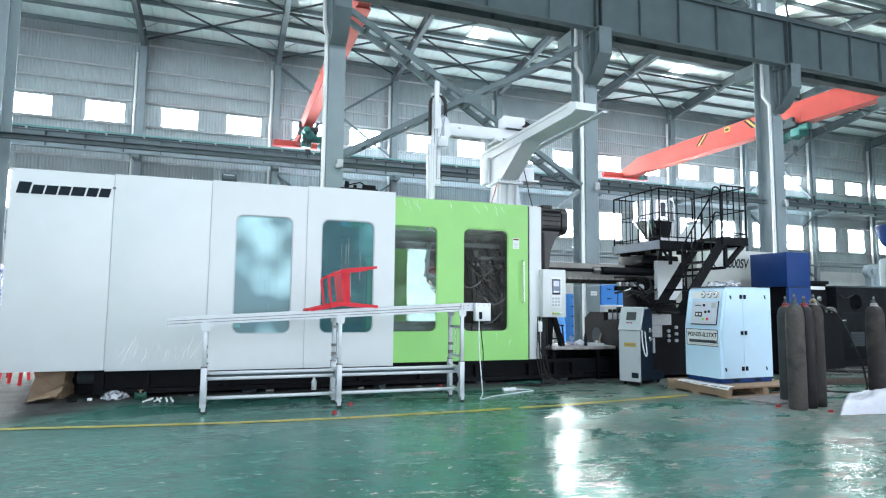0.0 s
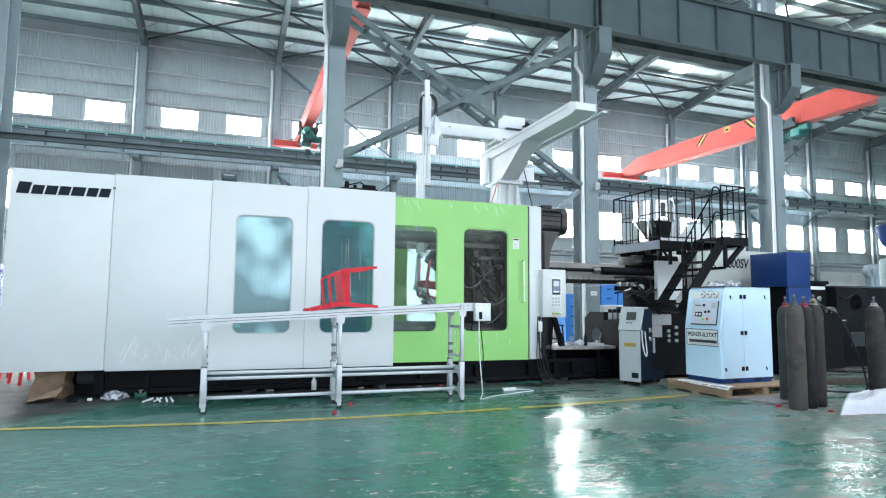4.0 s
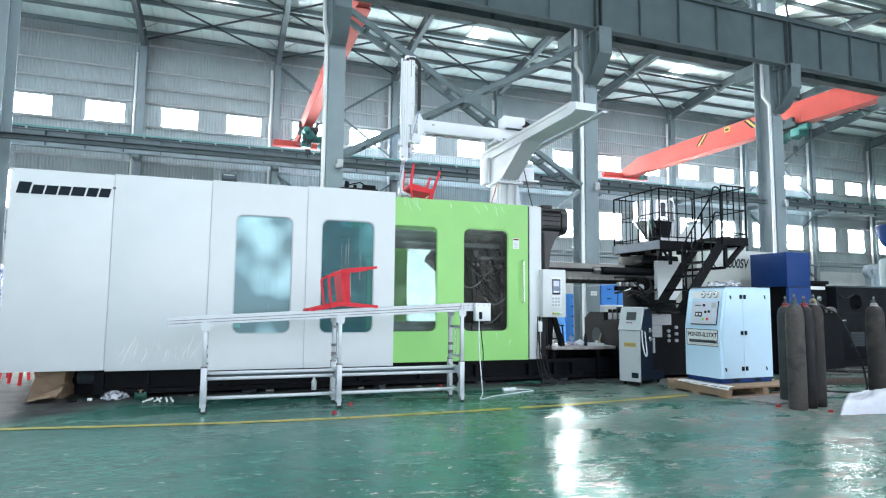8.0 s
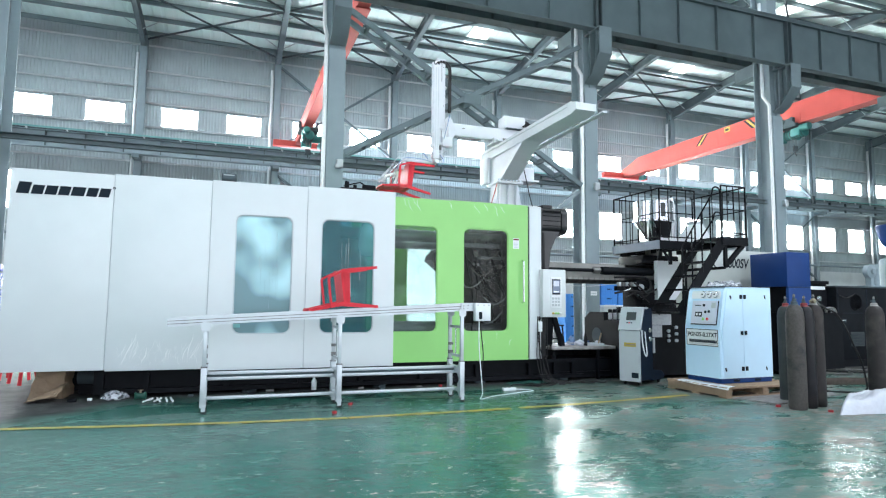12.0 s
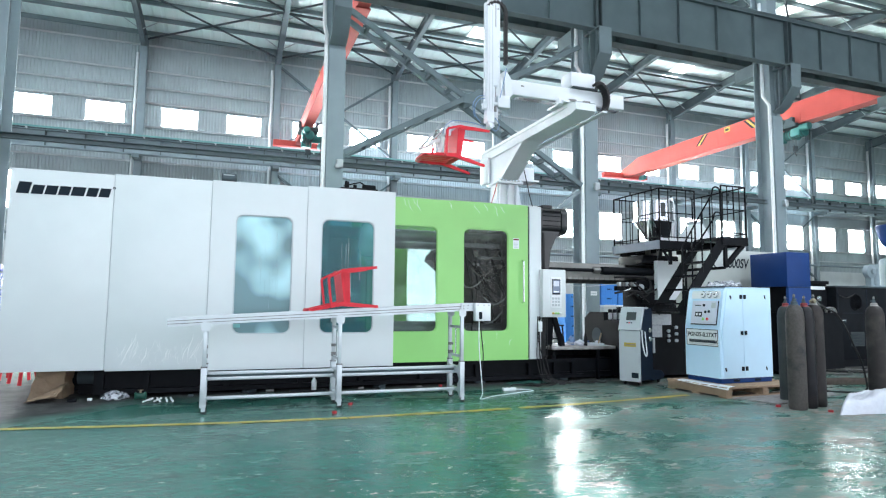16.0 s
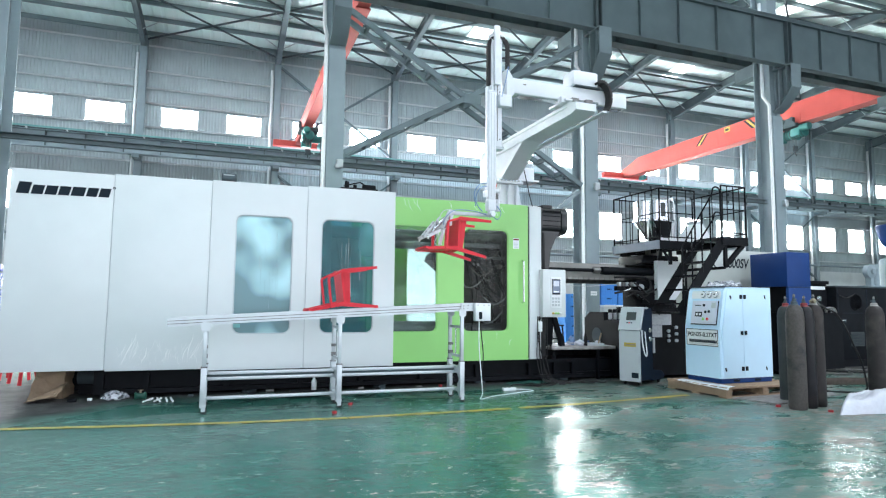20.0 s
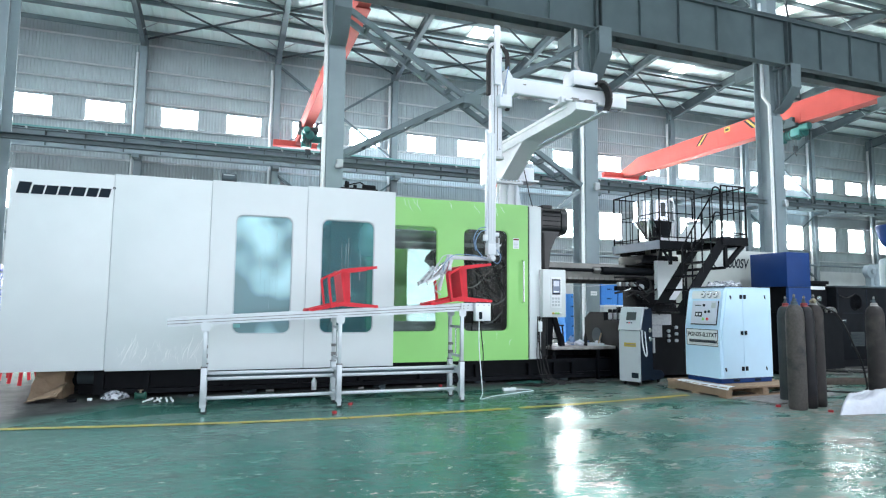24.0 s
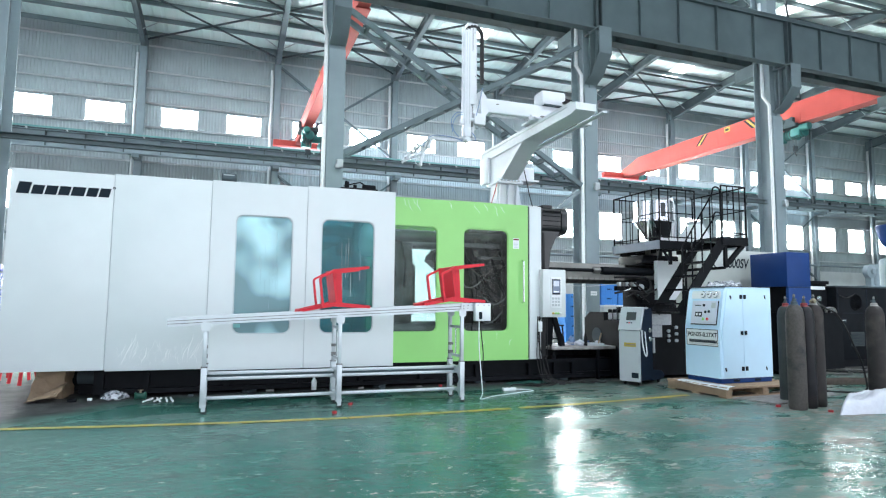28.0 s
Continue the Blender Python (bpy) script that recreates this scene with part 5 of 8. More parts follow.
def build_chair():
    """Stacking armchair: z up from the leg tips, front towards +x."""
    ch = thing("plastic_armchair", "red moulded plastic armchair lying on its back on the conveyor belt", "chair", "red chairs")
    seat = Geo().prism([(-0.175, 0.355), (0.145, 0.380), (0.185, 0.370), (0.195, 0.342), (0.186, 0.334), (0.145, 0.360), (-0.175, 0.337)], 'y', -0.225, 0.225)
    part("seat", seat, M_CHAIR, ch)
    ap = Geo()
    ap.box(0.165, 0.178, -0.19, 0.19, 0.290, 0.348, 0.004).box(-0.18, -0.165, -0.19, 0.19, 0.290, 0.345, 0.004).box(-0.165, 0.165, -0.218, -0.205, 0.288, 0.352, 0.003).box(-0.165, 0.165, 0.205, 0.218, 0.288, 0.352, 0.003)
    part("apron", ap, M_CHAIR, ch)
    for side in (-1, 1):
        cane = Geo()
        for i in range(11):
            for j in range(3):
                x, z = -0.150 + 0.029 * i + (0.0145 if j % 2 else 0), 0.302 + 0.017 * j
                y = side * 0.2185
                cane.add([(x - 0.010, y, z), (x, y, z - 0.0075), (x + 0.010, y, z), (x, y, z + 0.0075)], [(0, 1, 2, 3)])
        tagged(part("side_lattice", cane, M_DARKRED, ch), "rows of small dark lattice holes", kind="stuff")
    rib = part("seat_rib", Geo().box(-0.165, 0.165, -0.004, 0.004, 0.320, 0.347), M_CHAIR, ch)
    for k, y in enumerate((-0.15, -0.075, 0.0, 0.075, 0.15)):
        o = rib if k == 0 else again(rib, "seat_rib", ch, pose(0, 0, 0))
        o.matrix_basis = pose(0, y, 0)

    def leg(pts, w0, w1):
        g = Geo()
        for (p, q, a, b) in [(pts[i], pts[i + 1], w0 + (w1 - w0) * i / (len(pts) - 1), w0 + (w1 - w0) * (i + 1) / (len(pts) - 1)) for i in range(len(pts) - 1)]:
            p, q = Vector(p), Vector(q)
            vs = [p + Vector((sx * a, sy * a * 0.75, 0)) for sx in (-1, 1) for sy in (-1, 1)] + [q + Vector((sx * b, sy * b * 0.75, 0)) for sx in (-1, 1) for sy in (-1, 1)]
            g.add(vs, [(0, 1, 3, 2), (4, 6, 7, 5), (0, 4, 5, 1), (2, 3, 7, 6), (0, 2, 6, 4), (1, 5, 7, 3)])
        return g
    for s in (-1, 1):
        part("front_leg", leg([(0.200, s * 0.245, 0.0), (0.186, s * 0.228, 0.20), (0.168, s * 0.215, 0.375)], 0.013, 0.024), M_CHAIR, ch)
        part("rear_leg", leg([(-0.213, s * 0.225, 0.0), (-0.19, s * 0.215, 0.20), (-0.165, s * 0.205, 0.375)], 0.014, 0.024), M_CHAIR, ch)
        # arm: curved bar from the back, forward and down to the seat's front corner
        arm = Geo()
        path = [(-0.195, 0.490), (-0.05, 0.503), (0.098, 0.512), (0.114, 0.502), (0.180, 0.355)]
        for (xa, za), (xb, zb) in zip(path[:-1], path[1:]):
            arm.beam((xa, s * 0.245, za), (xb, s * 0.245, zb), 0.045, 0.020)
        part("armrest", arm, M_CHAIR, ch)
        part("back_post", leg([(-0.165, s * 0.205, 0.355), (-0.190, s * 0.215, 0.53), (-0.216, s * 0.195, 0.69)], 0.022, 0.013), M_CHAIR, ch)
    tr = Geo()
    n = 8
    for k in range(n):
        a, b = -1 + 2 * k / n, -1 + 2 * (k + 1) / n
        tr.beam((-0.212 - 0.010 * (1 - a * a), 0.2 * a, 0.690 + 0.030 * (1 - a * a)), (-0.212 - 0.010 * (1 - b * b), 0.2 * b, 0.690 + 0.030 * (1 - b * b)), 0.022, 0.05)
    part("top_rail", tr, M_CHAIR, ch)
    for y in (-0.12, -0.04, 0.04, 0.12):
        part("back_slat", Geo().beam((-0.168, y, 0.375), (-0.214, y * 0.95, 0.700), 0.05, 0.010, up=(1, 0, 0.2)), M_CHAIR, ch)
    return ch


CHAIR_A = build_chair()
CHAIR_B = copy_thing(CHAIR_A, pose(0, 0, 0))
tagged(CHAIR_B, "red moulded plastic armchair carried by the robot gripper", "chair", "red chairs")

# ---------- take-out robot ----------


def chain_run(parent, pts, width, thick, pitch, flat):
    """A cable chain of separate links along a path; flat: the axis along which its width lies."""
    pts = [Vector(p) for p in pts]
    run, chain = 0.0, None
    for p, q in zip(pts[:-1], pts[1:]):
        length = (q - p).length
        n = max(1, int(round(length / pitch)))
        for k in range(n):
            a, b = p.lerp(q, k / n), p.lerp(q, (k + 0.80) / n)
            side = Vector(flat)
            up = side.cross((b - a).normalized())
            g = Geo().beam(a, b, width, thick, up=up).beam(a.lerp(b, 0.8), a.lerp(b, 1.25), width * 0.82, thick * 0.72, up=up)
            if chain is None:
                chain = part("cable_chain", g, M_RUBBER, parent, "black cable chain")
            else:
                part("link", g, M_RUBBER, chain)
    return chain


def build_robot():
    rb = thing("gantry_robot", "white three-axis take-out robot on a pedestal above the machine", "robot")
    # pedestal, web and traverse beam
    ped = part("pedestal", Geo().prism([(3.84, 2.44), (4.30, 2.44), (4.22, 2.93), (3.87, 2.93)], 'y', 8.30, 8.56), M_ROBOT, rb)
    for x in (3.88, 4.02, 4.16):
        part("gusset", Geo().prism([(8.30, 2.92), (8.22, 2.92), (8.27, 2.60), (8.30, 2.55)], 'x', x, x + 0.015), M_ROBOT, ped)
    part("pedestal_plate", Geo().box(3.78, 4.36, 8.05, 8.95, 2.40, 2.445), M_ROBOT, ped)
    part("flange", Geo().box(3.82, 4.26, 8.20, 8.64, 2.93, 2.965, 0.006), M_ROBOT, ped)
    for k in range(7):
        part("flange_bolt", Geo().lathe([(0.016, 0), (0.016, 0.03)], (3.85 + 0.062 * k, 8.225, 2.965), 6), M_CHROME, ped)
    web = Geo().prism([(8.60, 2.965), (8.30, 2.965), (7.55, 3.387), (7.2, 3.427), (8.92, 3.427), (8.90, 3.17)], 'x', 3.90, 4.18)
    part("web", web, M_ROBOT, rb)
    bm_ = part("traverse_beam", Geo().prism([(8.98, 3.387), (8.98, 3.567), (6.22, 3.567), (6.10, 3.527), (6.10, 3.437), (6.22, 3.407)], 'x', 3.88, 4.17), M_ROBOT, rb)
    for x in (3.93, 4.11):
        part("linear_rail", Geo().box(x, x + 0.03, 6.25, 8.95, 3.567, 3.587), M_CHROME, bm_)
    part("edge_strip", Geo().box(3.872, 3.88, 6.3, 8.95, 3.512, 3.522), M_GREYBOX, bm_)
    part("cable_tray", Geo().prism([(9.0, 3.33), (6.0, 3.40), (6.0, 3.42), (9.0, 3.35)], 'x', 4.19, 4.26), M_ROBOT, rb)
    part("plate", Geo().box(3.83, 3.90, 8.62, 8.92, 3.0, 3.42, 0.03), M_ROBOT, rb)
    vb = part("valve_box", Geo().box(4.30, 4.56, 8.4, 8.6, 3.05, 3.25, 0.01).box(4.20, 4.62, 8.35, 8.65, 3.02, 3.05), M_ROBOT, rb)
    part("air_line", Geo().cable([(4.36, 8.38, 3.22), (4.37, 8.3, 3.0), (4.37, 8.2, 2.75), (4.40, 8.1, 2.46)], 0.008, 8), M_RUBBER, vb)
    part("orange_hose", Geo().cable([(3.84, 8.25, 2.95), (3.78, 8.2, 2.8), (3.70, 8.15, 2.6), (3.68, 8.15, 2.45)], 0.007, 6), M_RED_CRANE, vb)
    # carriage: rides along y
    car = part("carriage", Geo().box(3.86, 4.30, -0.16, 0.16, 3.62, 3.645).box(3.90, 4.0, -0.13, 0.13, 3.58, 3.64), M_CHROME, rb)
    part("motor_cover", Geo().box(3.955, 4.325, -0.13, 0.13, 3.845, 4.045, 0.03), M_ROBOT, car)
    chain_run(car, [(4.335 + 0.13 * math.cos(radians(120 - 215 * k / 18)), -0.15, 3.715 + 0.195 * math.sin(radians(120 - 215 * k / 18))) for k in range(19)], 0.12, 0.032, 0.05, (0, 1, 0))
    back = [(4.36, 0.06, 3.99), (4.46, 0.10, 4.00), (4.55, 0.20, 3.96), (4.58, 0.34, 3.88), (4.55, 0.46, 3.78), (4.45, 0.52, 3.70)]
    chain_run(car, [(p[0], p[1] + 0.02, p[2]) for p in back], 0.12, 0.07, 0.05, (0, 0, 1))
    for x in (3.90, 4.10):
        for y in (-0.19, 0.10):
            part("bearing_block", Geo().box(x, x + 0.10, y, y + 0.09, 3.612, 3.655, 0.008), M_IRON, car)
    part("carriage_plate", Geo().box(3.80, 3.90, -0.20, 0.20, 3.60, 3.63, 0.006).box(3.76, 3.82, -0.17, -0.09, 3.585, 3.66, 0.006), M_ROBOT, car)
    part("cover_foot", Geo().box(3.99, 4.34, -0.135, 0.135, 3.835, 3.850), M_STEEL_D, car)
    # cross arm: slides along x on the carriage
    arm = part("cross_arm", Geo().box(0.0, 1.645, -0.085, 0.085, 3.645, 3.835, 0.012), M_ROBOT, rb)
    part("arm_head", Geo().prism([(-0.075, 3.56), (0.0, 3.60), (0.03, 3.64), (0.0, 3.84), (-0.045, 3.91), (-0.075, 3.925)], 'y', -0.10, 0.10), M_ROBOT, arm)
    part("end_cap", Geo().box(1.645, 1.655, -0.07, 0.07, 3.66, 3.82), M_GREYBOX, arm)
    part("slot", Geo().box(0.15, 0.19, -0.088, -0.085, 3.76, 3.775), M_IRON, arm)
    part("arm_clamp", Geo().box(-0.18, -0.02, -0.13, -0.04, 3.45, 3.60, 0.01), M_ROBOT, arm)
    part("arm_rail", Geo().box(0.10, 1.60, -0.05, 0.05, 3.635, 3.646), M_CHROME, arm)
    part("air_tube", Geo().cable([(-0.06, -0.11, 3.95), (-0.12, -0.16, 3.75), (-0.17, -0.16, 3.55)], 0.0055, 6), M_TUBE, arm)
    part("guide_post", Geo().box(-0.23, -0.16, -0.10, -0.053, 3.72, 4.45, 0.006), M_ROBOT, arm)
    # rear slide of the vertical arm: z measured from its lower end
    rear = part("rear_slide", Geo().box(0.055, 0.15, -0.05, 0.05, 0.02, 1.415, 0.006), M_ROBOT, rb)
    part("slot", Geo().box(0.086, 0.094, -0.053, -0.05, 0.1, 1.4), M_IRON, rear)
    part("stop", Geo().box(0.03, 0.17, -0.06, 0.05, 0.0, 0.03), M_GREYBOX, rear)
    pts = [(-0.012, -0.01, 0.78), (-0.012, -0.01, 1.27)]
    for k in range(1, 9):
        a = radians(180 - 180 * k / 8)
        pts.append((0.102 + 0.114 * math.cos(a), -0.01 - 0.05 * k / 8, 1.27 + 0.12 * math.sin(a)))
    pts.append((0.216, -0.06, 0.60))
    chain_run(rear, pts, 0.045, 0.040, 0.032, (0, 1, 0))
    part("belt_cover", Geo().box(0.015, 0.050, -0.045, 0.045, 0.05, 1.40, 0.005), M_ROBOT, rear)
    part("pulley_head", Geo().box(0.01, 0.16, -0.052, 0.052, 1.385, 1.43, 0.01), M_ROBOT, rear)
    part("seam", Geo().box(0.050, 0.055, -0.044, 0.044, 0.05, 1.38), M_STEEL_D, rear)
    for z in (0.12, 0.7, 1.3):
        part("clamp_screw", Geo().lathe([(0.008, -0.056), (0.008, -0.05)], (0.12, 0, z), 8, 'y'), M_IRON, rear)
    # front slide and wrist: z measured from the wrist axis
    front = part("front_slide", Geo().box(-0.055, 0.035, -0.13, -0.04, 0.16, 1.46, 0.006), M_ROBOT, rb)
    part("belt_guard", Geo().box(-0.075, -0.055, -0.11, -0.06, 0.25, 1.52), M_ROBOT, front)
    for x in (-0.028, 0.008):
        part("profile_groove", Geo().box(x, x + 0.006, -0.1315, -0.13, 0.20, 1.44), M_GREYBOX, front)
    part("slide_cap", Geo().box(-0.058, 0.038, -0.133, -0.037, 1.455, 1.475, 0.004), M_ROBOT, front)
    part("fitting_block", Geo().box(-0.105, -0.055, -0.12, -0.07, 0.20, 0.27, 0.006), M_ROBOT, front)
    part("fitting_block", Geo().box(0.035, 0.085, -0.12, -0.06, 0.26, 0.30, 0.005), M_ROBOT, front)
    part("solenoid", Geo().box(0.045, 0.075, -0.115, -0.085, 0.18, 0.25, 0.004).box(0.045, 0.075, -0.08, -0.055, 0.17, 0.24, 0.004), M_IRON, front)
    wr = part("wrist", Geo().box(-0.06, 0.04, -0.13, -0.03, 0.04, 0.18, 0.01).lathe([(0.030, -0.14), (0.034, -0.13), (0.034, -0.03), (0.030, -0.02)], (0, 0, 0.0), 16, 'y').box(-0.035, 0.025, -0.12, -0.05, -0.005, 0.045), M_ROBOT, front)
    part("cylinder", Geo().lathe([(0.025, 0.04), (0.028, 0.05), (0.028, 0.24)], (0.075, -0.08, 0), 12).box(0.04, 0.075, -0.11, -0.05, 0.11, 0.13).box(0.06, 0.12, -0.10, -0.06, 0.145, 0.165), M_GRIP, wr)
    part("air_lines", Geo().cable([(-0.05, -0.1, 0.33), (-0.15, -0.12, 0.30), (-0.21, -0.12, 0.20), (-0.20, -0.12, 0.10), (-0.13, -0.12, 0.02)], 0.0055, 6).cable([(-0.05, -0.1, 0.36), (-0.16, -0.11, 0.34), (-0.23, -0.11, 0.23), (-0.21, -0.11, 0.08)], 0.005, 6).cable([(0.05, -0.12, 0.1), (0.10, -0.13, 0.02), (0.06, -0.13, -0.06), (0.0, -0.12, -0.03)], 0.005, 6), M_TUBE, wr)
    # gripper: turns about y at the wrist
    gr = part("gripper", Geo().box(-0.50, 0.03, -0.030, 0.0, -0.022, 0.008, 0.003), M_GRIP, rb)
    part("tool_rail", Geo().box(-0.50, -0.02, 0.004, 0.024, 0.010, 0.026), M_GRIP, gr)
    part("hinge", Geo().prism([(-0.50, 0.03), (-0.465, 0.03), (-0.52, -0.13), (-0.60, -0.19), (-0.62, -0.17), (-0.55, -0.09)], 'y', -0.045, -0.025).prism([(-0.50, 0.03), (-0.465, 0.03), (-0.52, -0.13), (-0.60, -0.19), (-0.62, -0.17), (-0.55, -0.09)], 'y', 0.025, 0.045), M_GRIP, gr)
    pt = part("gripper_plate", Geo().beam((-0.655, -0.075, -0.10), (-0.825, -0.075, -0.305), 0.018, 0.022).beam((-0.655, 0.075, -0.10), (-0.825, 0.075, -0.305), 0.018, 0.022).beam((-0.615, 0.0, -0.175), (-0.70, 0.0, -0.27), 0.03, 0.015), M_GRIP, gr, "perforated aluminium gripper frame")
    for k in range(4):
        f = (k + 0.3) / 3.8
        part("cross_piece", Geo().box(-0.664 - 0.16 * f, -0.646 - 0.16 * f, -0.084, 0.084, -0.12 - 0.19 * f, -0.10 - 0.19 * f), M_GRIP, pt)
    part("cylinder", Geo().tube([(-0.56, -0.03, -0.07), (-0.69, -0.03, -0.20)], 0.022, 12).tube([(-0.69, -0.03, -0.20), (-0.74, -0.03, -0.25)], 0.009, 8), M_CHROME, gr)
    part("valve", Geo().box(-0.575, -0.515, -0.075, -0.03, -0.145, -0.085, 0.004).box(-0.52, -0.485, -0.07, -0.03, -0.155, -0.095, 0.004), M_ROBOT, gr, "white gripper valves")
    for y in (-0.09, 0.09):
        part("suction_cup", Geo().lathe([(0.010, 0), (0.012, 0.04), (0.024, 0.055), (0.026, 0.06)], (-0.60, y, -0.255), 12), M_PIPE, gr)
        part("finger", Geo().tube([(-0.52, y, -0.05), (-0.56, y, -0.16), (-0.60, y, -0.22)], 0.009, 8).tube([(-0.68, y, -0.12), (-0.72, y, -0.24), (-0.70, y, -0.28)], 0.008, 8), M_CHROME, gr)
    part("clamp_body", Geo().prism([(-0.49, 0.035), (-0.43, 0.03), (-0.47, -0.10), (-0.55, -0.20), (-0.60, -0.20), (-0.55, -0.08)], 'y', -0.022, 0.022), M_ROBOT, gr)
    part("spread_arm", Geo().beam((-0.585, -0.05, -0.20), (-0.80, -0.16, -0.30), 0.028, 0.028).beam((-0.585, 0.05, -0.20), (-0.80, 0.16, -0.30), 0.028, 0.028).beam((-0.56, 0.0, -0.19), (-0.60, 0.0, -0.34), 0.035, 0.03), M_ROBOT, gr)
    part("pad", Geo().lathe([(0.010, -0.03), (0.012, 0.0), (0.022, 0.012), (0.022, 0.02)], (-0.80, -0.16, -0.30), 12).lathe([(0.010, -0.03), (0.012, 0.0), (0.022, 0.012), (0.022, 0.02)], (-0.80, 0.16, -0.30), 12).lathe([(0.016, -0.04), (0.022, -0.03), (0.022, 0.0)], (-0.605, 0, -0.34), 12), M_PIPE, gr)
    part("gripper_hoses", Geo().cable([(-0.05, -0.04, 0.0), (-0.2, -0.05, 0.03), (-0.4, -0.05, 0.035), (-0.50, -0.08, 0.0), (-0.58, -0.1, -0.08), (-0.60, -0.10, -0.16)], 0.005, 6), M_TUBE, gr)
    part("grey_hoses", Geo().cable([(-0.49, -0.06, 0.03), (-0.60, -0.09, 0.0), (-0.66, -0.09, -0.12), (-0.62, -0.09, -0.22), (-0.66, -0.09, -0.34)], 0.005, 6).cable([(-0.50, -0.06, -0.02), (-0.55, -0.10, -0.10), (-0.66, -0.10, -0.08), (-0.71, -0.09, -0.20), (-0.66, -0.07, -0.24)], 0.005, 6).cable([(-0.64, -0.08, -0.26), (-0.70, -0.09, -0.36), (-0.62, -0.09, -0.43)], 0.005, 6), M_GREYBOX, gr)
    return rb, car, arm, rear, front, gr


ROBOT, CARRIAGE, CROSS_ARM, REAR_SLIDE, FRONT_SLIDE, GRIPPER = build_robot()

# ---------- injection unit ----------


def build_injection_unit():
    iu = thing("injection_unit", "black and white injection unit with barrel and rear cover", "machine")
    base = part("bed", Geo().prism([(7.36, 0.05), (7.36, 0.845), (7.80, 0.845), (7.80, 0.97), (8.18, 0.97), (8.33, 0.87), (8.33, 0.05)], 'x', 5.42, 5.92).box(5.92, 9.9, 7.36, 8.30, 0.05, 0.97), M_BLACK, iu, "black machine bed", flat=True)
    part("rear_bed", Geo().box(6.9, 9.9, 8.31, 9.3, 0.05, 0.985), M_BLACK, iu)
    part("bed_lid", Geo().box(5.92, 9.9, 7.34, 8.31, 0.97, 0.985), M_BLACK, base)
    # diamond plates and hose ports on the bed
    for x0, x1, z0, z1 in ((5.94, 6.29, 0.79, 0.965), (5.94, 6.12, 0.61, 0.785)):
        pl = part("tread_plate", Geo().box(x0, x1, 7.345, 7.36, z0, z1), M_TREAD, base, "bright tread plate")
        st = Geo()
        k = 0
        z = z0 + 0.02
        while z < z1 - 0.015:
            x = x0 + 0.02 + (0.018 if k % 2 else 0)
            while x < x1 - 0.02:
                st.beam((x - 0.009, 7.344, z - 0.006), (x + 0.009, 7.344, z + 0.006), 0.006, 0.004, up=(0, 1, 0))
                x += 0.036
            z += 0.022
            k += 1
        part("tread_studs", st, M_TREAD, pl)
    part("bracket_strip", Geo().box(5.95, 5.98, 7.34, 7.36, 0.38, 0.60), M_GREYBOX, base)
    port = part("hose_port", Geo().lathe([(0.016, -0.03), (0.024, -0.028), (0.024, 0.0)], (0, 0, 0), 14, 'y'), M_GREYBOX, base)
    first = True
    for x, zs in ((6.237, (0.70, 0.629, 0.557)), (6.382, (0.753, 0.657, 0.556))):
        for z in zs:
            o = port if first else again(port, "hose_port", base, pose(0, 0, 0))
            first = False
            o.matrix_basis = pose(x, 7.36, z)
    part("round_cover", Geo().lathe([(0.11, -0.02), (0.12, -0.012), (0.12, 0.0)], (5.42, 7.99, 0.61), 24, 'x'), M_STEEL_D, base)
    for k in range(4):
        bt = part("filter_bowl", Geo().lathe([(0.026, 0.0), (0.030, 0.01), (0.030, 0.115), (0.024, 0.125), (0.028, 0.13), (0.028, 0.15)], (5.46 + 0.085 * k, 7.70, 0.845), 16), M_TREAD, iu, "white filter bowl with dark cap")
        part("cap", Geo().lathe([(0.031, 0.118), (0.033, 0.122), (0.033, 0.165), (0.02, 0.172)], (5.46 + 0.085 * k, 7.70, 0.845), 16).lathe([(0.034, -0.004), (0.034, 0.018)], (5.46 + 0.085 * k, 7.70, 0.845), 16), M_BLACK, bt)
    # barrel with guard, injection cylinders and nozzle
    br = part("barrel", Geo().lathe([(0.05, 4.45), (0.10, 4.6), (0.16, 4.75), (0.16, 6.9), (0.22, 6.92), (0.22, 7.2)], (0, CY, 1.58), 24, 'x'), M_IRON, iu)
    part("barrel_guard", Geo().box(4.42, 5.95, 7.98, 8.0, 1.50, 1.705, 0.004).box(4.42, 5.95, 7.98, 8.75, 1.705, 1.72), M_GUARD, br, "dull beige barrel guard")
    for k in range(16):
        part("guard_tooth", Geo().box(4.43 + 0.095 * k, 4.51 + 0.095 * k, 7.976, 8.0, 1.47, 1.50), M_GUARD, br)
    for y in (7.75, 8.95):
        cy = part("carriage_cylinder", Geo().lathe([(0.055, 5.35), (0.06, 5.36), (0.06, 6.35), (0.07, 6.36), (0.07, 6.5)], (0, y, 1.60), 18, 'x'), M_BLACK, iu)
        part("rod", Geo().lathe([(0.026, 4.35), (0.026, 5.36)], (0, y, 1.60), 14, 'x'), M_BLACK, cy)
        part("rod_nut", Geo().lathe([(0.045, 5.20), (0.05, 5.21), (0.05, 5.30), (0.045, 5.32)], (0, y, 1.60), 8, 'x'), M_IRON, cy)
    part("air_pipe", Geo().tube([(4.6, 7.8, 1.36), (5.2, 7.8, 1.36), (5.6, 7.8, 1.40), (6.1, 7.8, 1.38)], 0.0045, 8), M_GREYBOX, iu)
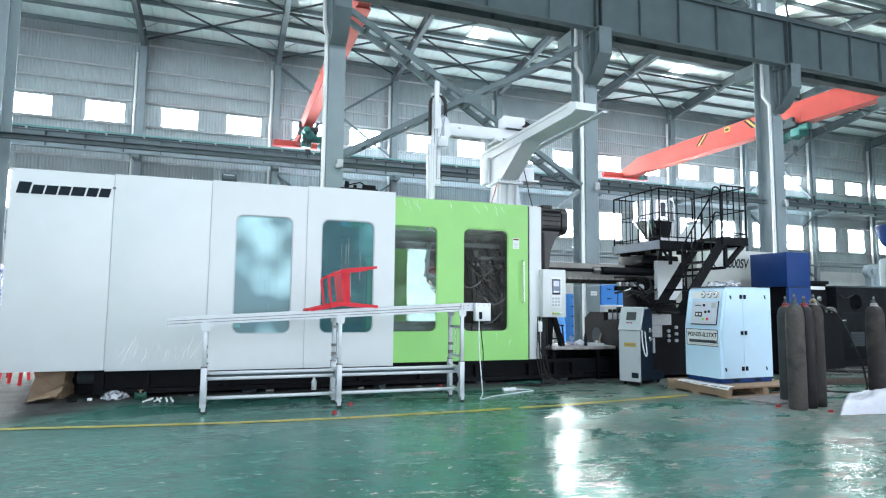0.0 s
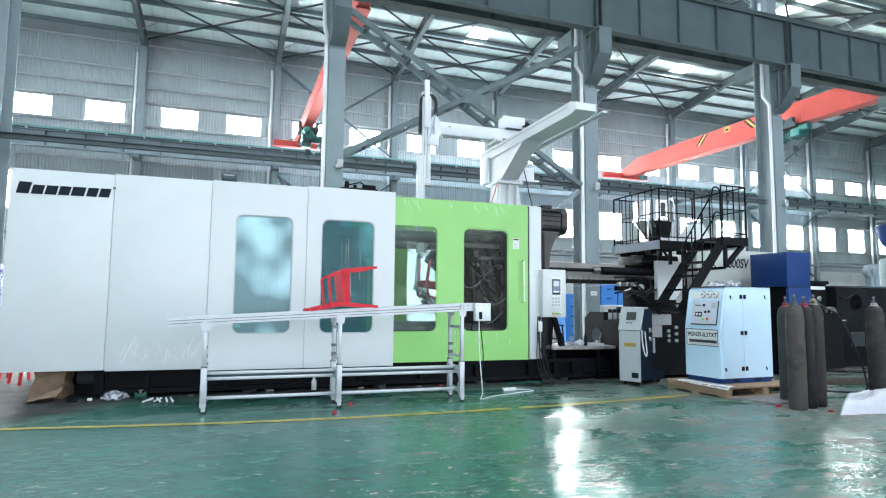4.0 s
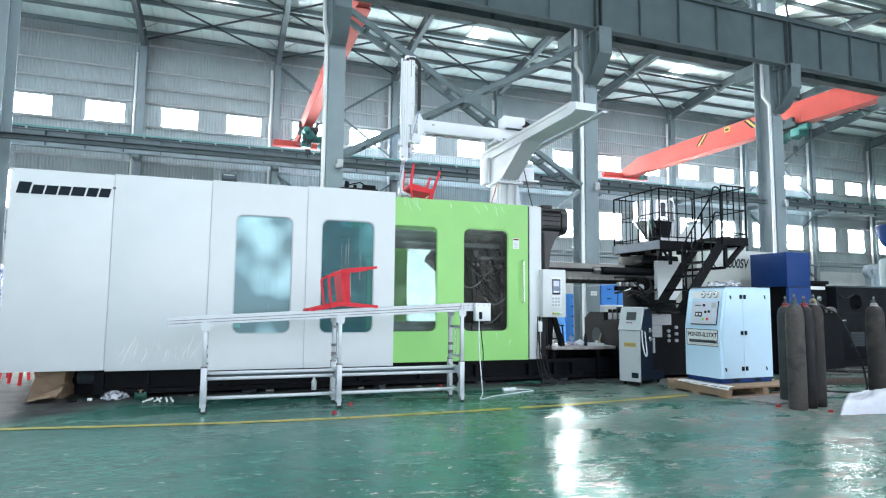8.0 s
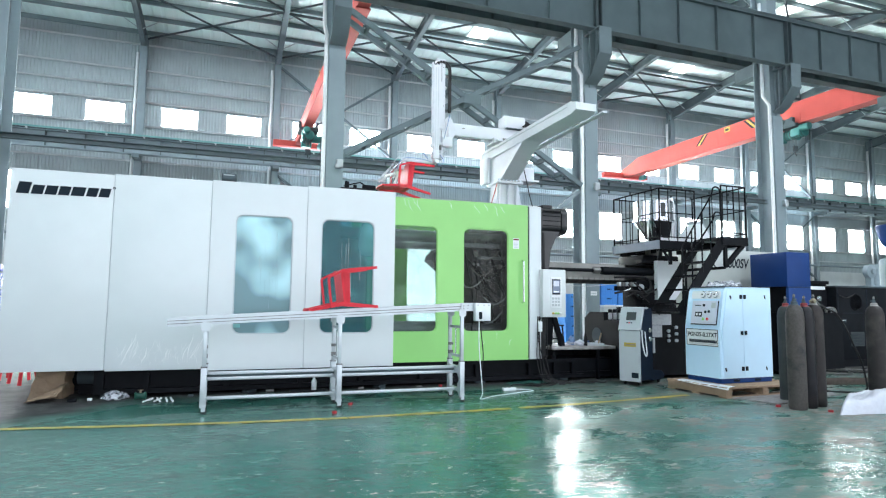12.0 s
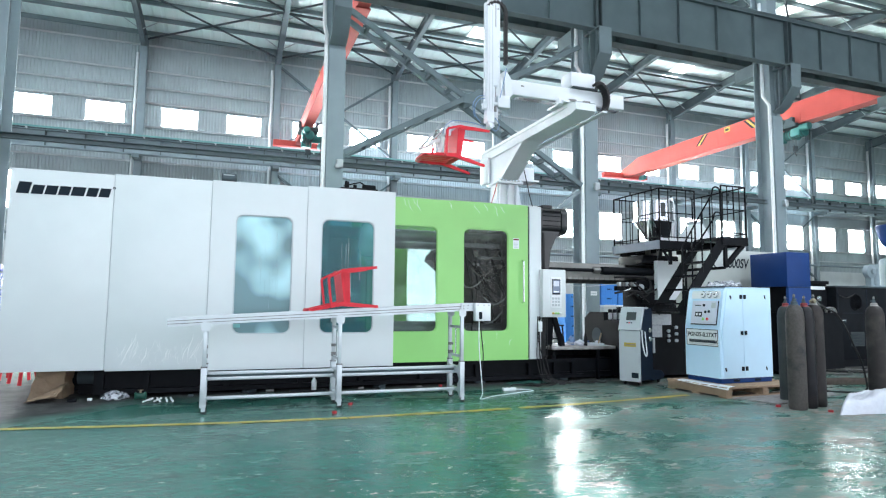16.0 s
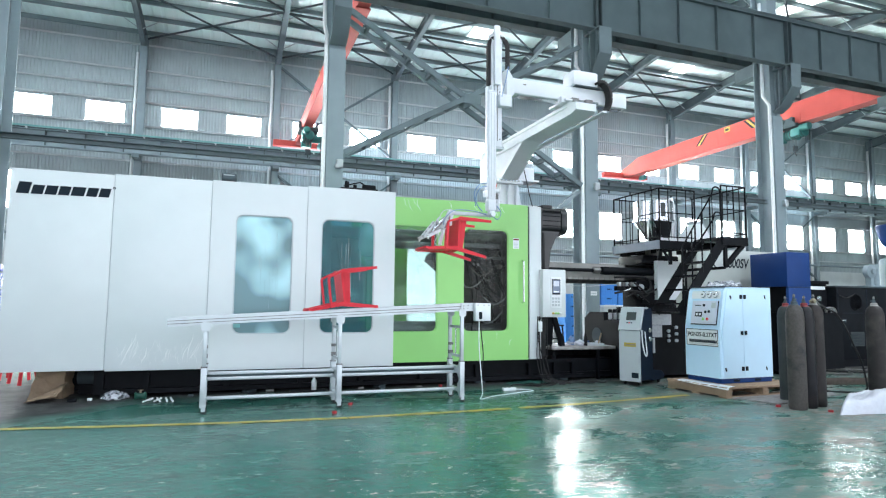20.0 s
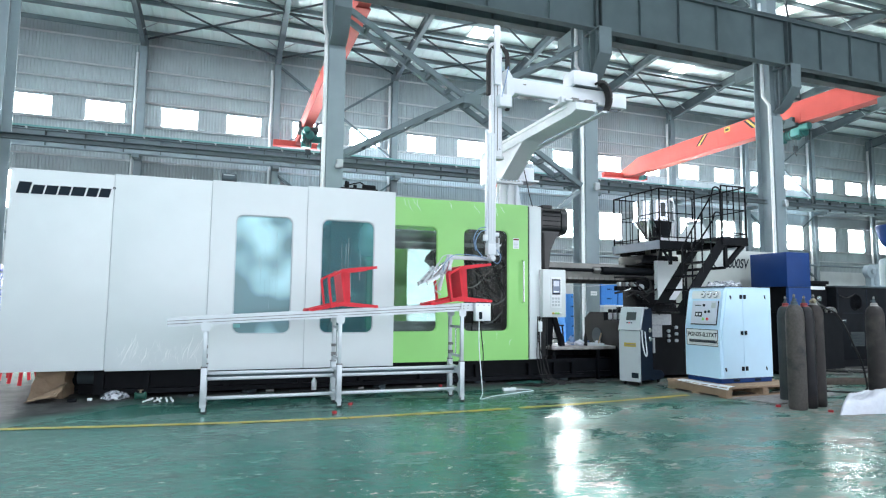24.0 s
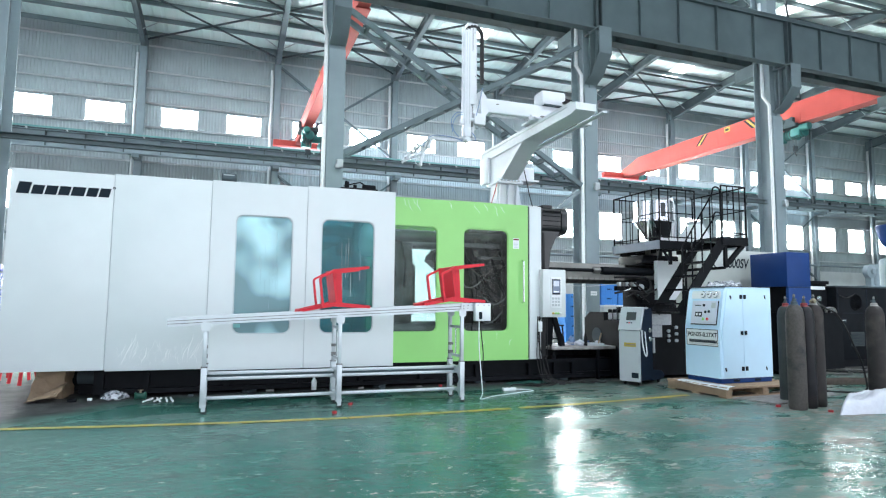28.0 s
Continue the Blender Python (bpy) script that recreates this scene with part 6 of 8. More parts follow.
    # carriage body below the hopper
    cb = part("carriage", Geo().box(5.98, 6.75, 7.75, 8.1, 1.02, 1.48, 0.02).box(6.05, 6.6, 7.70, 7.76, 1.10, 1.30, 0.01).box(5.90, 6.9, 7.68, 8.15, 0.985, 1.05), M_BLACK, iu, "black injection carriage")
    for x in (6.02, 6.58):
        part("lifting_eye", Geo().lathe([(0.03, -0.02), (0.045, -0.015), (0.045, 0.015), (0.03, 0.02)], (x, 7.68, 1.36), 14, 'y'), M_GREYBOX, cb)
    part("hose_loop", Geo().cable([(5.55, 7.70, 1.50), (6.0, 7.68, 1.52), (6.16, 7.66, 1.46), (6.17, 7.66, 1.34), (6.05, 7.67, 1.28), (5.80, 7.68, 1.30), (5.55, 7.70, 1.26)], 0.016, 8).cable([(5.75, 7.69, 1.20), (5.95, 7.67, 1.28), (6.05, 7.66, 1.20), (6.16, 7.67, 1.12)], 0.010, 6), M_RUBBER, cb)
    part("hose_end", Geo().tube([(5.92, 7.66, 1.24), (6.02, 7.65, 1.17)], 0.016, 8).tube([(5.70, 7.68, 1.29), (5.82, 7.67, 1.33)], 0.013, 8), M_CHROME, cb)
    part("valve_row", Geo().box(5.62, 6.0, 7.74, 7.82, 1.30, 1.37, 0.006), M_BLACK, cb)
    for k in range(5):
        part("valve_coil", Geo().box(5.64 + 0.07 * k, 5.685 + 0.07 * k, 7.72, 7.78, 1.37, 1.43, 0.004), M_IRON if k % 2 else M_GREYBOX, cb)
    part("upper_block", Geo().box(6.2, 6.9, 7.85, 8.5, 1.72, 1.88, 0.02).box(6.05, 6.75, 7.70, 7.86, 1.74, 1.79), M_BLACK, cb)
    rnd = random.Random(9)
    for k in range(8):
        x = 5.55 + rnd.random() * 0.7
        pts = [(x + 0.5 * j / 6 + 0.04 * math.sin(j * 1.3 + k), 7.65 + 0.02 * k, 1.42 - 0.03 * k * 0.5 - 0.16 * math.sin(math.pi * j / 6)) for j in range(7)]
        part("hose", Geo().cable(pts, rnd.choice((0.010, 0.014, 0.018)), 7), M_RUBBER, cb)
    part("white_cover", Geo().prism([(6.285, 1.17), (6.62, 1.17), (6.80, 1.40), (6.80, 1.775), (6.285, 1.775)], 'y', 7.62, 7.70), M_WHITE, iu, "white panel beside the stair")
    rc = part("rear_cover", Geo().box(7.42, 9.85, 8.0, 9.2, 0.99, 2.04, 0.02), M_OFFWHITE, iu, "long off-white injection cover with model number")
    lettering("model_number", "1600SV", 0.225, M_INK, rc, pose(7.985, 7.997, 1.74, 90, 0, 0) @ Matrix.Diagonal((0.78, 1, 1, 1)), shear=0.2, bold=0.004)
    lettering("model_letter", "K", 0.225, M_INK, rc, pose(7.70, 7.997, 1.735, 90, 0, 0) @ Matrix.Diagonal((0.78, 1, 1, 1)), shear=0.2, bold=0.004)
    return iu


def build_platform():
    pf = thing("maintenance_platform", "black steel maintenance platform with railings and steep stair", "platform")
    X0p, X1p, Y0p, Y1p, Z = 6.10, 6.92, 7.33, 8.5, 2.06
    part("deck", Geo().box(X0p, X1p, Y0p, Y1p, Z - 0.012, Z).box(X0p, X1p, Y0p, Y0p + 0.02, Z - 0.13, Z - 0.012).box(X0p, X0p + 0.02, Y0p + 0.02, Y1p, Z - 0.13, Z - 0.012).box(X0p, X1p, Y1p - 0.02, Y1p, Z - 0.13, Z - 0.012), M_BLACK, pf)
    # Separate side sheet so the side light can be put into its colour.
    part("fascia", Geo().box(X0p - 0.006, X0p - 0.001, Y0p, Y1p, Z - 0.13, Z + 0.004), M_SLATE, pf, "slate side fascia with the side light in its colour")
    for y in (Y0p + 0.06, Y1p - 0.10):
        part("strut", Geo().beam((X0p + 0.10, y, Z - 0.13), (X0p + 0.24, y, Z - 0.31), 0.03, 0.03).box(X0p + 0.22, X0p + 0.26, y - 0.02, y + 0.02, Z - 0.36, Z - 0.13), M_BLACK, pf)
    part("toe_board", Geo().box(X0p + 0.05, 6.74, Y0p + 0.045, Y0p + 0.055, Z, Z + 0.045), M_PIPE, pf, "white toe board")
    for x in (6.30, 6.55, 6.80):
        part("joist", Geo().box(x - 0.02, x + 0.02, Y0p + 0.02, Y1p - 0.02, Z - 0.10, Z - 0.012), M_BLACK, pf)
    ld = part("landing", Geo().box(6.76, 7.25, 6.78, 7.325, Z + 0.02, Z + 0.032).box(X1p, 7.25, 7.325, 7.9, Z + 0.02, Z + 0.032).box(6.76, 7.25, 6.78, 6.80, Z - 0.09, Z + 0.02).box(7.23, 7.25, 6.80, 7.9, Z - 0.09, Z + 0.02), M_BLACK, pf)
    part("deck_plate", Geo().box(6.94, 7.22, 7.31, 7.322, Z - 0.005, Z + 0.018), M_GREYBOX, ld)
    for k, (p, q) in enumerate((((6.18, 7.40, Z - 0.13), (6.40, 7.72, 1.80)), ((6.18, 8.4, Z - 0.13), (6.40, 8.3, 1.80)), ((7.19, 6.83, Z - 0.08), (6.85, 6.83, 1.66)), ((7.19, 7.8, Z - 0.08), (6.85, 7.8, 1.66)))):
        part("bracket", Geo().beam(p, q, 0.05, 0.06), M_BLACK, pf)
    part("hanger", Geo().box(6.83, 6.88, 6.81, 6.85, 1.64, Z + 0.02).box(6.83, 6.88, 6.85, 7.78, 1.62, 1.66), M_BLACK, pf)
    part("support_post", Geo().box(6.94, 7.0, 7.78, 7.84, 0.985, Z), M_BLACK, pf)
    for x, y in ((6.35, 7.78), (6.85, 7.78), (6.35, 8.42), (6.85, 8.42)):
        part("support_post", Geo().box(x - 0.03, x + 0.03, y - 0.03, y + 0.03, 1.90, Z - 0.012), M_BLACK, pf)

    def rail(a, b, n, z0, z1, mid=True):
        """Railing between two corners with n upright bars."""
        a, b = Vector(a), Vector(b)
        for z, r in ((z1, 0.012), ((z0 + z1) / 2 + 0.03, 0.0085), (z0 + 0.06, 0.0085)):
            part("rail_bar", Geo().tube([(a.x, a.y, z), (b.x, b.y, z)], r, 8), M_BLACK, pf)
        for k in range(n + 1):
            p = a.lerp(b, k / n)
            part("baluster", Geo().tube([(p.x, p.y, z0), (p.x, p.y, z1)], 0.013 if k in (0, n) else 0.0075, 6), M_BLACK, pf)
    rail((X0p + 0.02, Y0p + 0.02, 0), (X0p + 0.02, Y1p - 0.02, 0), 7, Z, 2.86)
    rail((X0p + 0.02, Y0p + 0.02, 0), (6.79, Y0p + 0.02, 0), 4, Z, 2.86)
    rail((X0p + 0.02, Y1p - 0.02, 0), (7.25, Y1p - 0.02, 0), 7, Z, 2.86)
    rail((7.235, 6.80, 0), (7.235, 7.88, 0), 5, Z + 0.03, 2.85)
    rail((6.775, 6.80, 0), (7.235, 6.80, 0), 4, Z + 0.03, 2.85)
    # stair along -x
    top, foot = Vector((6.79, 0, Z + 0.02)), Vector((5.98, 0, 0.985))
    for y in (6.80, 7.30):
        part("stringer", Geo().beam((top.x, y, top.z - 0.04), (foot.x, y, foot.z), 0.012, 0.15), M_BLACK, pf)
    y = 6.80
    for low, high, z_end in (((6.047, 1.907), (6.60, 2.70), Z + 0.03), ((6.12, 1.72), (6.615, 2.33), Z + 0.22)):
        pts = [(low[0], y, low[1] - (0.83 if low[1] > 1.8 else 0.0)), (low[0], y, low[1])] if low[1] > 1.8 else [(low[0] - 0.07, y, low[1] - 0.09)]
        pts += [(high[0], y, high[1])]
        for k in range(9):
            a = radians(140 - 140 * k / 8)
            pts.append((high[0] + 0.085 + 0.075 * math.cos(a), y, high[1] + 0.045 + 0.075 * math.sin(a)))
        pts.append((high[0] + 0.16, y, z_end))
        part("handrail", Geo().tube(pts, 0.012, 8), M_BLACK, pf)
    for x, z0, z1 in ((6.217, 1.32, 2.15), (6.40, 1.56, 2.42), (6.56, 1.77, 2.64)):
        part("rail_post", Geo().tube([(x, y, z0), (x, y, z1)], 0.011, 6), M_BLACK, pf)
    tread = part("tread", Geo().box(-0.09, 0.09, 6.806, 7.294, -0.012, 0.012), M_BLACK, pf)
    for k in range(5):
        p = foot.lerp(top, (k + 0.6) / 5.4)
        o = tread if k == 0 else again(tread, "tread", pf, pose(0, 0, 0))
        o.matrix_basis = pose(p.x, 0, p.z)
    part("stair_foot", Geo().box(5.93, 6.14, 6.78, 7.338, 0.955, 0.985), M_BLACK, pf)
    # hopper dryer and feed cone on the platform
    hp = thing("hopper", "polished steel hopper with black cone on the platform", "hopper")
    part("drum", Geo().lathe([(0.30, 2.44), (0.31, 2.45), (0.31, 2.76), (0.29, 2.78), (0.10, 2.80)], (6.55, 8.02, 0), 28), M_CHROME, hp)
    for k in range(8):
        a = 2 * math.pi * k / 8 + 0.2
        part("strap", Geo().box(-0.015, 0.015, -0.318, -0.308, 2.43, 2.79).moved(pose(6.55, 8.02, 0, 0, 0, math.degrees(a))), M_GREYBOX, hp)
    part("band", Geo().lathe([(0.325, 2.425), (0.33, 2.43), (0.33, 2.46), (0.325, 2.465)], (6.55, 8.02, 0), 28), M_CHROME, hp)
    part("cone", Geo().lathe([(0.07, 2.06), (0.08, 2.10), (0.30, 2.42), (0.30, 2.43)], (6.55, 8.02, 0), 24), M_CHROME, hp)
    part("cone_guard", Geo().prism([(6.27, 2.41), (6.62, 2.41), (6.56, 2.08), (6.50, 2.08)], 'y', 7.66, 7.68), M_BLACK, hp, "black guard plate before the cone")
    part("sight_glass", Geo().box(6.46, 6.54, 7.705, 7.712, 2.50, 2.72, 0.003), M_DISPLAY, hp)
    part("throat", Geo().box(6.45, 6.65, 7.92, 8.12, 1.88, 2.07, 0.01), M_IRON, hp)
    part("stay", Geo().beam((6.80, 7.85, 2.07), (6.82, 7.80, 2.44), 0.02, 0.02).beam((6.30, 7.85, 2.07), (6.28, 7.80, 2.44), 0.02, 0.02), M_ALU, hp)
    part("material_pipe", Geo().tube([(6.86, 7.9, 2.07), (6.86, 7.9, 2.72), (6.86, 7.95, 2.85)], 0.03, 10), M_PIPE, hp)
    bx = thing("feeder_box", "white material feeder with a sloping lid on the platform", "feeder")
    part("feeder_body", Geo().prism([(6.92, 2.073), (7.38, 2.073), (7.38, 2.20), (7.22, 2.40), (7.08, 2.40), (6.92, 2.20)], 'y', 7.64, 7.86), M_WHITE, bx)
    part("feeder_collar", Geo().box(7.06, 7.24, 7.67, 7.83, 2.40, 2.45, 0.006), M_GREYBOX, bx)


def build_operator_panel():
    op = thing("operator_panel", "grey machine control panel with a lit screen and keypad", "control panel", m=pose(-0.085, 0, 0))
    part("case", Geo().box(4.205, 4.575, 7.36, 7.50, 0.900, 1.565, 0.012), M_PANEL, op)
    fc = part("fascia", Geo().box(4.325, 4.50, 7.352, 7.36, 1.03, 1.46, 0.003), M_PIPE, op)
    part("screen_frame", Geo().box(4.350, 4.478, 7.348, 7.352, 1.215, 1.43, 0.004), M_INK, fc)
    sc = part("screen", Geo().box(4.360, 4.468, 7.346, 7.348, 1.235, 1.415), M_SCREEN, fc, "lit blue-white display")
    part("screen_page", Geo().box(4.370, 4.458, 7.345, 7.346, 1.33, 1.405), M_LILAC, sc, "pale display page")
    part("screen_bar", Geo().box(4.370, 4.458, 7.345, 7.346, 1.245, 1.265), M_LILAC, sc, "pale display bar")
    for k in range(9):
        part("key", Geo().box(4.345 + 0.045 * (k % 3), 4.378 + 0.045 * (k % 3), 7.348, 7.352, 1.055 + 0.045 * (k // 3), 1.085 + 0.045 * (k // 3)), M_GREYBOX, fc)
    for k, m in enumerate((M_YELLOW, M_GREEN, M_GREEN, M_PIPE)):
        part("push_button", Geo().lathe([(0.014, -0.02), (0.016, -0.015), (0.016, 0.0)], (4.365 + 0.04 * k, 7.36, 0.955), 12, 'y'), m, op)
    part("bracket", Geo().box(4.10, 4.24, 7.52, 7.60, 0.55, 1.5).box(4.24, 4.5, 7.50, 7.54, 1.0, 1.5), M_BLACK, op)
    part("stand", Geo().box(4.28, 4.50, 7.60, 7.80, 0.50, 0.90, 0.01).beam((4.48, 7.6, 1.0), (4.66, 7.62, 0.49), 0.05, 0.07), M_BLACK, op, "black stand")
    for k in range(6):
        dx, dy = 0.022 * k, 0.012 * (k % 3)
        part("hanging_cable", Geo().cable([(4.17 + dx, 7.44, 0.91), (4.14 + dx + 0.02 * math.sin(2.1 * k), 7.40 + dy, 0.62), (4.17 + dx - 0.03 * math.cos(1.7 * k), 7.41 + dy, 0.32), (4.20 + 1.6 * dx, 7.38 + dy, 0.06), (4.30 + 2.4 * dx, 7.34 - 2 * dy, 0.010)], 0.006 + 0.002 * (k % 2), 6), M_RUBBER, op)
    part("terminal_box", Geo().box(4.16, 4.22, 7.40, 7.46, 0.70, 0.84, 0.005), M_PIPE, op)
    part("junction_box", Geo().box(4.30, 4.46, 7.62, 7.75, 1.60, 1.86, 0.01).box(4.33, 4.43, 7.64, 7.74, 1.50, 1.60), M_PANEL, op, "pale junction box behind the panel")
    tb = thing("work_table", "low steel work table cluttered with parts beside the machine", "table")
    part("tabletop", Geo().box(4.36, 5.86, 7.52, 8.25, 0.435, 0.478, 0.004), M_TABLE, tb)
    # Added black sheet that darkens the view below the table, for the machine base.
    part("back_panel", Geo().box(4.40, 5.82, 8.22, 8.24, 0.02, 0.435), M_BLACK, tb)
    for x in (4.42, 5.15, 5.78):
        for y in (7.58, 8.18):
            part("leg", Geo().box(x - 0.02, x + 0.02, y - 0.02, y + 0.02, 0.0, 0.435), M_BLACK, tb)
    part("shelf", Geo().box(4.55, 5.80, 7.60, 8.2, 0.10, 0.115), M_BLACK, tb)
    rnd = random.Random(21)
    sd = thing("low_stand", "small black steel stand on the work table", "stand")
    part("stand_top", Geo().box(4.40, 4.60, 7.60, 7.78, 0.765, 0.785, 0.004), M_BLACK, sd)
    for dx, dy in ((0.02, 0.02), (0.18, 0.02), (0.02, 0.16), (0.18, 0.16)):
        part("stand_leg", Geo().beam((4.40 + dx, 7.60 + dy, 0.765), (4.40 + dx + (dx - 0.1) * 0.35, 7.60 + dy, 0.478), 0.018, 0.018, up=(0, 1, 0)), M_BLACK, sd)
    part("stand_brace", Geo().box(4.40, 4.60, 7.61, 7.63, 0.58, 0.60), M_BLACK, sd)
    for k in range(7):
        x, y = 4.66 + 0.15 * k + rnd.random() * 0.05, 7.66 + rnd.random() * 0.35
        kind = k % 4
        if kind == 0:
            o = thing("metal_offcut", "small bare metal offcut on the work table", "metal part", "table clutter")
            part("piece", Geo().box(x, x + 0.10, y, y + 0.06, 0.478, 0.50, 0.003), M_CHROME, o)
        elif kind == 1:
            o = thing("rag", "crumpled pale rag on the work table", "rag", "table clutter")
            g = Geo()
            bmq = bmesh.new()
            bmesh.ops.create_icosphere(bmq, subdivisions=2, radius=0.06)
            for v in bmq.verts:
                v.co = (v.co.x * (1 + 0.3 * rnd.random()) + x, v.co.y * (1 + 0.3 * rnd.random()) + y, 0.512 + v.co.z * 0.55 * (0.75 + 0.25 * rnd.random()))
            g.add([v.co for v in bmq.verts], [[q.index for q in fq.verts] for fq in bmq.faces])
            bmq.free()
            part("cloth", g, M_SACK, o)
        elif kind == 2:
            o = thing("spray_can", "small dark spray can on the work table", "can", "table clutter")
            part("can_body", Geo().lathe([(0.026, 0), (0.028, 0.005), (0.028, 0.13), (0.015, 0.145), (0.015, 0.165)], (x, y, 0.478), 14), M_BLACK, o)
            part("cap", Geo().lathe([(0.016, 0.15), (0.016, 0.18)], (x, y, 0.478), 12), M_BLACK, o)
        else:
            o = thing("glove_box", "blue cardboard box on the work table", "box", "table clutter")
            part("carton", Geo().box(x, x + 0.14, y, y + 0.09, 0.478, 0.53, 0.003), M_BLUE, o)


def build_temperature_controller():
    """Local: front at x = 0 facing -x, width along y."""
    tc = thing("mould_temperature_controller", "grey and navy mould temperature controller on castors", "temperature unit", m=pose(5.18, 6.885, 0, 0, 0, 24))
    w = 0.155
    part("shell", Geo().prism([(0.03, 0.07), (0.03, 0.74), (0.10, 1.00), (0.15, 1.04), (0.33, 1.04), (0.36, 0.98), (0.36, 0.07)], 'y', -w, w), M_NAVY, tc, "navy side shell")
    part("tail", Geo().prism([(0.36, 0.05), (0.36, 0.20), (0.62, 0.17), (0.70, 0.12), (0.70, 0.05)], 'y', -w + 0.01, w - 0.01), M_NAVY, tc)
    fp = part("front_panel", Geo().prism([(0.0, 0.05), (0.0, 0.72), (0.03, 0.735), (0.03, 0.05)], 'y', -w + 0.005, w - 0.005), M_GREYBOX, tc, "light grey front panel")
    hd = part("control_head", Geo().prism([(-0.005, 0.745), (0.085, 1.035), (0.12, 1.055), (0.24, 1.05), (0.25, 1.03), (0.14, 1.03), (0.04, 0.75)], 'y', -w - 0.003, w + 0.003), M_GREYBOX, tc, "light grey sloping control head")
    m = Matrix.Translation((0.045, 0, 0.90)) @ pose(0, 0, 0, 0, 17.2, 0)
    part("display", Geo().box(-0.014, -0.006, -0.085, 0.055, -0.03, 0.085, 0.003).moved(m), M_DISPLAY, hd)
    for k, mm in enumerate((M_INK, M_REDMARK, M_INK)):
        part("button", Geo().box(-0.014, -0.006, -0.04 + 0.03 * k, -0.02 + 0.03 * k, -0.075, -0.06).moved(m), mm, hd)
    part("trim_strip", Geo().box(-0.008, 0.03, -w - 0.004, w + 0.004, 0.730, 0.745), M_CHROME, tc)
    yl = part("caution_label", Geo().box(-0.003, 0.0, -0.10, 0.075, 0.515, 0.57), M_YELLOW, fp, "yellow label")
    part("text_bar", Geo().box(-0.004, -0.003, -0.085, 0.05, 0.535, 0.55), M_BRASS, yl)
    part("grille", Geo().box(-0.003, 0.0, -0.13, -0.03, 0.10, 0.17), M_INK, fp)
    hose = [(0.05, -w - 0.01, 0.745), (0.02, -w - 0.03, 0.60), (0.03, -w - 0.05, 0.45), (0.06, -w - 0.06, 0.40), (0.10, -w - 0.05, 0.43), (0.12, -w - 0.03, 0.55), (0.13, -w - 0.01, 0.72)]
    part("cable_loop", Geo().cable(hose, 0.008, 8), M_PIPE, tc, "white looped cable")
    for z in (0.62, 0.74):
        part("hose_port", Geo().lathe([(0.03, -0.03), (0.034, -0.025), (0.034, 0)], (0.25, -w, z), 14, 'y'), M_CHROME, tc)
    for x in (0.07, 0.6):
        for y in (-0.11, 0.11):
            part("castor", Geo().lathe([(0.022, -0.012), (0.028, -0.008), (0.028, 0.008), (0.022, 0.012)], (x, y, 0.028), 12, 'y').box(x - 0.02, x + 0.02, y - 0.018, y + 0.018, 0.03, 0.06), M_RUBBER, tc)


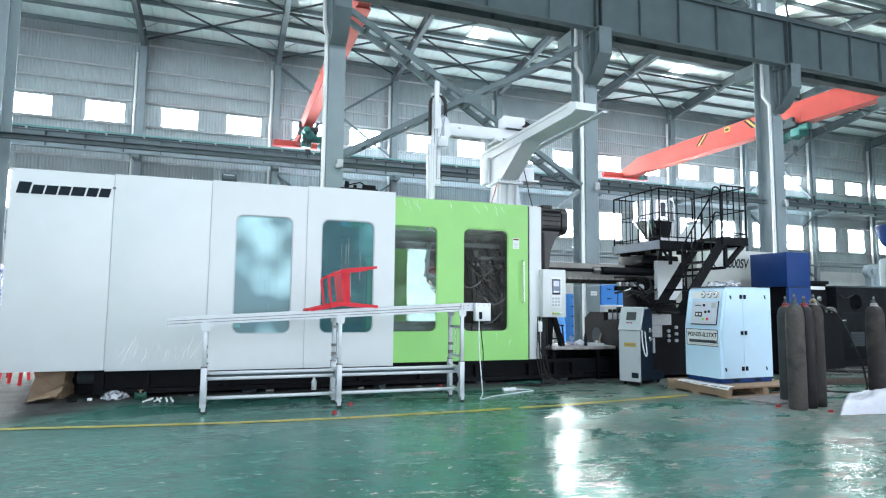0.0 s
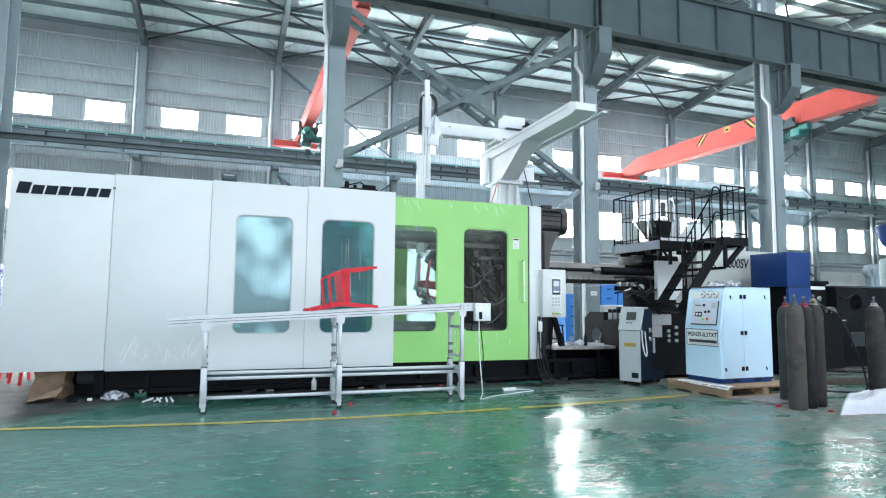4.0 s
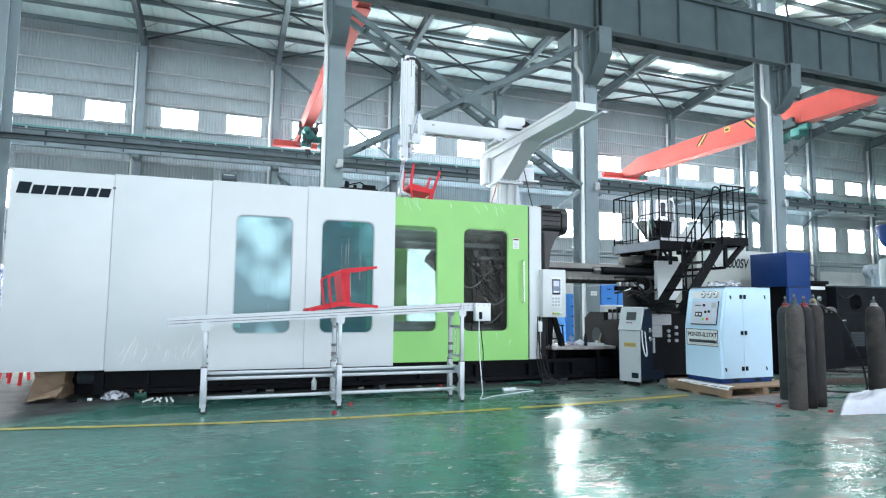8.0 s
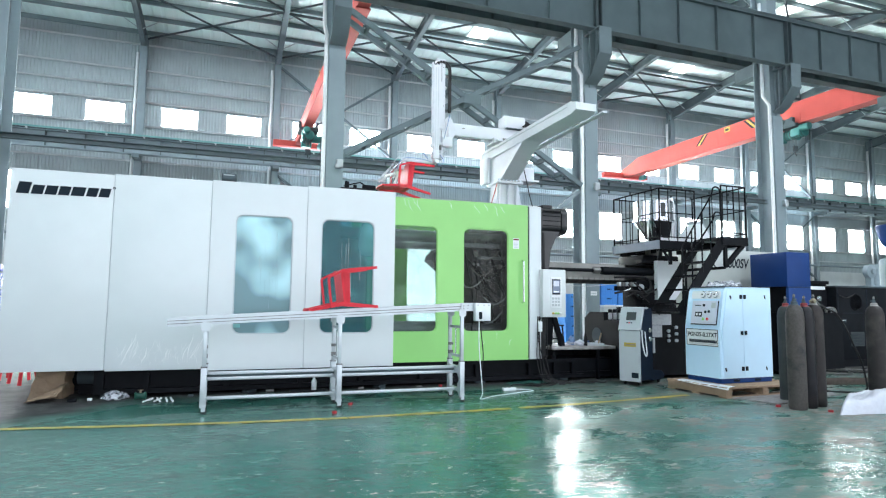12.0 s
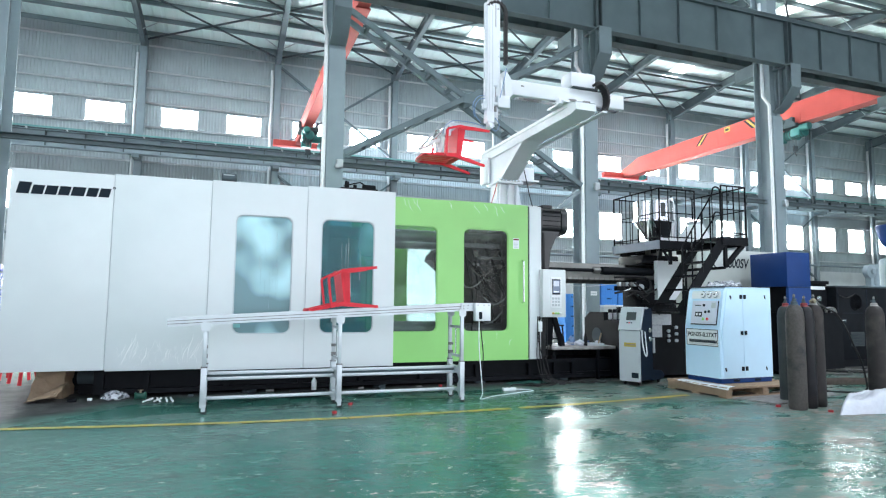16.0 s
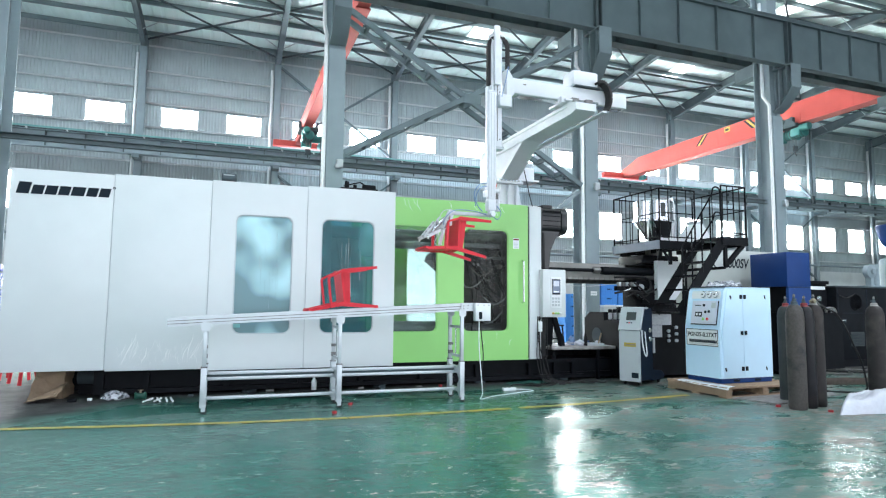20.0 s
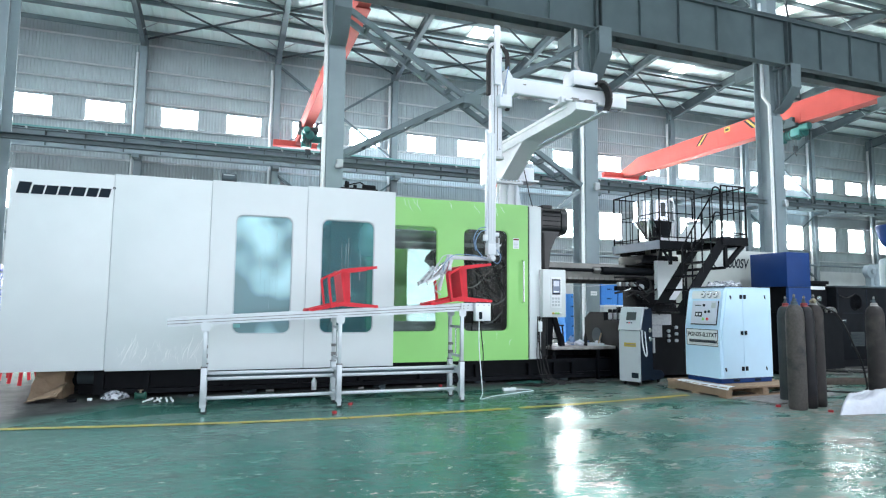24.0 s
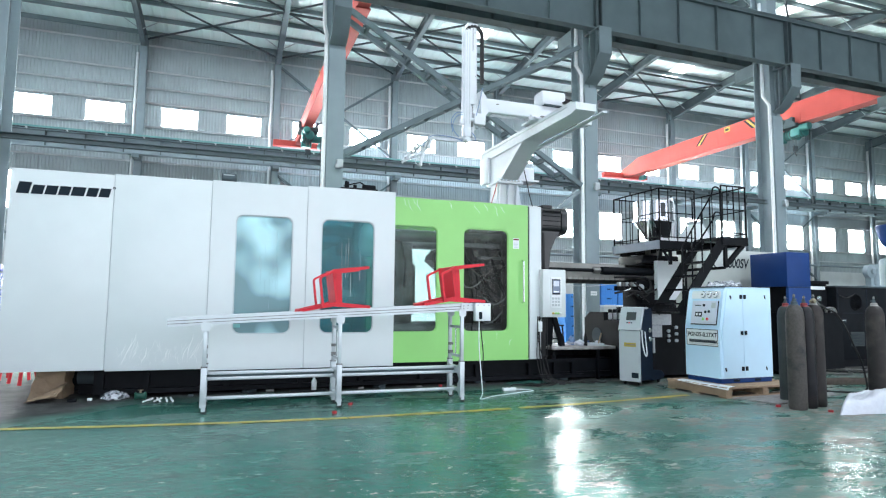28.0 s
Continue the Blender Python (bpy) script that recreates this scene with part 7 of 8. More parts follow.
def build_nitrogen_unit():
    """Local: near-left corner at the origin, x along the door side, y deep; control face at x = 0."""
    W, D, H0, H1 = 0.89, 0.56, 0.13, 1.318
    S = Matrix.Diagonal((1, D / 0.69, 1, 1))
    nu = thing("nitrogen_generator", "pale blue nitrogen generator cabinet with gauges on a pallet", "gas generator", m=pose(5.71, 5.82, 0, 0, 0, 2.6))
    prof = [(0.0, 0.19), (0.0, 0.80), (0.085, 1.27), (0.115, H1 - 0.012), (0.14, H1), (W, H1), (W, 0.19)]
    body = part("cabinet", Geo().prism(prof, 'y', 0.0, D), M_ICE, nu)
    part("plinth", Geo().box(0.02, W - 0.01, 0.012, D - 0.012, 0.132, 0.19), M_BLUE, nu, "blue plinth")
    # door side
    for k, (outline, x) in enumerate((([(0.035, 0.215), (0.388, 0.215), (0.388, 1.288), (0.150, 1.288), (0.128, 1.25), (0.045, 0.80)], 0.360), ([(0.392, 0.215), (W - 0.03, 0.215), (W - 0.03, 1.288), (0.392, 1.288)], 0.425))):
        d = part("door", Geo().prism(outline, 'y', -0.010, 0.0), M_ICE, nu)
        for z in (0.305, 0.745, 1.195):
            part("latch", Geo().box(x - 0.021, x + 0.021, -0.018, -0.010, z - 0.026, z + 0.026, 0.003), M_INK, d)
        for xs, z in (((0.075, 0.298), (0.183, 1.185)) if k == 0 else ((0.765, 0.298), (0.775, 1.195))):
            part("hinge_lock", Geo().prism([(xs - 0.013, z + 0.024), (xs + 0.004, z + 0.024), (xs + 0.014, z - 0.012), (xs + 0.008, z - 0.024), (xs - 0.004, z - 0.016)], 'y', -0.017, -0.010), M_NAVY, d)
    part("lid_edge", Geo().box(0.10, W + 0.004, -0.012, D + 0.004, H1, H1 + 0.008), M_NAVY, nu, "navy lid edge")
    for x in (0.22, 0.58):
        part("plinth_slot", Geo().box(x, x + 0.10, 0.008, 0.012, 0.145, 0.175), M_INK, nu)
    # control face, lower part upright, upper part leaning back
    lean = math.degrees(math.atan2(0.085, 0.47))
    up = Matrix.Translation((0.0, 0, 0.80)) @ pose(0, 0, 0, 0, lean, 0)
    ip = part("instrument_panel", Geo().box(-0.022, 0.0, 0.07, 0.56, 0.05, 0.345, 0.004).moved(S @ up), M_LILAC, nu, "raised pale instrument panel with dark edge")
    part("panel_edge", Geo().box(-0.010, 0.0, 0.06, 0.57, 0.038, 0.05).box(-0.010, 0.0, 0.056, 0.066, 0.05, 0.345).moved(S @ up), M_NAVY, ip)
    part("readout", Geo().box(-0.026, -0.022, 0.34, 0.48, 0.14, 0.20).moved(S @ up), M_INK, ip)
    part("digits", Geo().box(-0.028, -0.026, 0.36, 0.40, 0.155, 0.185).box(-0.028, -0.026, 0.42, 0.46, 0.155, 0.185).moved(S @ up), M_PIPE, ip)
    part("maker_mark", Geo().box(-0.026, -0.022, 0.38, 0.50, 0.278, 0.290).moved(S @ up), M_STEEL_D, ip)
    part("rating_plate", Geo().box(-0.026, -0.022, 0.09, 0.17, 0.25, 0.32).moved(S @ up), M_GREYBOX, ip)
    for y, z, mm in ((0.31, 0.285, M_NAVY), (0.27, 0.20, M_INK), (0.20, 0.205, M_INK), (0.30, 0.11, M_GREEN), (0.22, 0.11, M_REDMARK)):
        part("knob", Geo().lathe([(0.017, -0.04), (0.018, -0.035), (0.016, -0.022)], (0, 0, 0), 12, 'x').moved(S @ up @ Matrix.Translation((0, y, z))), mm, ip)
    pn = part("gauge_plate", Geo().prism([(0.05, 0.375), (0.60, 0.375), (0.61, 0.40), (0.61, 0.455), (0.59, 0.475), (0.06, 0.475), (0.04, 0.455), (0.04, 0.395)], 'x', -0.006, 0.0).moved(S @ up), M_PIPE, nu)
    for y in (0.12, 0.24, 0.36):
        gg = part("gauge", Geo().lathe([(0.042, -0.03), (0.046, -0.026), (0.046, -0.006)], (0, 0, 0), 20, 'x').moved(S @ up @ Matrix.Translation((0, y, 0.425))), M_CHROME, pn)
    for y in (0.12, 0.24, 0.36):
        part("dial", Geo().lathe([(0.037, -0.034), (0.037, -0.030)], (0, 0, 0), 20, 'x').moved(S @ up @ Matrix.Translation((0, y, 0.425))), M_PIPE, pn)
        part("needle", Geo().box(-0.037, -0.034, y - 0.006, y + 0.022, 0.418, 0.434).moved(S @ up), M_INK, pn)
    # model plate
    mp = part("model_plate", Geo().box(-0.004, 0.0, 0.03, 0.655, 0.575, 0.785).moved(S), M_PIPE, nu, "white model plate with dark border")
    for a in ((0.03, 0.655, 0.575, 0.583), (0.03, 0.655, 0.777, 0.785), (0.03, 0.038, 0.583, 0.777), (0.647, 0.655, 0.583, 0.777)):
        part("border", Geo().box(-0.006, -0.004, *a).moved(S), M_INK, mp)
    lettering("model_text", "PGN35-0.27XT", 0.074, M_INK, mp, pose(-0.006, 0.508, 0.692, 90, 0, -90), bold=0.0016)
    for k in range(15):
        y = 0.60 - 0.037 * k
        part("text_bar", Geo().box(-0.006, -0.004, y - 0.031, y, 0.615, 0.652).moved(S), M_INK, mp)
    part("text_bar", Geo().box(-0.006, -0.004, 0.06, 0.60, 0.597, 0.604).moved(S), M_GREYBOX, mp)
    # plastic film left on top
    fl = thing("plastic_wrap", "crumpled clear plastic wrap on top of the cabinet", "plastic wrap", m=pose(5.71, 5.82, 0, 0, 0, 2.6))
    rnd = random.Random(3)
    g = Geo()
    n, mrows = 12, 6
    vs = [(0.15 + 0.34 * i / n + rnd.uniform(-0.012, 0.012), 0.08 + 0.34 * j / mrows, H1 + 0.006 + (0.0 if i in (0, n) or j in (0, mrows) else rnd.uniform(0.0, 0.075))) for i in range(n + 1) for j in range(mrows + 1)]
    g.add(vs, [(i * (mrows + 1) + j, (i + 1) * (mrows + 1) + j, (i + 1) * (mrows + 1) + j + 1, i * (mrows + 1) + j + 1) for i in range(n) for j in range(mrows)])
    part("film", g.moved(Matrix.Translation((0.05, 0, 0.006))), M_WRAP, fl, flat=True)
    # pallet
    pl = thing("wooden_pallet", "rough wooden pallet under the generator cabinet", "pallet", m=pose(5.53, 5.56, 0, 0, 0, 2.6))
    L, Wd = 1.30, 0.95
    for k in range(7):
        y = 0.0 + (Wd - 0.11) * k / 6
        part("deck_board", Geo().box(0, L, y, y + 0.11, 0.105, 0.127, 0.003), M_WOOD, pl)
    for x in (0.0, L / 2 - 0.05, L - 0.10):
        part("bearer", Geo().box(x, x + 0.10, 0.01, Wd - 0.01, 0.02, 0.105, 0.003), M_WOOD, pl)
    for y in (0.0, Wd / 2 - 0.06, Wd - 0.12):
        part("bottom_board", Geo().box(0.0, L, y, y + 0.12, 0.0, 0.02, 0.003), M_WOOD, pl)
    ps = thing("paper_sheet", "white sheet of paper hanging off the pallet", "paper", m=pose(5.53, 5.56, 0, 0, 0, 2.6))
    part("sheet", Geo().add([(0.03, -0.02, 0.131), (0.165, 0.03, 0.131), (0.16, 0.84, 0.131), (0.03, 0.80, 0.131), (-0.03, -0.05, 0.105), (-0.02, 0.76, 0.125)], [(0, 1, 2, 3), (4, 0, 3, 5)]), M_PIPE, ps, flat=True)


def gas_bottle(x, y, r, h, material, cap, label, turn=0.0):
    b = thing("gas_cylinder", label, "gas cylinder", "gas cylinders", m=pose(x, y, 0, 0, 0, turn))
    n = 24
    prof = [(r * 0.92, 0.0), (r, 0.02), (r, h - 0.25)]
    for k in range(1, 8):
        a = radians(90 * k / 8)
        prof.append((r * 0.34 + r * 0.66 * math.cos(a), h - 0.25 + 0.135 * math.sin(a)))
    prof += [(r * 0.30, h - 0.11), (r * 0.30, h - 0.09)]
    part("cylinder_body", Geo().lathe(prof, (0, 0, 0), n), material, b)
    part("neck_ring", Geo().lathe([(r * 0.66, h - 0.140), (r * 0.60, h - 0.128), (r * 0.38, h - 0.108), (r * 0.36, h - 0.085), (r * 0.30, h - 0.08)], (0, 0, 0), 18), cap, b)
    v = part("valve", Geo().lathe([(0.022, h - 0.085), (0.022, h - 0.068), (0.014, h - 0.062), (0.014, h - 0.04), (0.009, h - 0.036), (0.006, h - 0.0)], (0, 0, 0), 8).tube([(-0.016, 0, h - 0.058), (0.034, 0, h - 0.058)], 0.008, 8), M_STEEL_D, b)
    part("valve_knob", Geo().lathe([(0.013, h - 0.030), (0.015, h - 0.026), (0.010, h - 0.008), (0.003, h)], (0, 0, 0), 7), M_IRON, v)
    part("shoulder_band", Geo().lathe([(r * 0.985, h - 0.247), (r * 1.006, h - 0.243), (r * 1.006, h - 0.238), (r * 0.985, h - 0.233)], (0, 0, 0), n), material, b)
    return b


def build_bottles():
    gas_bottle(5.722, 4.783, 0.091, 1.215, M_CYL, M_STEEL_D, "worn grey steel gas cylinder with scuffed paint")
    gas_bottle(6.133, 5.243, 0.091, 1.20, M_CYL_G, M_REDWORN, "grey steel gas cylinder with a red neck ring", 40)
    gas_bottle(5.925, 4.832, 0.091, 1.20, M_CYL_D, M_REDWORN, "dark gas cylinder with a red neck ring", 70)
    c = gas_bottle(6.124, 4.880, 0.091, 1.22, M_CYL_B, M_GUARD, "brownish steel gas cylinder with regulator and black hose", 10)
    part("regulator", Geo().lathe([(0.022, -0.02), (0.027, -0.015), (0.027, 0.015), (0.022, 0.02)], (-0.05, -0.03, 1.145), 14, 'y').tube([(-0.10, -0.02, 1.14), (0.05, 0.0, 1.15)], 0.011, 8), M_BRASS, c)
    part("regulator_gauge", Geo().lathe([(0.026, -0.012), (0.028, -0.008), (0.028, 0.01)], (0.07, -0.03, 1.17), 14, 'y').tube([(0.05, 0.0, 1.15), (0.13, 0.0, 1.10)], 0.010, 8), M_CHROME, c)
    gas_bottle(7.365, 5.070, 0.098, 1.215, M_CYL_B, M_GUARD, "dark brown steel gas cylinder standing apart", 150)
    h = thing("gas_hose", "black gas hose running from the regulator to the floor", "hose")
    part("hose_run", Geo().cable([(6.25, 4.90, 1.10), (6.50, 5.08, 1.10), (6.78, 5.22, 1.05), (6.96, 5.25, 1.0), (7.11, 5.25, 0.83), (7.24, 5.25, 0.61), (7.35, 5.25, 0.42), (7.41, 5.25, 0.22), (7.44, 5.28, 0.06), (7.36, 5.5, 0.014), (7.0, 5.95, 0.014), (6.6, 6.3, 0.014)], 0.0105, 8), M_RUBBER, h)
    for x, y in ((5.64, 4.96), (5.90, 4.56), (1.03, 5.95), (1.27, 6.38), (2.66, 7.46)):
        c2 = thing("bottle_cap", "small red plastic cap lying on the floor", "cap", "red caps on the floor")
        part("cap_shell", Geo().lathe([(0.026, 0.0), (0.026, 0.018), (0.020, 0.022)], (x, y, 0), 12), M_CAP, c2)
    # white sack
    s = thing("woven_sack", "crumpled white woven sack lying on the floor", "sack")
    bmq = bmesh.new()
    bmesh.ops.create_grid(bmq, x_segments=44, y_segments=28, size=0.5)
    rnd = random.Random(8)
    for v in bmq.verts:
        u, w = v.co.x * 2, v.co.y * 2
        edge = 1 - max(abs(u), abs(w)) ** 6
        hgt = 0.165 * max(0.0, 1 - abs(u) ** 14) * max(0.0, 1 - abs(w) ** 9) * (1.0 + 0.25 * math.sin(1.4 * u + 0.6))
        fold = 0.050 * noise.noise(Vector((u * 2.1, w * 2.6, 0.4))) + 0.028 * abs(noise.noise(Vector((u * 5.5 + w * 3.0, w * 2.0, 3.0)))) + 0.003 * noise.noise(Vector((u * 11, w * 9, 5.0)))
        v.co = Vector((u * 0.45 + w * 0.30 + 0.02 * noise.noise(Vector((w * 3, u, 1))), w * 0.26 + 0.015 * noise.noise(Vector((u * 4, w, 7))), max(0.004, 0.006 + hgt - fold * edge)))
    g = Geo().add([tuple(v.co) for v in bmq.verts], [[q.index for q in fq.verts] for fq in bmq.faces])
    bmq.free()
    part("sack_cloth", g.moved(pose(6.56, 4.53, 0, 0, 0, -8)), M_SACK, s)


def build_blue_cabinet():
    bc = thing("blue_cabinet", "tall royal blue steel cabinet with a recessed lower part", "cabinet")
    part("upper_case", Geo().box(8.30, 8.80, 7.04, 7.74, 1.40, 1.945, 0.006), M_BLUE, bc)
    part("lower_case", Geo().box(8.32, 8.80, 7.04, 7.09, 0.05, 1.40, 0.006), M_BLUE, bc)
    # Black box: the shade of the recess is put into its colour.
    part("inner_frame", Geo().box(8.40, 8.80, 7.09, 7.70, 0.05, 1.40), M_BLACK, bc)
    part("door_seam", Geo().box(8.34, 8.77, 7.036, 7.04, 0.30, 0.31).box(8.34, 8.77, 7.036, 7.04, 1.38, 1.39), M_NAVY, bc)
    part("plinth", Geo().box(8.36, 8.78, 7.06, 7.72, 0.0, 0.05), M_BLACK, bc)


def build_far_right():
    """Dark machine, pump, tank and blue hopper on the far side of the bottles."""
    dm = thing("dark_machine", "black and dark blue machine housing beyond the gas cylinders", "machine")
    part("frame", Geo().box(9.9, 10.46, 8.05, 9.6, 0.0, 1.50, 0.01).box(9.86, 10.46, 8.0, 9.65, 1.50, 1.56, 0.006), M_BLACK, dm)
    part("light_slot", Geo().box(10.0, 10.4, 8.035, 8.05, 1.40, 1.46), M_PIPE, dm)
    hb = part("housing", Geo().box(10.50, 12.9, 7.9, 9.6, 0.12, 1.45, 0.012), M_SOOT, dm, "dusty black housing")
    part("housing_edge", Geo().box(10.48, 12.92, 7.888, 9.6, 1.45, 1.475), M_STEEL_D, hb)
    for x in (10.53, 11.28, 12.1):
        part("door_line", Geo().box(x, x + 0.010, 7.894, 7.9, 0.16, 1.42), M_INK, hb)
    part("door_line", Geo().box(10.54, 12.88, 7.894, 7.9, 0.97, 0.98), M_INK, hb)
    hn = part("handle_recess", Geo().box(10.585, 10.715, 7.886, 7.9, 0.805, 0.87, 0.004), M_INK, hb)
    part("handle", Geo().box(10.60, 10.70, 7.878, 7.886, 0.835, 0.85, 0.003), M_CHROME, hn)
    fan = part("fan_guard", Geo().lathe([(0.150, -0.012), (0.155, -0.008), (0.155, 0.0), (0.140, 0.0), (0.140, -0.012)], (10.99, 7.9, 1.18), 28, 'y'), M_SOOT, hb)
    for k in range(4):
        part("guard_ring", Geo().tube([(10.99 + (0.03 + 0.03 * k) * math.cos(2 * math.pi * j / 20), 7.89, 1.18 + (0.03 + 0.03 * k) * math.sin(2 * math.pi * j / 20)) for j in range(21)], 0.004, 5), M_SOOT, fan)
    for k in range(6):
        a = math.pi * k / 6
        part("guard_spoke", Geo().tube([(10.99 - 0.145 * math.cos(a), 7.888, 1.18 - 0.145 * math.sin(a)), (10.99 + 0.145 * math.cos(a), 7.888, 1.18 + 0.145 * math.sin(a))], 0.004, 5), M_SOOT, fan)
    vp = part("vent_plate", Geo().box(10.82, 11.17, 7.892, 7.9, 0.37, 0.63), M_DISPLAY, hb)
    for k in range(8):
        part("vent_slot", Geo().box(10.84, 11.15, 7.888, 7.892, 0.39 + 0.028 * k, 0.402 + 0.028 * k), M_INK, vp)
    part("skid", Geo().box(10.5, 12.9, 7.92, 9.5, 0.0, 0.12), M_BLACK, hb)
    part("supply_cable", Geo().cable([(10.52, 7.86, 1.30), (10.66, 7.84, 1.25), (10.80, 7.86, 1.28), (10.90, 7.88, 1.30)], 0.012, 6), M_RUBBER, hb)
    bl = thing("blower", "grey centrifugal blower on top of the dark machine", "blower")
    part("scroll", Geo().lathe([(0.05, -0.03), (0.06, 0.0), (0.13, 0.02), (0.13, 0.12), (0.06, 0.14)], (12.08, 8.3, 1.80), 22, 'y').box(12.08, 12.28, 8.32, 8.42, 1.85, 1.93), M_COL, bl)
    part("pipe", Geo().tube([(12.28, 8.4, 1.48), (12.28, 8.4, 1.95)], 0.075, 14), M_COL, bl)
    part("foot", Geo().box(11.98, 12.38, 8.25, 8.55, 1.48, 1.52).box(12.05, 12.12, 8.32, 8.44, 1.52, 1.70), M_COL, bl)
    tk = thing("grey_tank", "pale grey upright material tank with a blue hopper", "tank")
    part("tank_shell", Geo().lathe([(0.20, 1.14), (0.27, 1.18), (0.27, 2.02), (0.25, 2.06), (0.10, 2.12), (0.10, 2.25)], (12.74, 8.3, 0), 24), M_COL, tk)
    part("blue_hopper", Geo().lathe([(0.10, 2.25), (0.22, 2.40), (0.30, 2.70), (0.30, 2.76)], (12.74, 8.3, 0), 20), M_BLUE, tk, "blue plastic hopper")
    for dx, dy in ((-0.2, -0.2), (0.2, -0.2), (-0.2, 0.2), (0.2, 0.2)):
        part("leg", Geo().box(12.74 + dx - 0.025, 12.74 + dx + 0.025, 8.3 + dy - 0.025, 8.3 + dy + 0.025, 1.475, 1.5).box(12.74 + dx - 0.02, 12.74 + dx + 0.02, 8.3 + dy - 0.02, 8.3 + dy + 0.02, 1.475, 1.5), M_STEEL_D, tk)
    rnd = random.Random(4)
    for k in range(5):
        hz = thing("floor_hose", "dark hose lying in loops on the floor", "hose", "floor hoses")
        x, y = 8.6 + 0.7 * k, 7.15 + 0.12 * (k % 3)
        pts = [(x + 0.16 * j, y + 0.22 * math.sin(0.9 * j + k), 0.016) for j in range(9)]
        part("hose_run", Geo().cable(pts, 0.014, 7), M_RUBBER if k % 2 else M_IRON, hz)
    cl = thing("hose_coil", "coiled beige hose hanging on the dark machine", "hose")
    for k in range(4):
        w = 0.07 + 0.018 * k
        loop = [(10.36 - w, 7.97 - 0.02 * k, 1.00 - 0.02 * k), (10.34 - 0.5 * w, 7.96 - 0.02 * k, 1.06), (10.38 + 0.3 * w, 7.96 - 0.02 * k, 1.07), (10.38 + w, 7.97 - 0.02 * k, 0.98), (10.38 + 0.9 * w, 7.97 - 0.02 * k, 0.80), (10.36 + 0.2 * w, 7.97 - 0.02 * k, 0.60 - 0.05 * k), (10.28 - 0.01 * k, 7.97 - 0.02 * k, 0.40), (10.25, 7.97 - 0.02 * k, 0.28)]
        part("loop", Geo().cable(loop, 0.011, 6), M_GUARD if k % 2 else M_GREYBOX, cl)
    part("hook", Geo().box(10.33, 10.39, 7.90, 8.05, 1.04, 1.06), M_IRON, cl)
    bd = thing("timber_beam", "dark timber lying on the floor", "timber")
    part("beam", Geo().box(-0.5, 0.5, -0.05, 0.05, 0, 0.09, 0.006).moved(pose(8.3, 6.1, 0, 0, 0, -14)), M_TIMBER, bd)
    pb = thing("floor_board", "grey plywood board on the floor beside the pallet", "board")
    part("board", Geo().box(0, 1.5, 0, 0.55, 0.0, 0.014).moved(pose(5.75, 5.05, 0, 0, 0, 14)), M_TABLE, pb)


def build_back_of_hall():
    """Blue crates and pale cabinets seen between the machine and its injection unit."""
    crate = thing("plastic_crate", "stacked blue plastic crate at the back of the hall", "crate", "blue crates")
    g = Geo().box(0, 0.56, 0, 0.38, 0, 0.012).box(0, 0.56, 0, 0.015, 0.012, 0.27).box(0, 0.56, 0.365, 0.38, 0.012, 0.27).box(0, 0.015, 0.015, 0.365, 0.012, 0.27).box(0.545, 0.56, 0.015, 0.365, 0.012, 0.27)
    plastic = mat("blue_crate_plastic", (0.06, 0.32, 0.82), 0.45, grain=0.1)
    part("tub", g, plastic, crate)
    for k in range(6):
        part("side_rib", Geo().box(0.05 + 0.088 * k, 0.062 + 0.088 * k, -0.010, 0.0, 0.02, 0.24), plastic, crate)
    part("grip_slot", Geo().box(0.20, 0.36, -0.004, -0.001, 0.17, 0.21), M_BLUE, crate)
    part("rim", Geo().box(-0.015, 0.575, -0.015, 0.0, 0.24, 0.28).box(-0.015, 0.0, 0, 0.38, 0.24, 0.28).box(0.56, 0.575, 0, 0.38, 0.24, 0.28), plastic, crate)
    rnd = random.Random(2)
    first = True
    for x, low, count in ((9.24, 0.0, 5), (9.86, 0.0, 6), (10.48, 1.085, 3), (11.07, 1.085, 2), (11.68, 0.0, 5), (12.3, 0.0, 4)):
        for k in range(count):
            m = pose(x + rnd.uniform(-0.02, 0.02), 15.2, low + 0.28 * k)
            if first:
                crate.matrix_basis = m
                first = False
            else:
                copy_thing(crate, m)
    cb = thing("packing_bench", "pale packing bench carrying blue crates behind the machine", "bench")
    part("bench_top", Geo().box(10.42, 11.66, 15.0, 15.75, 1.02, 1.085, 0.006), M_PIPE, cb)
    part("front_panel", Geo().box(10.46, 11.62, 15.06, 15.08, 0.55, 1.02), M_PANEL, cb)
    for x in (10.47, 11.56):
        for y in (15.08, 15.66):
            part("leg", Geo().box(x, x + 0.05, y, y + 0.05, 0.0, 1.02), M_GREYBOX, cb)
    nb = tagged(part("column_notice", Geo().box(LINES[4] - 0.02, LINES[4] + 0.15, 11.992, 11.998, 1.30, 1.40), M_PIPE), "small white notice on a steel column", "notice")
    part("text_bar", Geo().box(LINES[4] + 0.0, LINES[4] + 0.13, 11.989, 11.992, 1.34, 1.36), M_GREYBOX, nb)


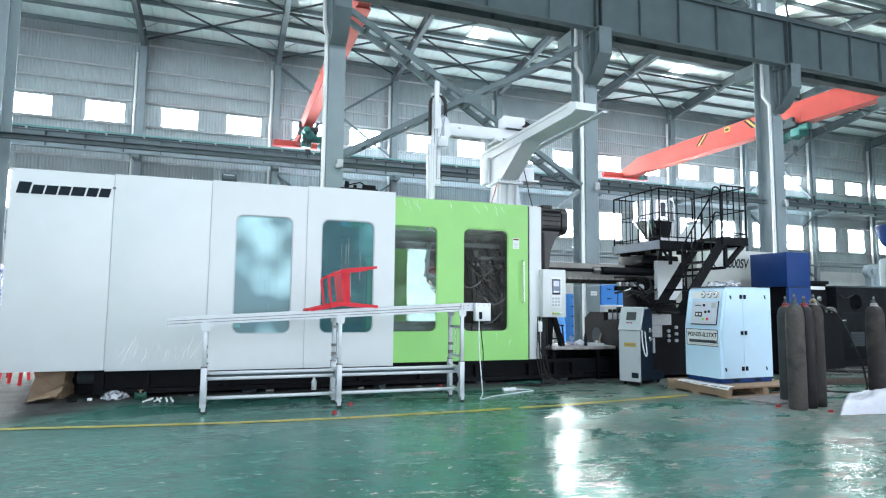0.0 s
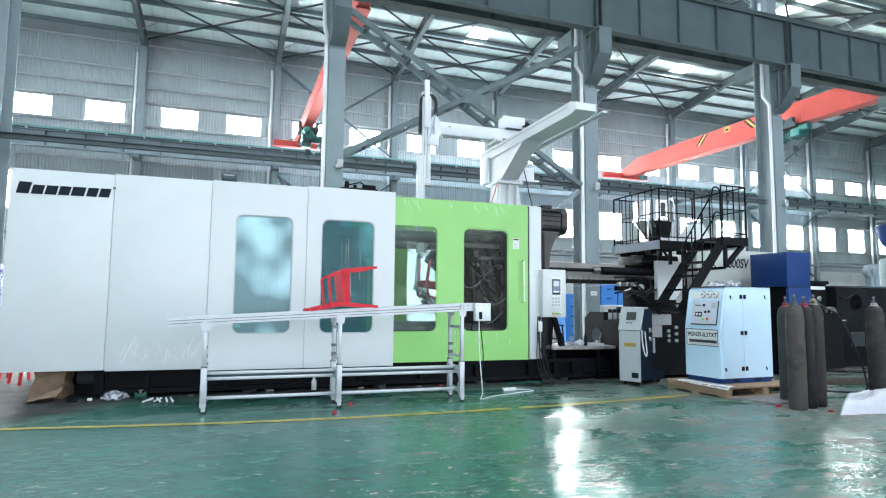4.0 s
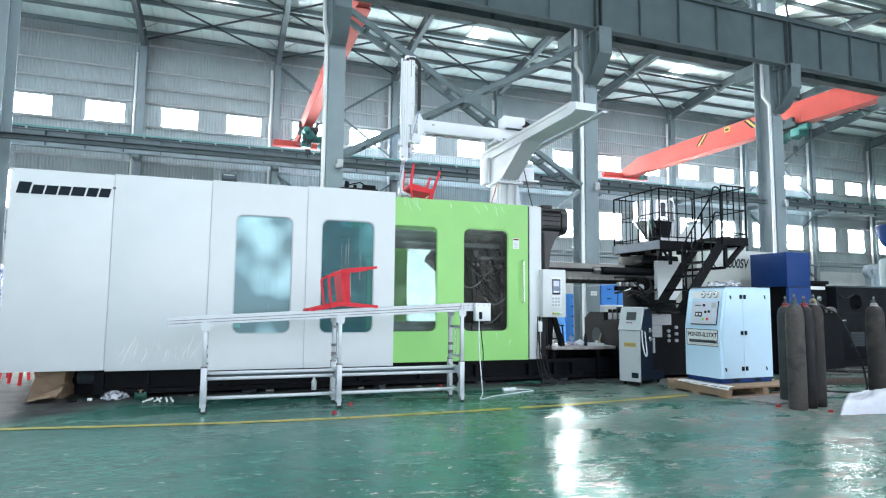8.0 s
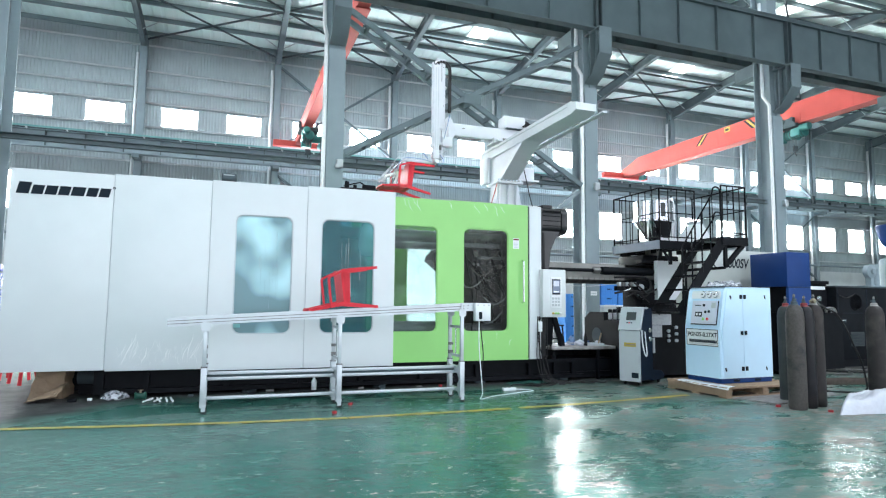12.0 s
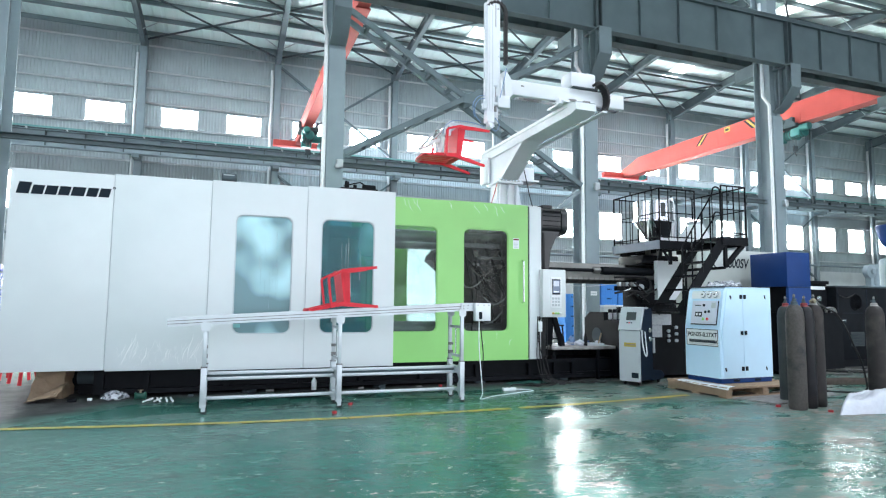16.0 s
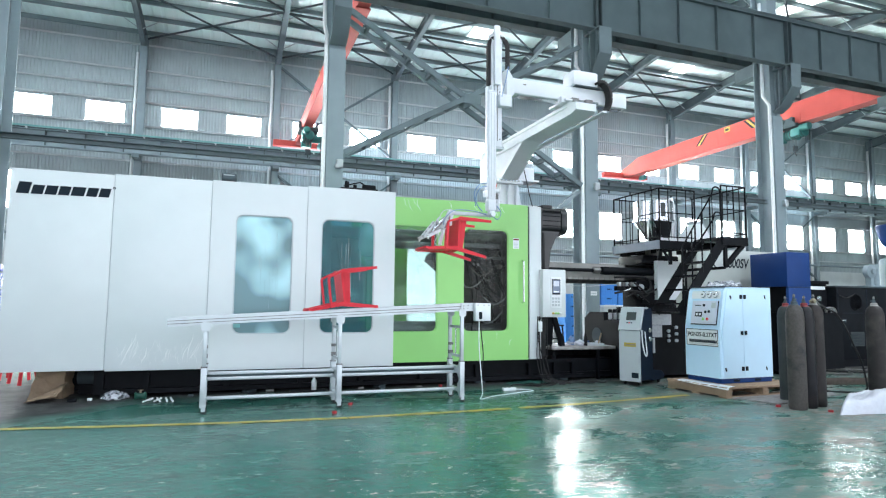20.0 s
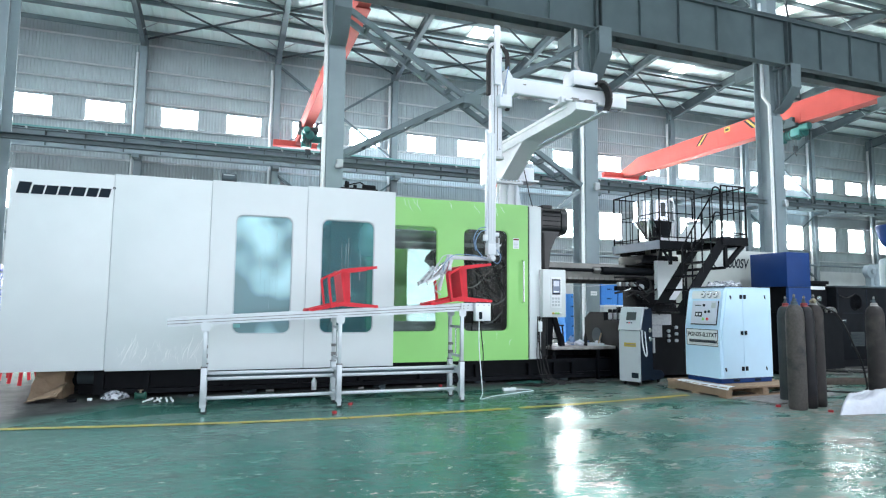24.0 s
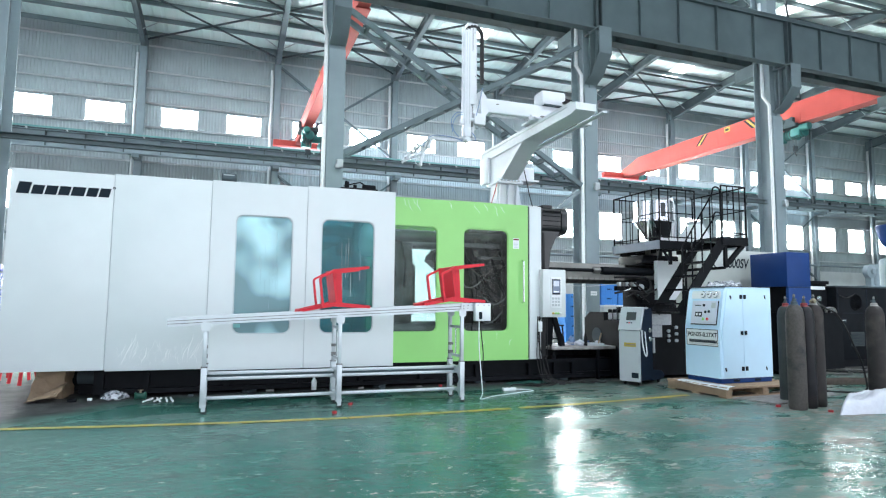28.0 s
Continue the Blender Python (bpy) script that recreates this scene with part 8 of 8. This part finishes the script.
def crumpled(parent, name, at, size, material, seed):
    """A crumpled heap of film or cloth with a flat underside."""
    bmq = bmesh.new()
    bmesh.ops.create_icosphere(bmq, subdivisions=3, radius=1.0)
    for v in bmq.verts:
        p = v.co.copy()
        r = 0.82 + 0.30 * noise.noise(p * 2.3 + Vector((seed, 0, 0))) + 0.22 * abs(noise.noise(p * 5.5 + Vector((0, seed, 0))))
        v.co = Vector((at[0] + p.x * r * size[0], at[1] + p.y * r * size[1], at[2] + max(0.0, (p.z * r + 0.55) * size[2] / 1.4)))
    g = Geo().add([tuple(v.co) for v in bmq.verts], [[q.index for q in fq.verts] for fq in bmq.faces])
    bmq.free()
    return part(name, g, material, parent, flat=True)


def build_floor_clutter():
    pp = thing("paper_wrapped_block", "brown paper wrapped block under the machine end", "wrapped block")
    bmq = bmesh.new()
    bmesh.ops.create_cube(bmq, size=1.0)
    bmesh.ops.subdivide_edges(bmq, edges=bmq.edges[:], cuts=7, use_grid_fill=True)
    for v in bmq.verts:
        p = v.co.copy()
        fl = 1.0 + 0.30 * (0.5 - p.z) * (1 if p.x < 0 else 0.6)
        d = 0.10 * noise.noise(Vector((p.x * 3, p.y * 3, p.z * 4)))
        v.co = Vector((-1.78 + p.x * 0.27 * fl + d * 0.3, 7.86 + p.y * 0.34 * fl + d * 0.3, max(0.0, 0.165 + p.z * 0.33 + (d * 0.2 if p.z < 0.45 else 0))))
    g = Geo().add([tuple(v.co) for v in bmq.verts], [[q.index for q in fq.verts] for fq in bmq.faces])
    bmq.free()
    part("wrapping", g, M_KRAFT, pp, flat=True)
    fl = Geo()
    rnd = random.Random(6)
    n = 7
    vs = []
    for i in range(n + 1):
        for j in range(n + 1):
            u, w = i / n, j / n
            z = 0.012 + 0.17 * u * (0.35 + 0.65 * w) + 0.025 * noise.noise(Vector((u * 4, w * 4, 2.2)))
            vs.append((-1.93 + 0.30 * u + 0.03 * w, 7.36 + 0.30 * w - 0.04 * u, max(0.004, z)))
    fl.add(vs, [(i * (n + 1) + j, (i + 1) * (n + 1) + j, (i + 1) * (n + 1) + j + 1, i * (n + 1) + j + 1) for i in range(n) for j in range(n)])
    part("loose_flap", fl, M_KRAFT, pp, "folded brown paper flap", flat=True)
    # red stools behind the machine end
    st = thing("red_stool", "red plastic stool standing behind the machine end", "stool", "red stools")
    part("stool_seat", Geo().box(-0.15, 0.15, -0.15, 0.15, 0.42, 0.45, 0.01), M_CHAIR, st)
    for sx in (-1, 1):
        for sy in (-1, 1):
            part("stool_leg", Geo().beam((sx * 0.17, sy * 0.17, 0), (sx * 0.125, sy * 0.125, 0.42), 0.035, 0.03, up=(0, 1, 0)), M_CHAIR, st)
    spots = ((-2.72, 8.25, 15), (-3.30, 8.55, 10), (-2.35, 9.15, 35), (-2.62, 9.7, 0), (-3.3, 9.4, 20))
    for k, (x, y, a) in enumerate(spots):
        if k == 0:
            st.matrix_basis = pose(x, y, 0, 0, 0, a)
        else:
            copy_thing(st, pose(x, y, 0, 0, 0, a))
    tint = mat("blue_plastic", (0.05, 0.10, 0.50), 0.4, grain=0.1)
    sk = thing("stool_stack", "stack of blue and red plastic stools beyond the machine end", "stools", m=pose(-2.79, 8.78, 0, 0, 0, 8))
    for k in range(12):
        part("stool_shell", Geo().prism([(-0.15, 0.10 * k + 0.40), (0.15, 0.10 * k + 0.40), (0.17, 0.10 * k + 0.32), (-0.17, 0.10 * k + 0.32)], 'y', -0.15, 0.15), tint if k > 5 else M_CHAIR, sk)
    for sx in (-1, 1):
        for sy in (-1, 1):
            part("stool_leg", Geo().beam((sx * 0.18, sy * 0.16, 0), (sx * 0.15, sy * 0.13, 0.40), 0.035, 0.03, up=(0, 1, 0)), M_CHAIR, sk)
    mo = thing("old_motor", "dark greasy pump motor lying under the machine end", "motor")
    part("motor_shell", Geo().lathe([(0.05, -0.17), (0.085, -0.16), (0.09, 0.10), (0.06, 0.12), (0.03, 0.13), (0.03, 0.2)], (-1.42, 8.05, 0.185), 16, 'x'), M_STEEL_D, mo)
    part("motor_foot", Geo().box(-1.56, -1.32, 7.98, 8.12, 0.0, 0.10), M_BLACK, mo)
    bo = thing("glue_bottle", "small clear bottle standing on the floor by the machine", "bottle")
    part("bottle_body", Geo().lathe([(0.028, 0), (0.030, 0.01), (0.030, 0.10), (0.012, 0.13), (0.012, 0.14)], (0.985, 7.10, 0.07), 14), M_PIPE, bo)
    part("cap", Geo().lathe([(0.014, 0.14), (0.010, 0.18)], (0.985, 7.10, 0.07), 10), M_GREYBOX, bo)
    bx = thing("scrap_tray", "dark steel tray on the floor under the conveyor", "tray")
    part("tray", Geo().box(0.72, 1.12, 7.02, 7.2, 0.0, 0.07, 0.008), M_BLACK, bx)
    rnd = random.Random(12)
    for k in range(5):
        o = thing("steel_rod", "short bright steel rod on the floor", "rod", "steel rods")
        x = -0.72 + 0.045 * k
        part("rod", Geo().tube([(x, 7.32, 0.012), (x + (-0.07, 0.05, -0.05, 0.03, 0.04)[k], 7.10 + rnd.uniform(-0.02, 0.02), 0.012)], 0.011, 8), M_PIPE, o)
    for k in range(10):
        o = thing("floor_scrap", "small dirty scrap on the floor by the machine foot", "scrap", "floor scraps")
        x, y, s = -1.5 + 0.42 * k + rnd.uniform(-0.15, 0.15), 7.38 + rnd.uniform(-0.1, 0.12), rnd.uniform(0.02, 0.055)
        part("lump", Geo().box(x, x + s * 1.8, y, y + s, 0, s * 0.7, s * 0.2), rnd.choice((M_IRON, M_BLACK, M_GREYBOX, M_STEEL_D)), o)
    # crumpled bag, carton and an old valve under the machine end
    bag = thing("plastic_bag", "crumpled clear plastic bag on the floor by the machine base", "plastic bag")
    crumpled(bag, "film", (-1.10, 7.42, 0.0), (0.14, 0.09, 0.09), M_WRAP, 41)
    ct = thing("small_carton", "small white carton lying on the floor", "carton")
    part("box", Geo().box(-0.024, 0.024, -0.02, 0.02, 0.0, 0.028, 0.003).moved(pose(-1.34, 7.42, 0, 0, 0, 12)), M_PIPE, ct)
    part("tuck_flap", Geo().box(-0.024, 0.024, -0.022, -0.02, 0.004, 0.012).moved(pose(-1.34, 7.42, 0, 0, 0, 12)), M_GREYBOX, ct)
    ov = thing("old_valve", "old green painted valve lying by the machine base", "valve")
    green = mat("old_green_paint", (0.02, 0.11, 0.08), 0.5, grain=0.3, grain_scale=20, stain=0.4, stain_scale=8)
    part("valve_body", Geo().lathe([(0.03, -0.06), (0.045, -0.05), (0.03, -0.03), (0.035, 0.0), (0.03, 0.03), (0.045, 0.05), (0.03, 0.06)], (-0.84, 7.32, 0.045), 14, 'x'), green, ov)
    part("valve_stem", Geo().lathe([(0.012, 0.07), (0.012, 0.10), (0.03, 0.102), (0.03, 0.112)], (-0.84, 7.32, 0.0), 12), M_BRASS, ov)
    # on and under the work table
    tr = thing("steel_tray", "shallow grey steel tray on the work table", "tray")
    part("tray_floor", Geo().box(5.02, 5.32, 7.66, 7.86, 0.478, 0.484), M_GREYBOX, tr)
    for x0, x1, y0, y1 in ((5.02, 5.32, 7.66, 7.665), (5.02, 5.32, 7.855, 7.86), (5.02, 5.025, 7.665, 7.855), (5.315, 5.32, 7.665, 7.855)):
        part("tray_rim", Geo().box(x0, x1, y0, y1, 0.484, 0.510), M_GREYBOX, tr)
    sp = thing("wooden_stick", "pale wooden stick leaning in the tray", "stick")
    part("shaft", Geo().beam((5.23, 7.69, 0.486), (5.29, 7.69, 0.660), 0.014, 0.014, up=(0, 1, 0)), M_KRAFT, sp)
    hp = thing("rag_heap", "heap of white and blue rags on the work table", "rags")
    crumpled(hp, "white_rag", (4.93, 7.72, 0.478), (0.09, 0.07, 0.08), M_SACK, 43)
    crumpled(hp, "blue_rag", (4.86, 7.82, 0.478), (0.06, 0.06, 0.13), M_TUBE, 44)
    sb = thing("film_bundle", "bundle of pale plastic film on the table shelf", "plastic film")
    crumpled(sb, "film", (5.35, 7.80, 0.115), (0.24, 0.14, 0.11), M_WRAP, 45)
    cw = thing("cable_heap", "heap of grey cable on the table shelf", "cable")
    for k in range(5):
        part("cable_turn", Geo().cable([(4.85 + 0.16 * math.cos(a + 0.4 * k) + 0.03 * k, 7.80 + 0.10 * math.sin(a + 0.3 * k), 0.125 + 0.016 * k) for a in [2 * math.pi * j / 9 for j in range(10)]], 0.007, 6), M_GREYBOX if k % 2 else M_RUBBER, cw)
    # loose cables by the machine foot
    for k in range(4):
        o = thing("loose_cable", "dark cable lying by the machine foot", "cable", "loose cables")
        x = 3.55 + 0.35 * k
        part("cable_run", Geo().cable([(x + 0.08 * j, 7.18 + 0.10 * math.sin(1.1 * j + 2 * k) + 0.03 * k, 0.012) for j in range(8)], 0.010, 6), M_RUBBER, o)
    gl = thing("green_scrap", "crumpled green plastic sheet by the machine foot", "plastic sheet")
    g = Geo()
    vs = [(3.6 + 0.6 * i / 8, 7.3 + 0.18 * j / 4, 0.004 + (0.05 * abs(noise.noise(Vector((i * 0.9, j * 1.1, 2.0)))) if 0 < i < 8 else 0)) for i in range(9) for j in range(5)]
    g.add(vs, [(i * 5 + j, (i + 1) * 5 + j, (i + 1) * 5 + j + 1, i * 5 + j + 1) for i in range(8) for j in range(4)])
    part("sheet", g, mat("dark_green_plastic", (0.012, 0.075, 0.060), 0.5, grain=0.3, grain_scale=20), gl, flat=True)


build_injection_unit()
build_platform()
build_operator_panel()
build_temperature_controller()
build_nitrogen_unit()
build_bottles()
build_blue_cabinet()
build_far_right()
build_back_of_hall()
build_floor_clutter()


# ---------- what moves ----------
def motions():
    def along(table, t):
        """Value at t on straight lines between the rows of a table."""
        for (a, u), (b, v) in zip(table[:-1], table[1:]):
            if a <= t <= b:
                return u + (v - u) * (t - a) / (b - a)
        return table[0][1] if t < table[0][0] else table[-1][1]

    # traverse (y), cross arm (x of its head), wrist height, foot of the rear slide, turn of the gripper
    traverse = [(0, 8.37), (12.15, 8.37), (12.5, 8.289), (14.5, 7.238), (15, 6.975), (15.5, 6.700), (15.9, 6.485), (16.1, 6.420), (16.4, 6.40), (26.35, 6.40), (26.6, 6.465), (27, 6.643), (27.5, 6.901), (28, 7.175)]
    reach = [(0, 3.05), (0.5, 3.02), (1.0, 3.005), (1.5, 2.985), (2.0, 2.96), (3.6, 2.96), (5.4, 2.67), (5.8, 2.63), (8.05, 2.63), (8.5, 2.76), (8.85, 2.85), (11.0, 2.85), (11.5, 3.00), (12.0, 3.115), (12.4, 3.13), (28, 3.13)]
    height = [(0, 1.97), (0.6, 1.92), (1.2, 1.86), (1.8, 1.81), (2.4, 1.775), (6.0, 1.77), (6.15, 1.82), (6.3, 1.97), (6.6, 2.27), (6.9, 2.57), (7.2, 2.80), (7.5, 3.00), (7.8, 3.13), (8.0, 3.165), (12.5, 3.18), (16.6, 3.18), (16.8, 3.13), (17.0, 3.035), (18.0, 2.73), (20.0, 2.115), (21.5, 1.665), (21.8, 1.605), (22.0, 1.60), (24.05, 1.60), (24.3, 1.66), (24.5, 1.78), (25.0, 2.23), (25.5, 2.68), (25.9, 3.04), (26.1, 3.15), (26.3, 3.20), (28, 3.20)]
    foot = [(0, 2.82), (6.1, 2.82), (6.6, 2.94), (7.0, 3.07), (7.5, 3.24), (8.0, 3.34), (12.5, 3.36), (16.6, 3.38), (17.0, 3.36), (18.0, 3.21), (20.0, 2.91), (21.8, 2.80), (24.2, 2.79), (25.0, 2.87), (26.0, 3.37), (28, 3.39)]
    turn = [(0, -86), (8.6, -86), (8.8, -80), (9.2, -58), (9.6, -34), (10.0, -26), (10.4, -16), (10.75, -3), (11.0, 0), (28, 0)]
    lean = [(0, -82.5), (21.5, -82.5), (22.0, -93.1), (28, -93.1)]
    belt = [(0, 0.0), (26.2, 0.0), (28.0, -0.085)]
    close = [(0, 1.35), (12.5, 1.35), (16.0, 1.20), (21.5, 1.25), (23.5, 1.62), (24.5, 1.72), (26.2, 1.80), (27.2, 1.91), (28.0, 1.97)]

    times = [round(0.1 * k, 1) for k in range(281)]

    def keyed(table):
        """Rows at the table's own times and evenly between."""
        ts = sorted({0.0, 28.0, *[t for t, _ in table], *[t / 4 for t in range(0, 113)]})
        return [(t, along(table, t)) for t in ts]

    walk(CARRIAGE, [(t, pose(0, y, -0.033)) for t, y in keyed(traverse)])
    walk(CROSS_ARM, [(t, pose(along(reach, t), along(traverse, t), -0.033)) for t in times])
    walk(REAR_SLIDE, [(t, pose(along(reach, t) - 0.265, along(traverse, t), along(foot, t))) for t in times])
    walk(FRONT_SLIDE, [(t, pose(along(reach, t) - 0.265, along(traverse, t), along(height, t))) for t in times])
    walk(GRIPPER, [(t, pose(along(reach, t) - 0.265, along(traverse, t), along(height, t), 0, along(turn, t), 0)) for t in times])
    rows = []
    on_belt = (2.805, 6.42, 1.319)
    for t in times:
        w = pose(along(reach, t) - 0.265, along(traverse, t) + 0.02, along(height, t), 0, along(turn, t), 0)
        held = w @ pose(-0.095, 0, -0.305, 0, -82.5, 0)
        rest = pose(on_belt[0] + along(belt, t), on_belt[1], on_belt[2] + BELT_T * along(belt, t), 0, -93.1, 0)
        if t <= 21.4:
            m = held
        elif t >= 22.0:
            m = rest
        else:
            f = (t - 21.4) / 0.6
            m = Matrix.LocRotScale(held.translation.lerp(rest.translation, f), held.to_quaternion().slerp(rest.to_quaternion(), f), None)
        rows.append((t, m))
    walk(CHAIR_B, rows)
    walk(CHAIR_A, [(t, pose(1.49 + d, 6.42, 1.247 + BELT_T * d, 0, -93.1, 0)) for t, d in keyed(belt)])
    walk(platen, [(t, pose(x, 0, 0)) for t, x in keyed(close)])


motions()
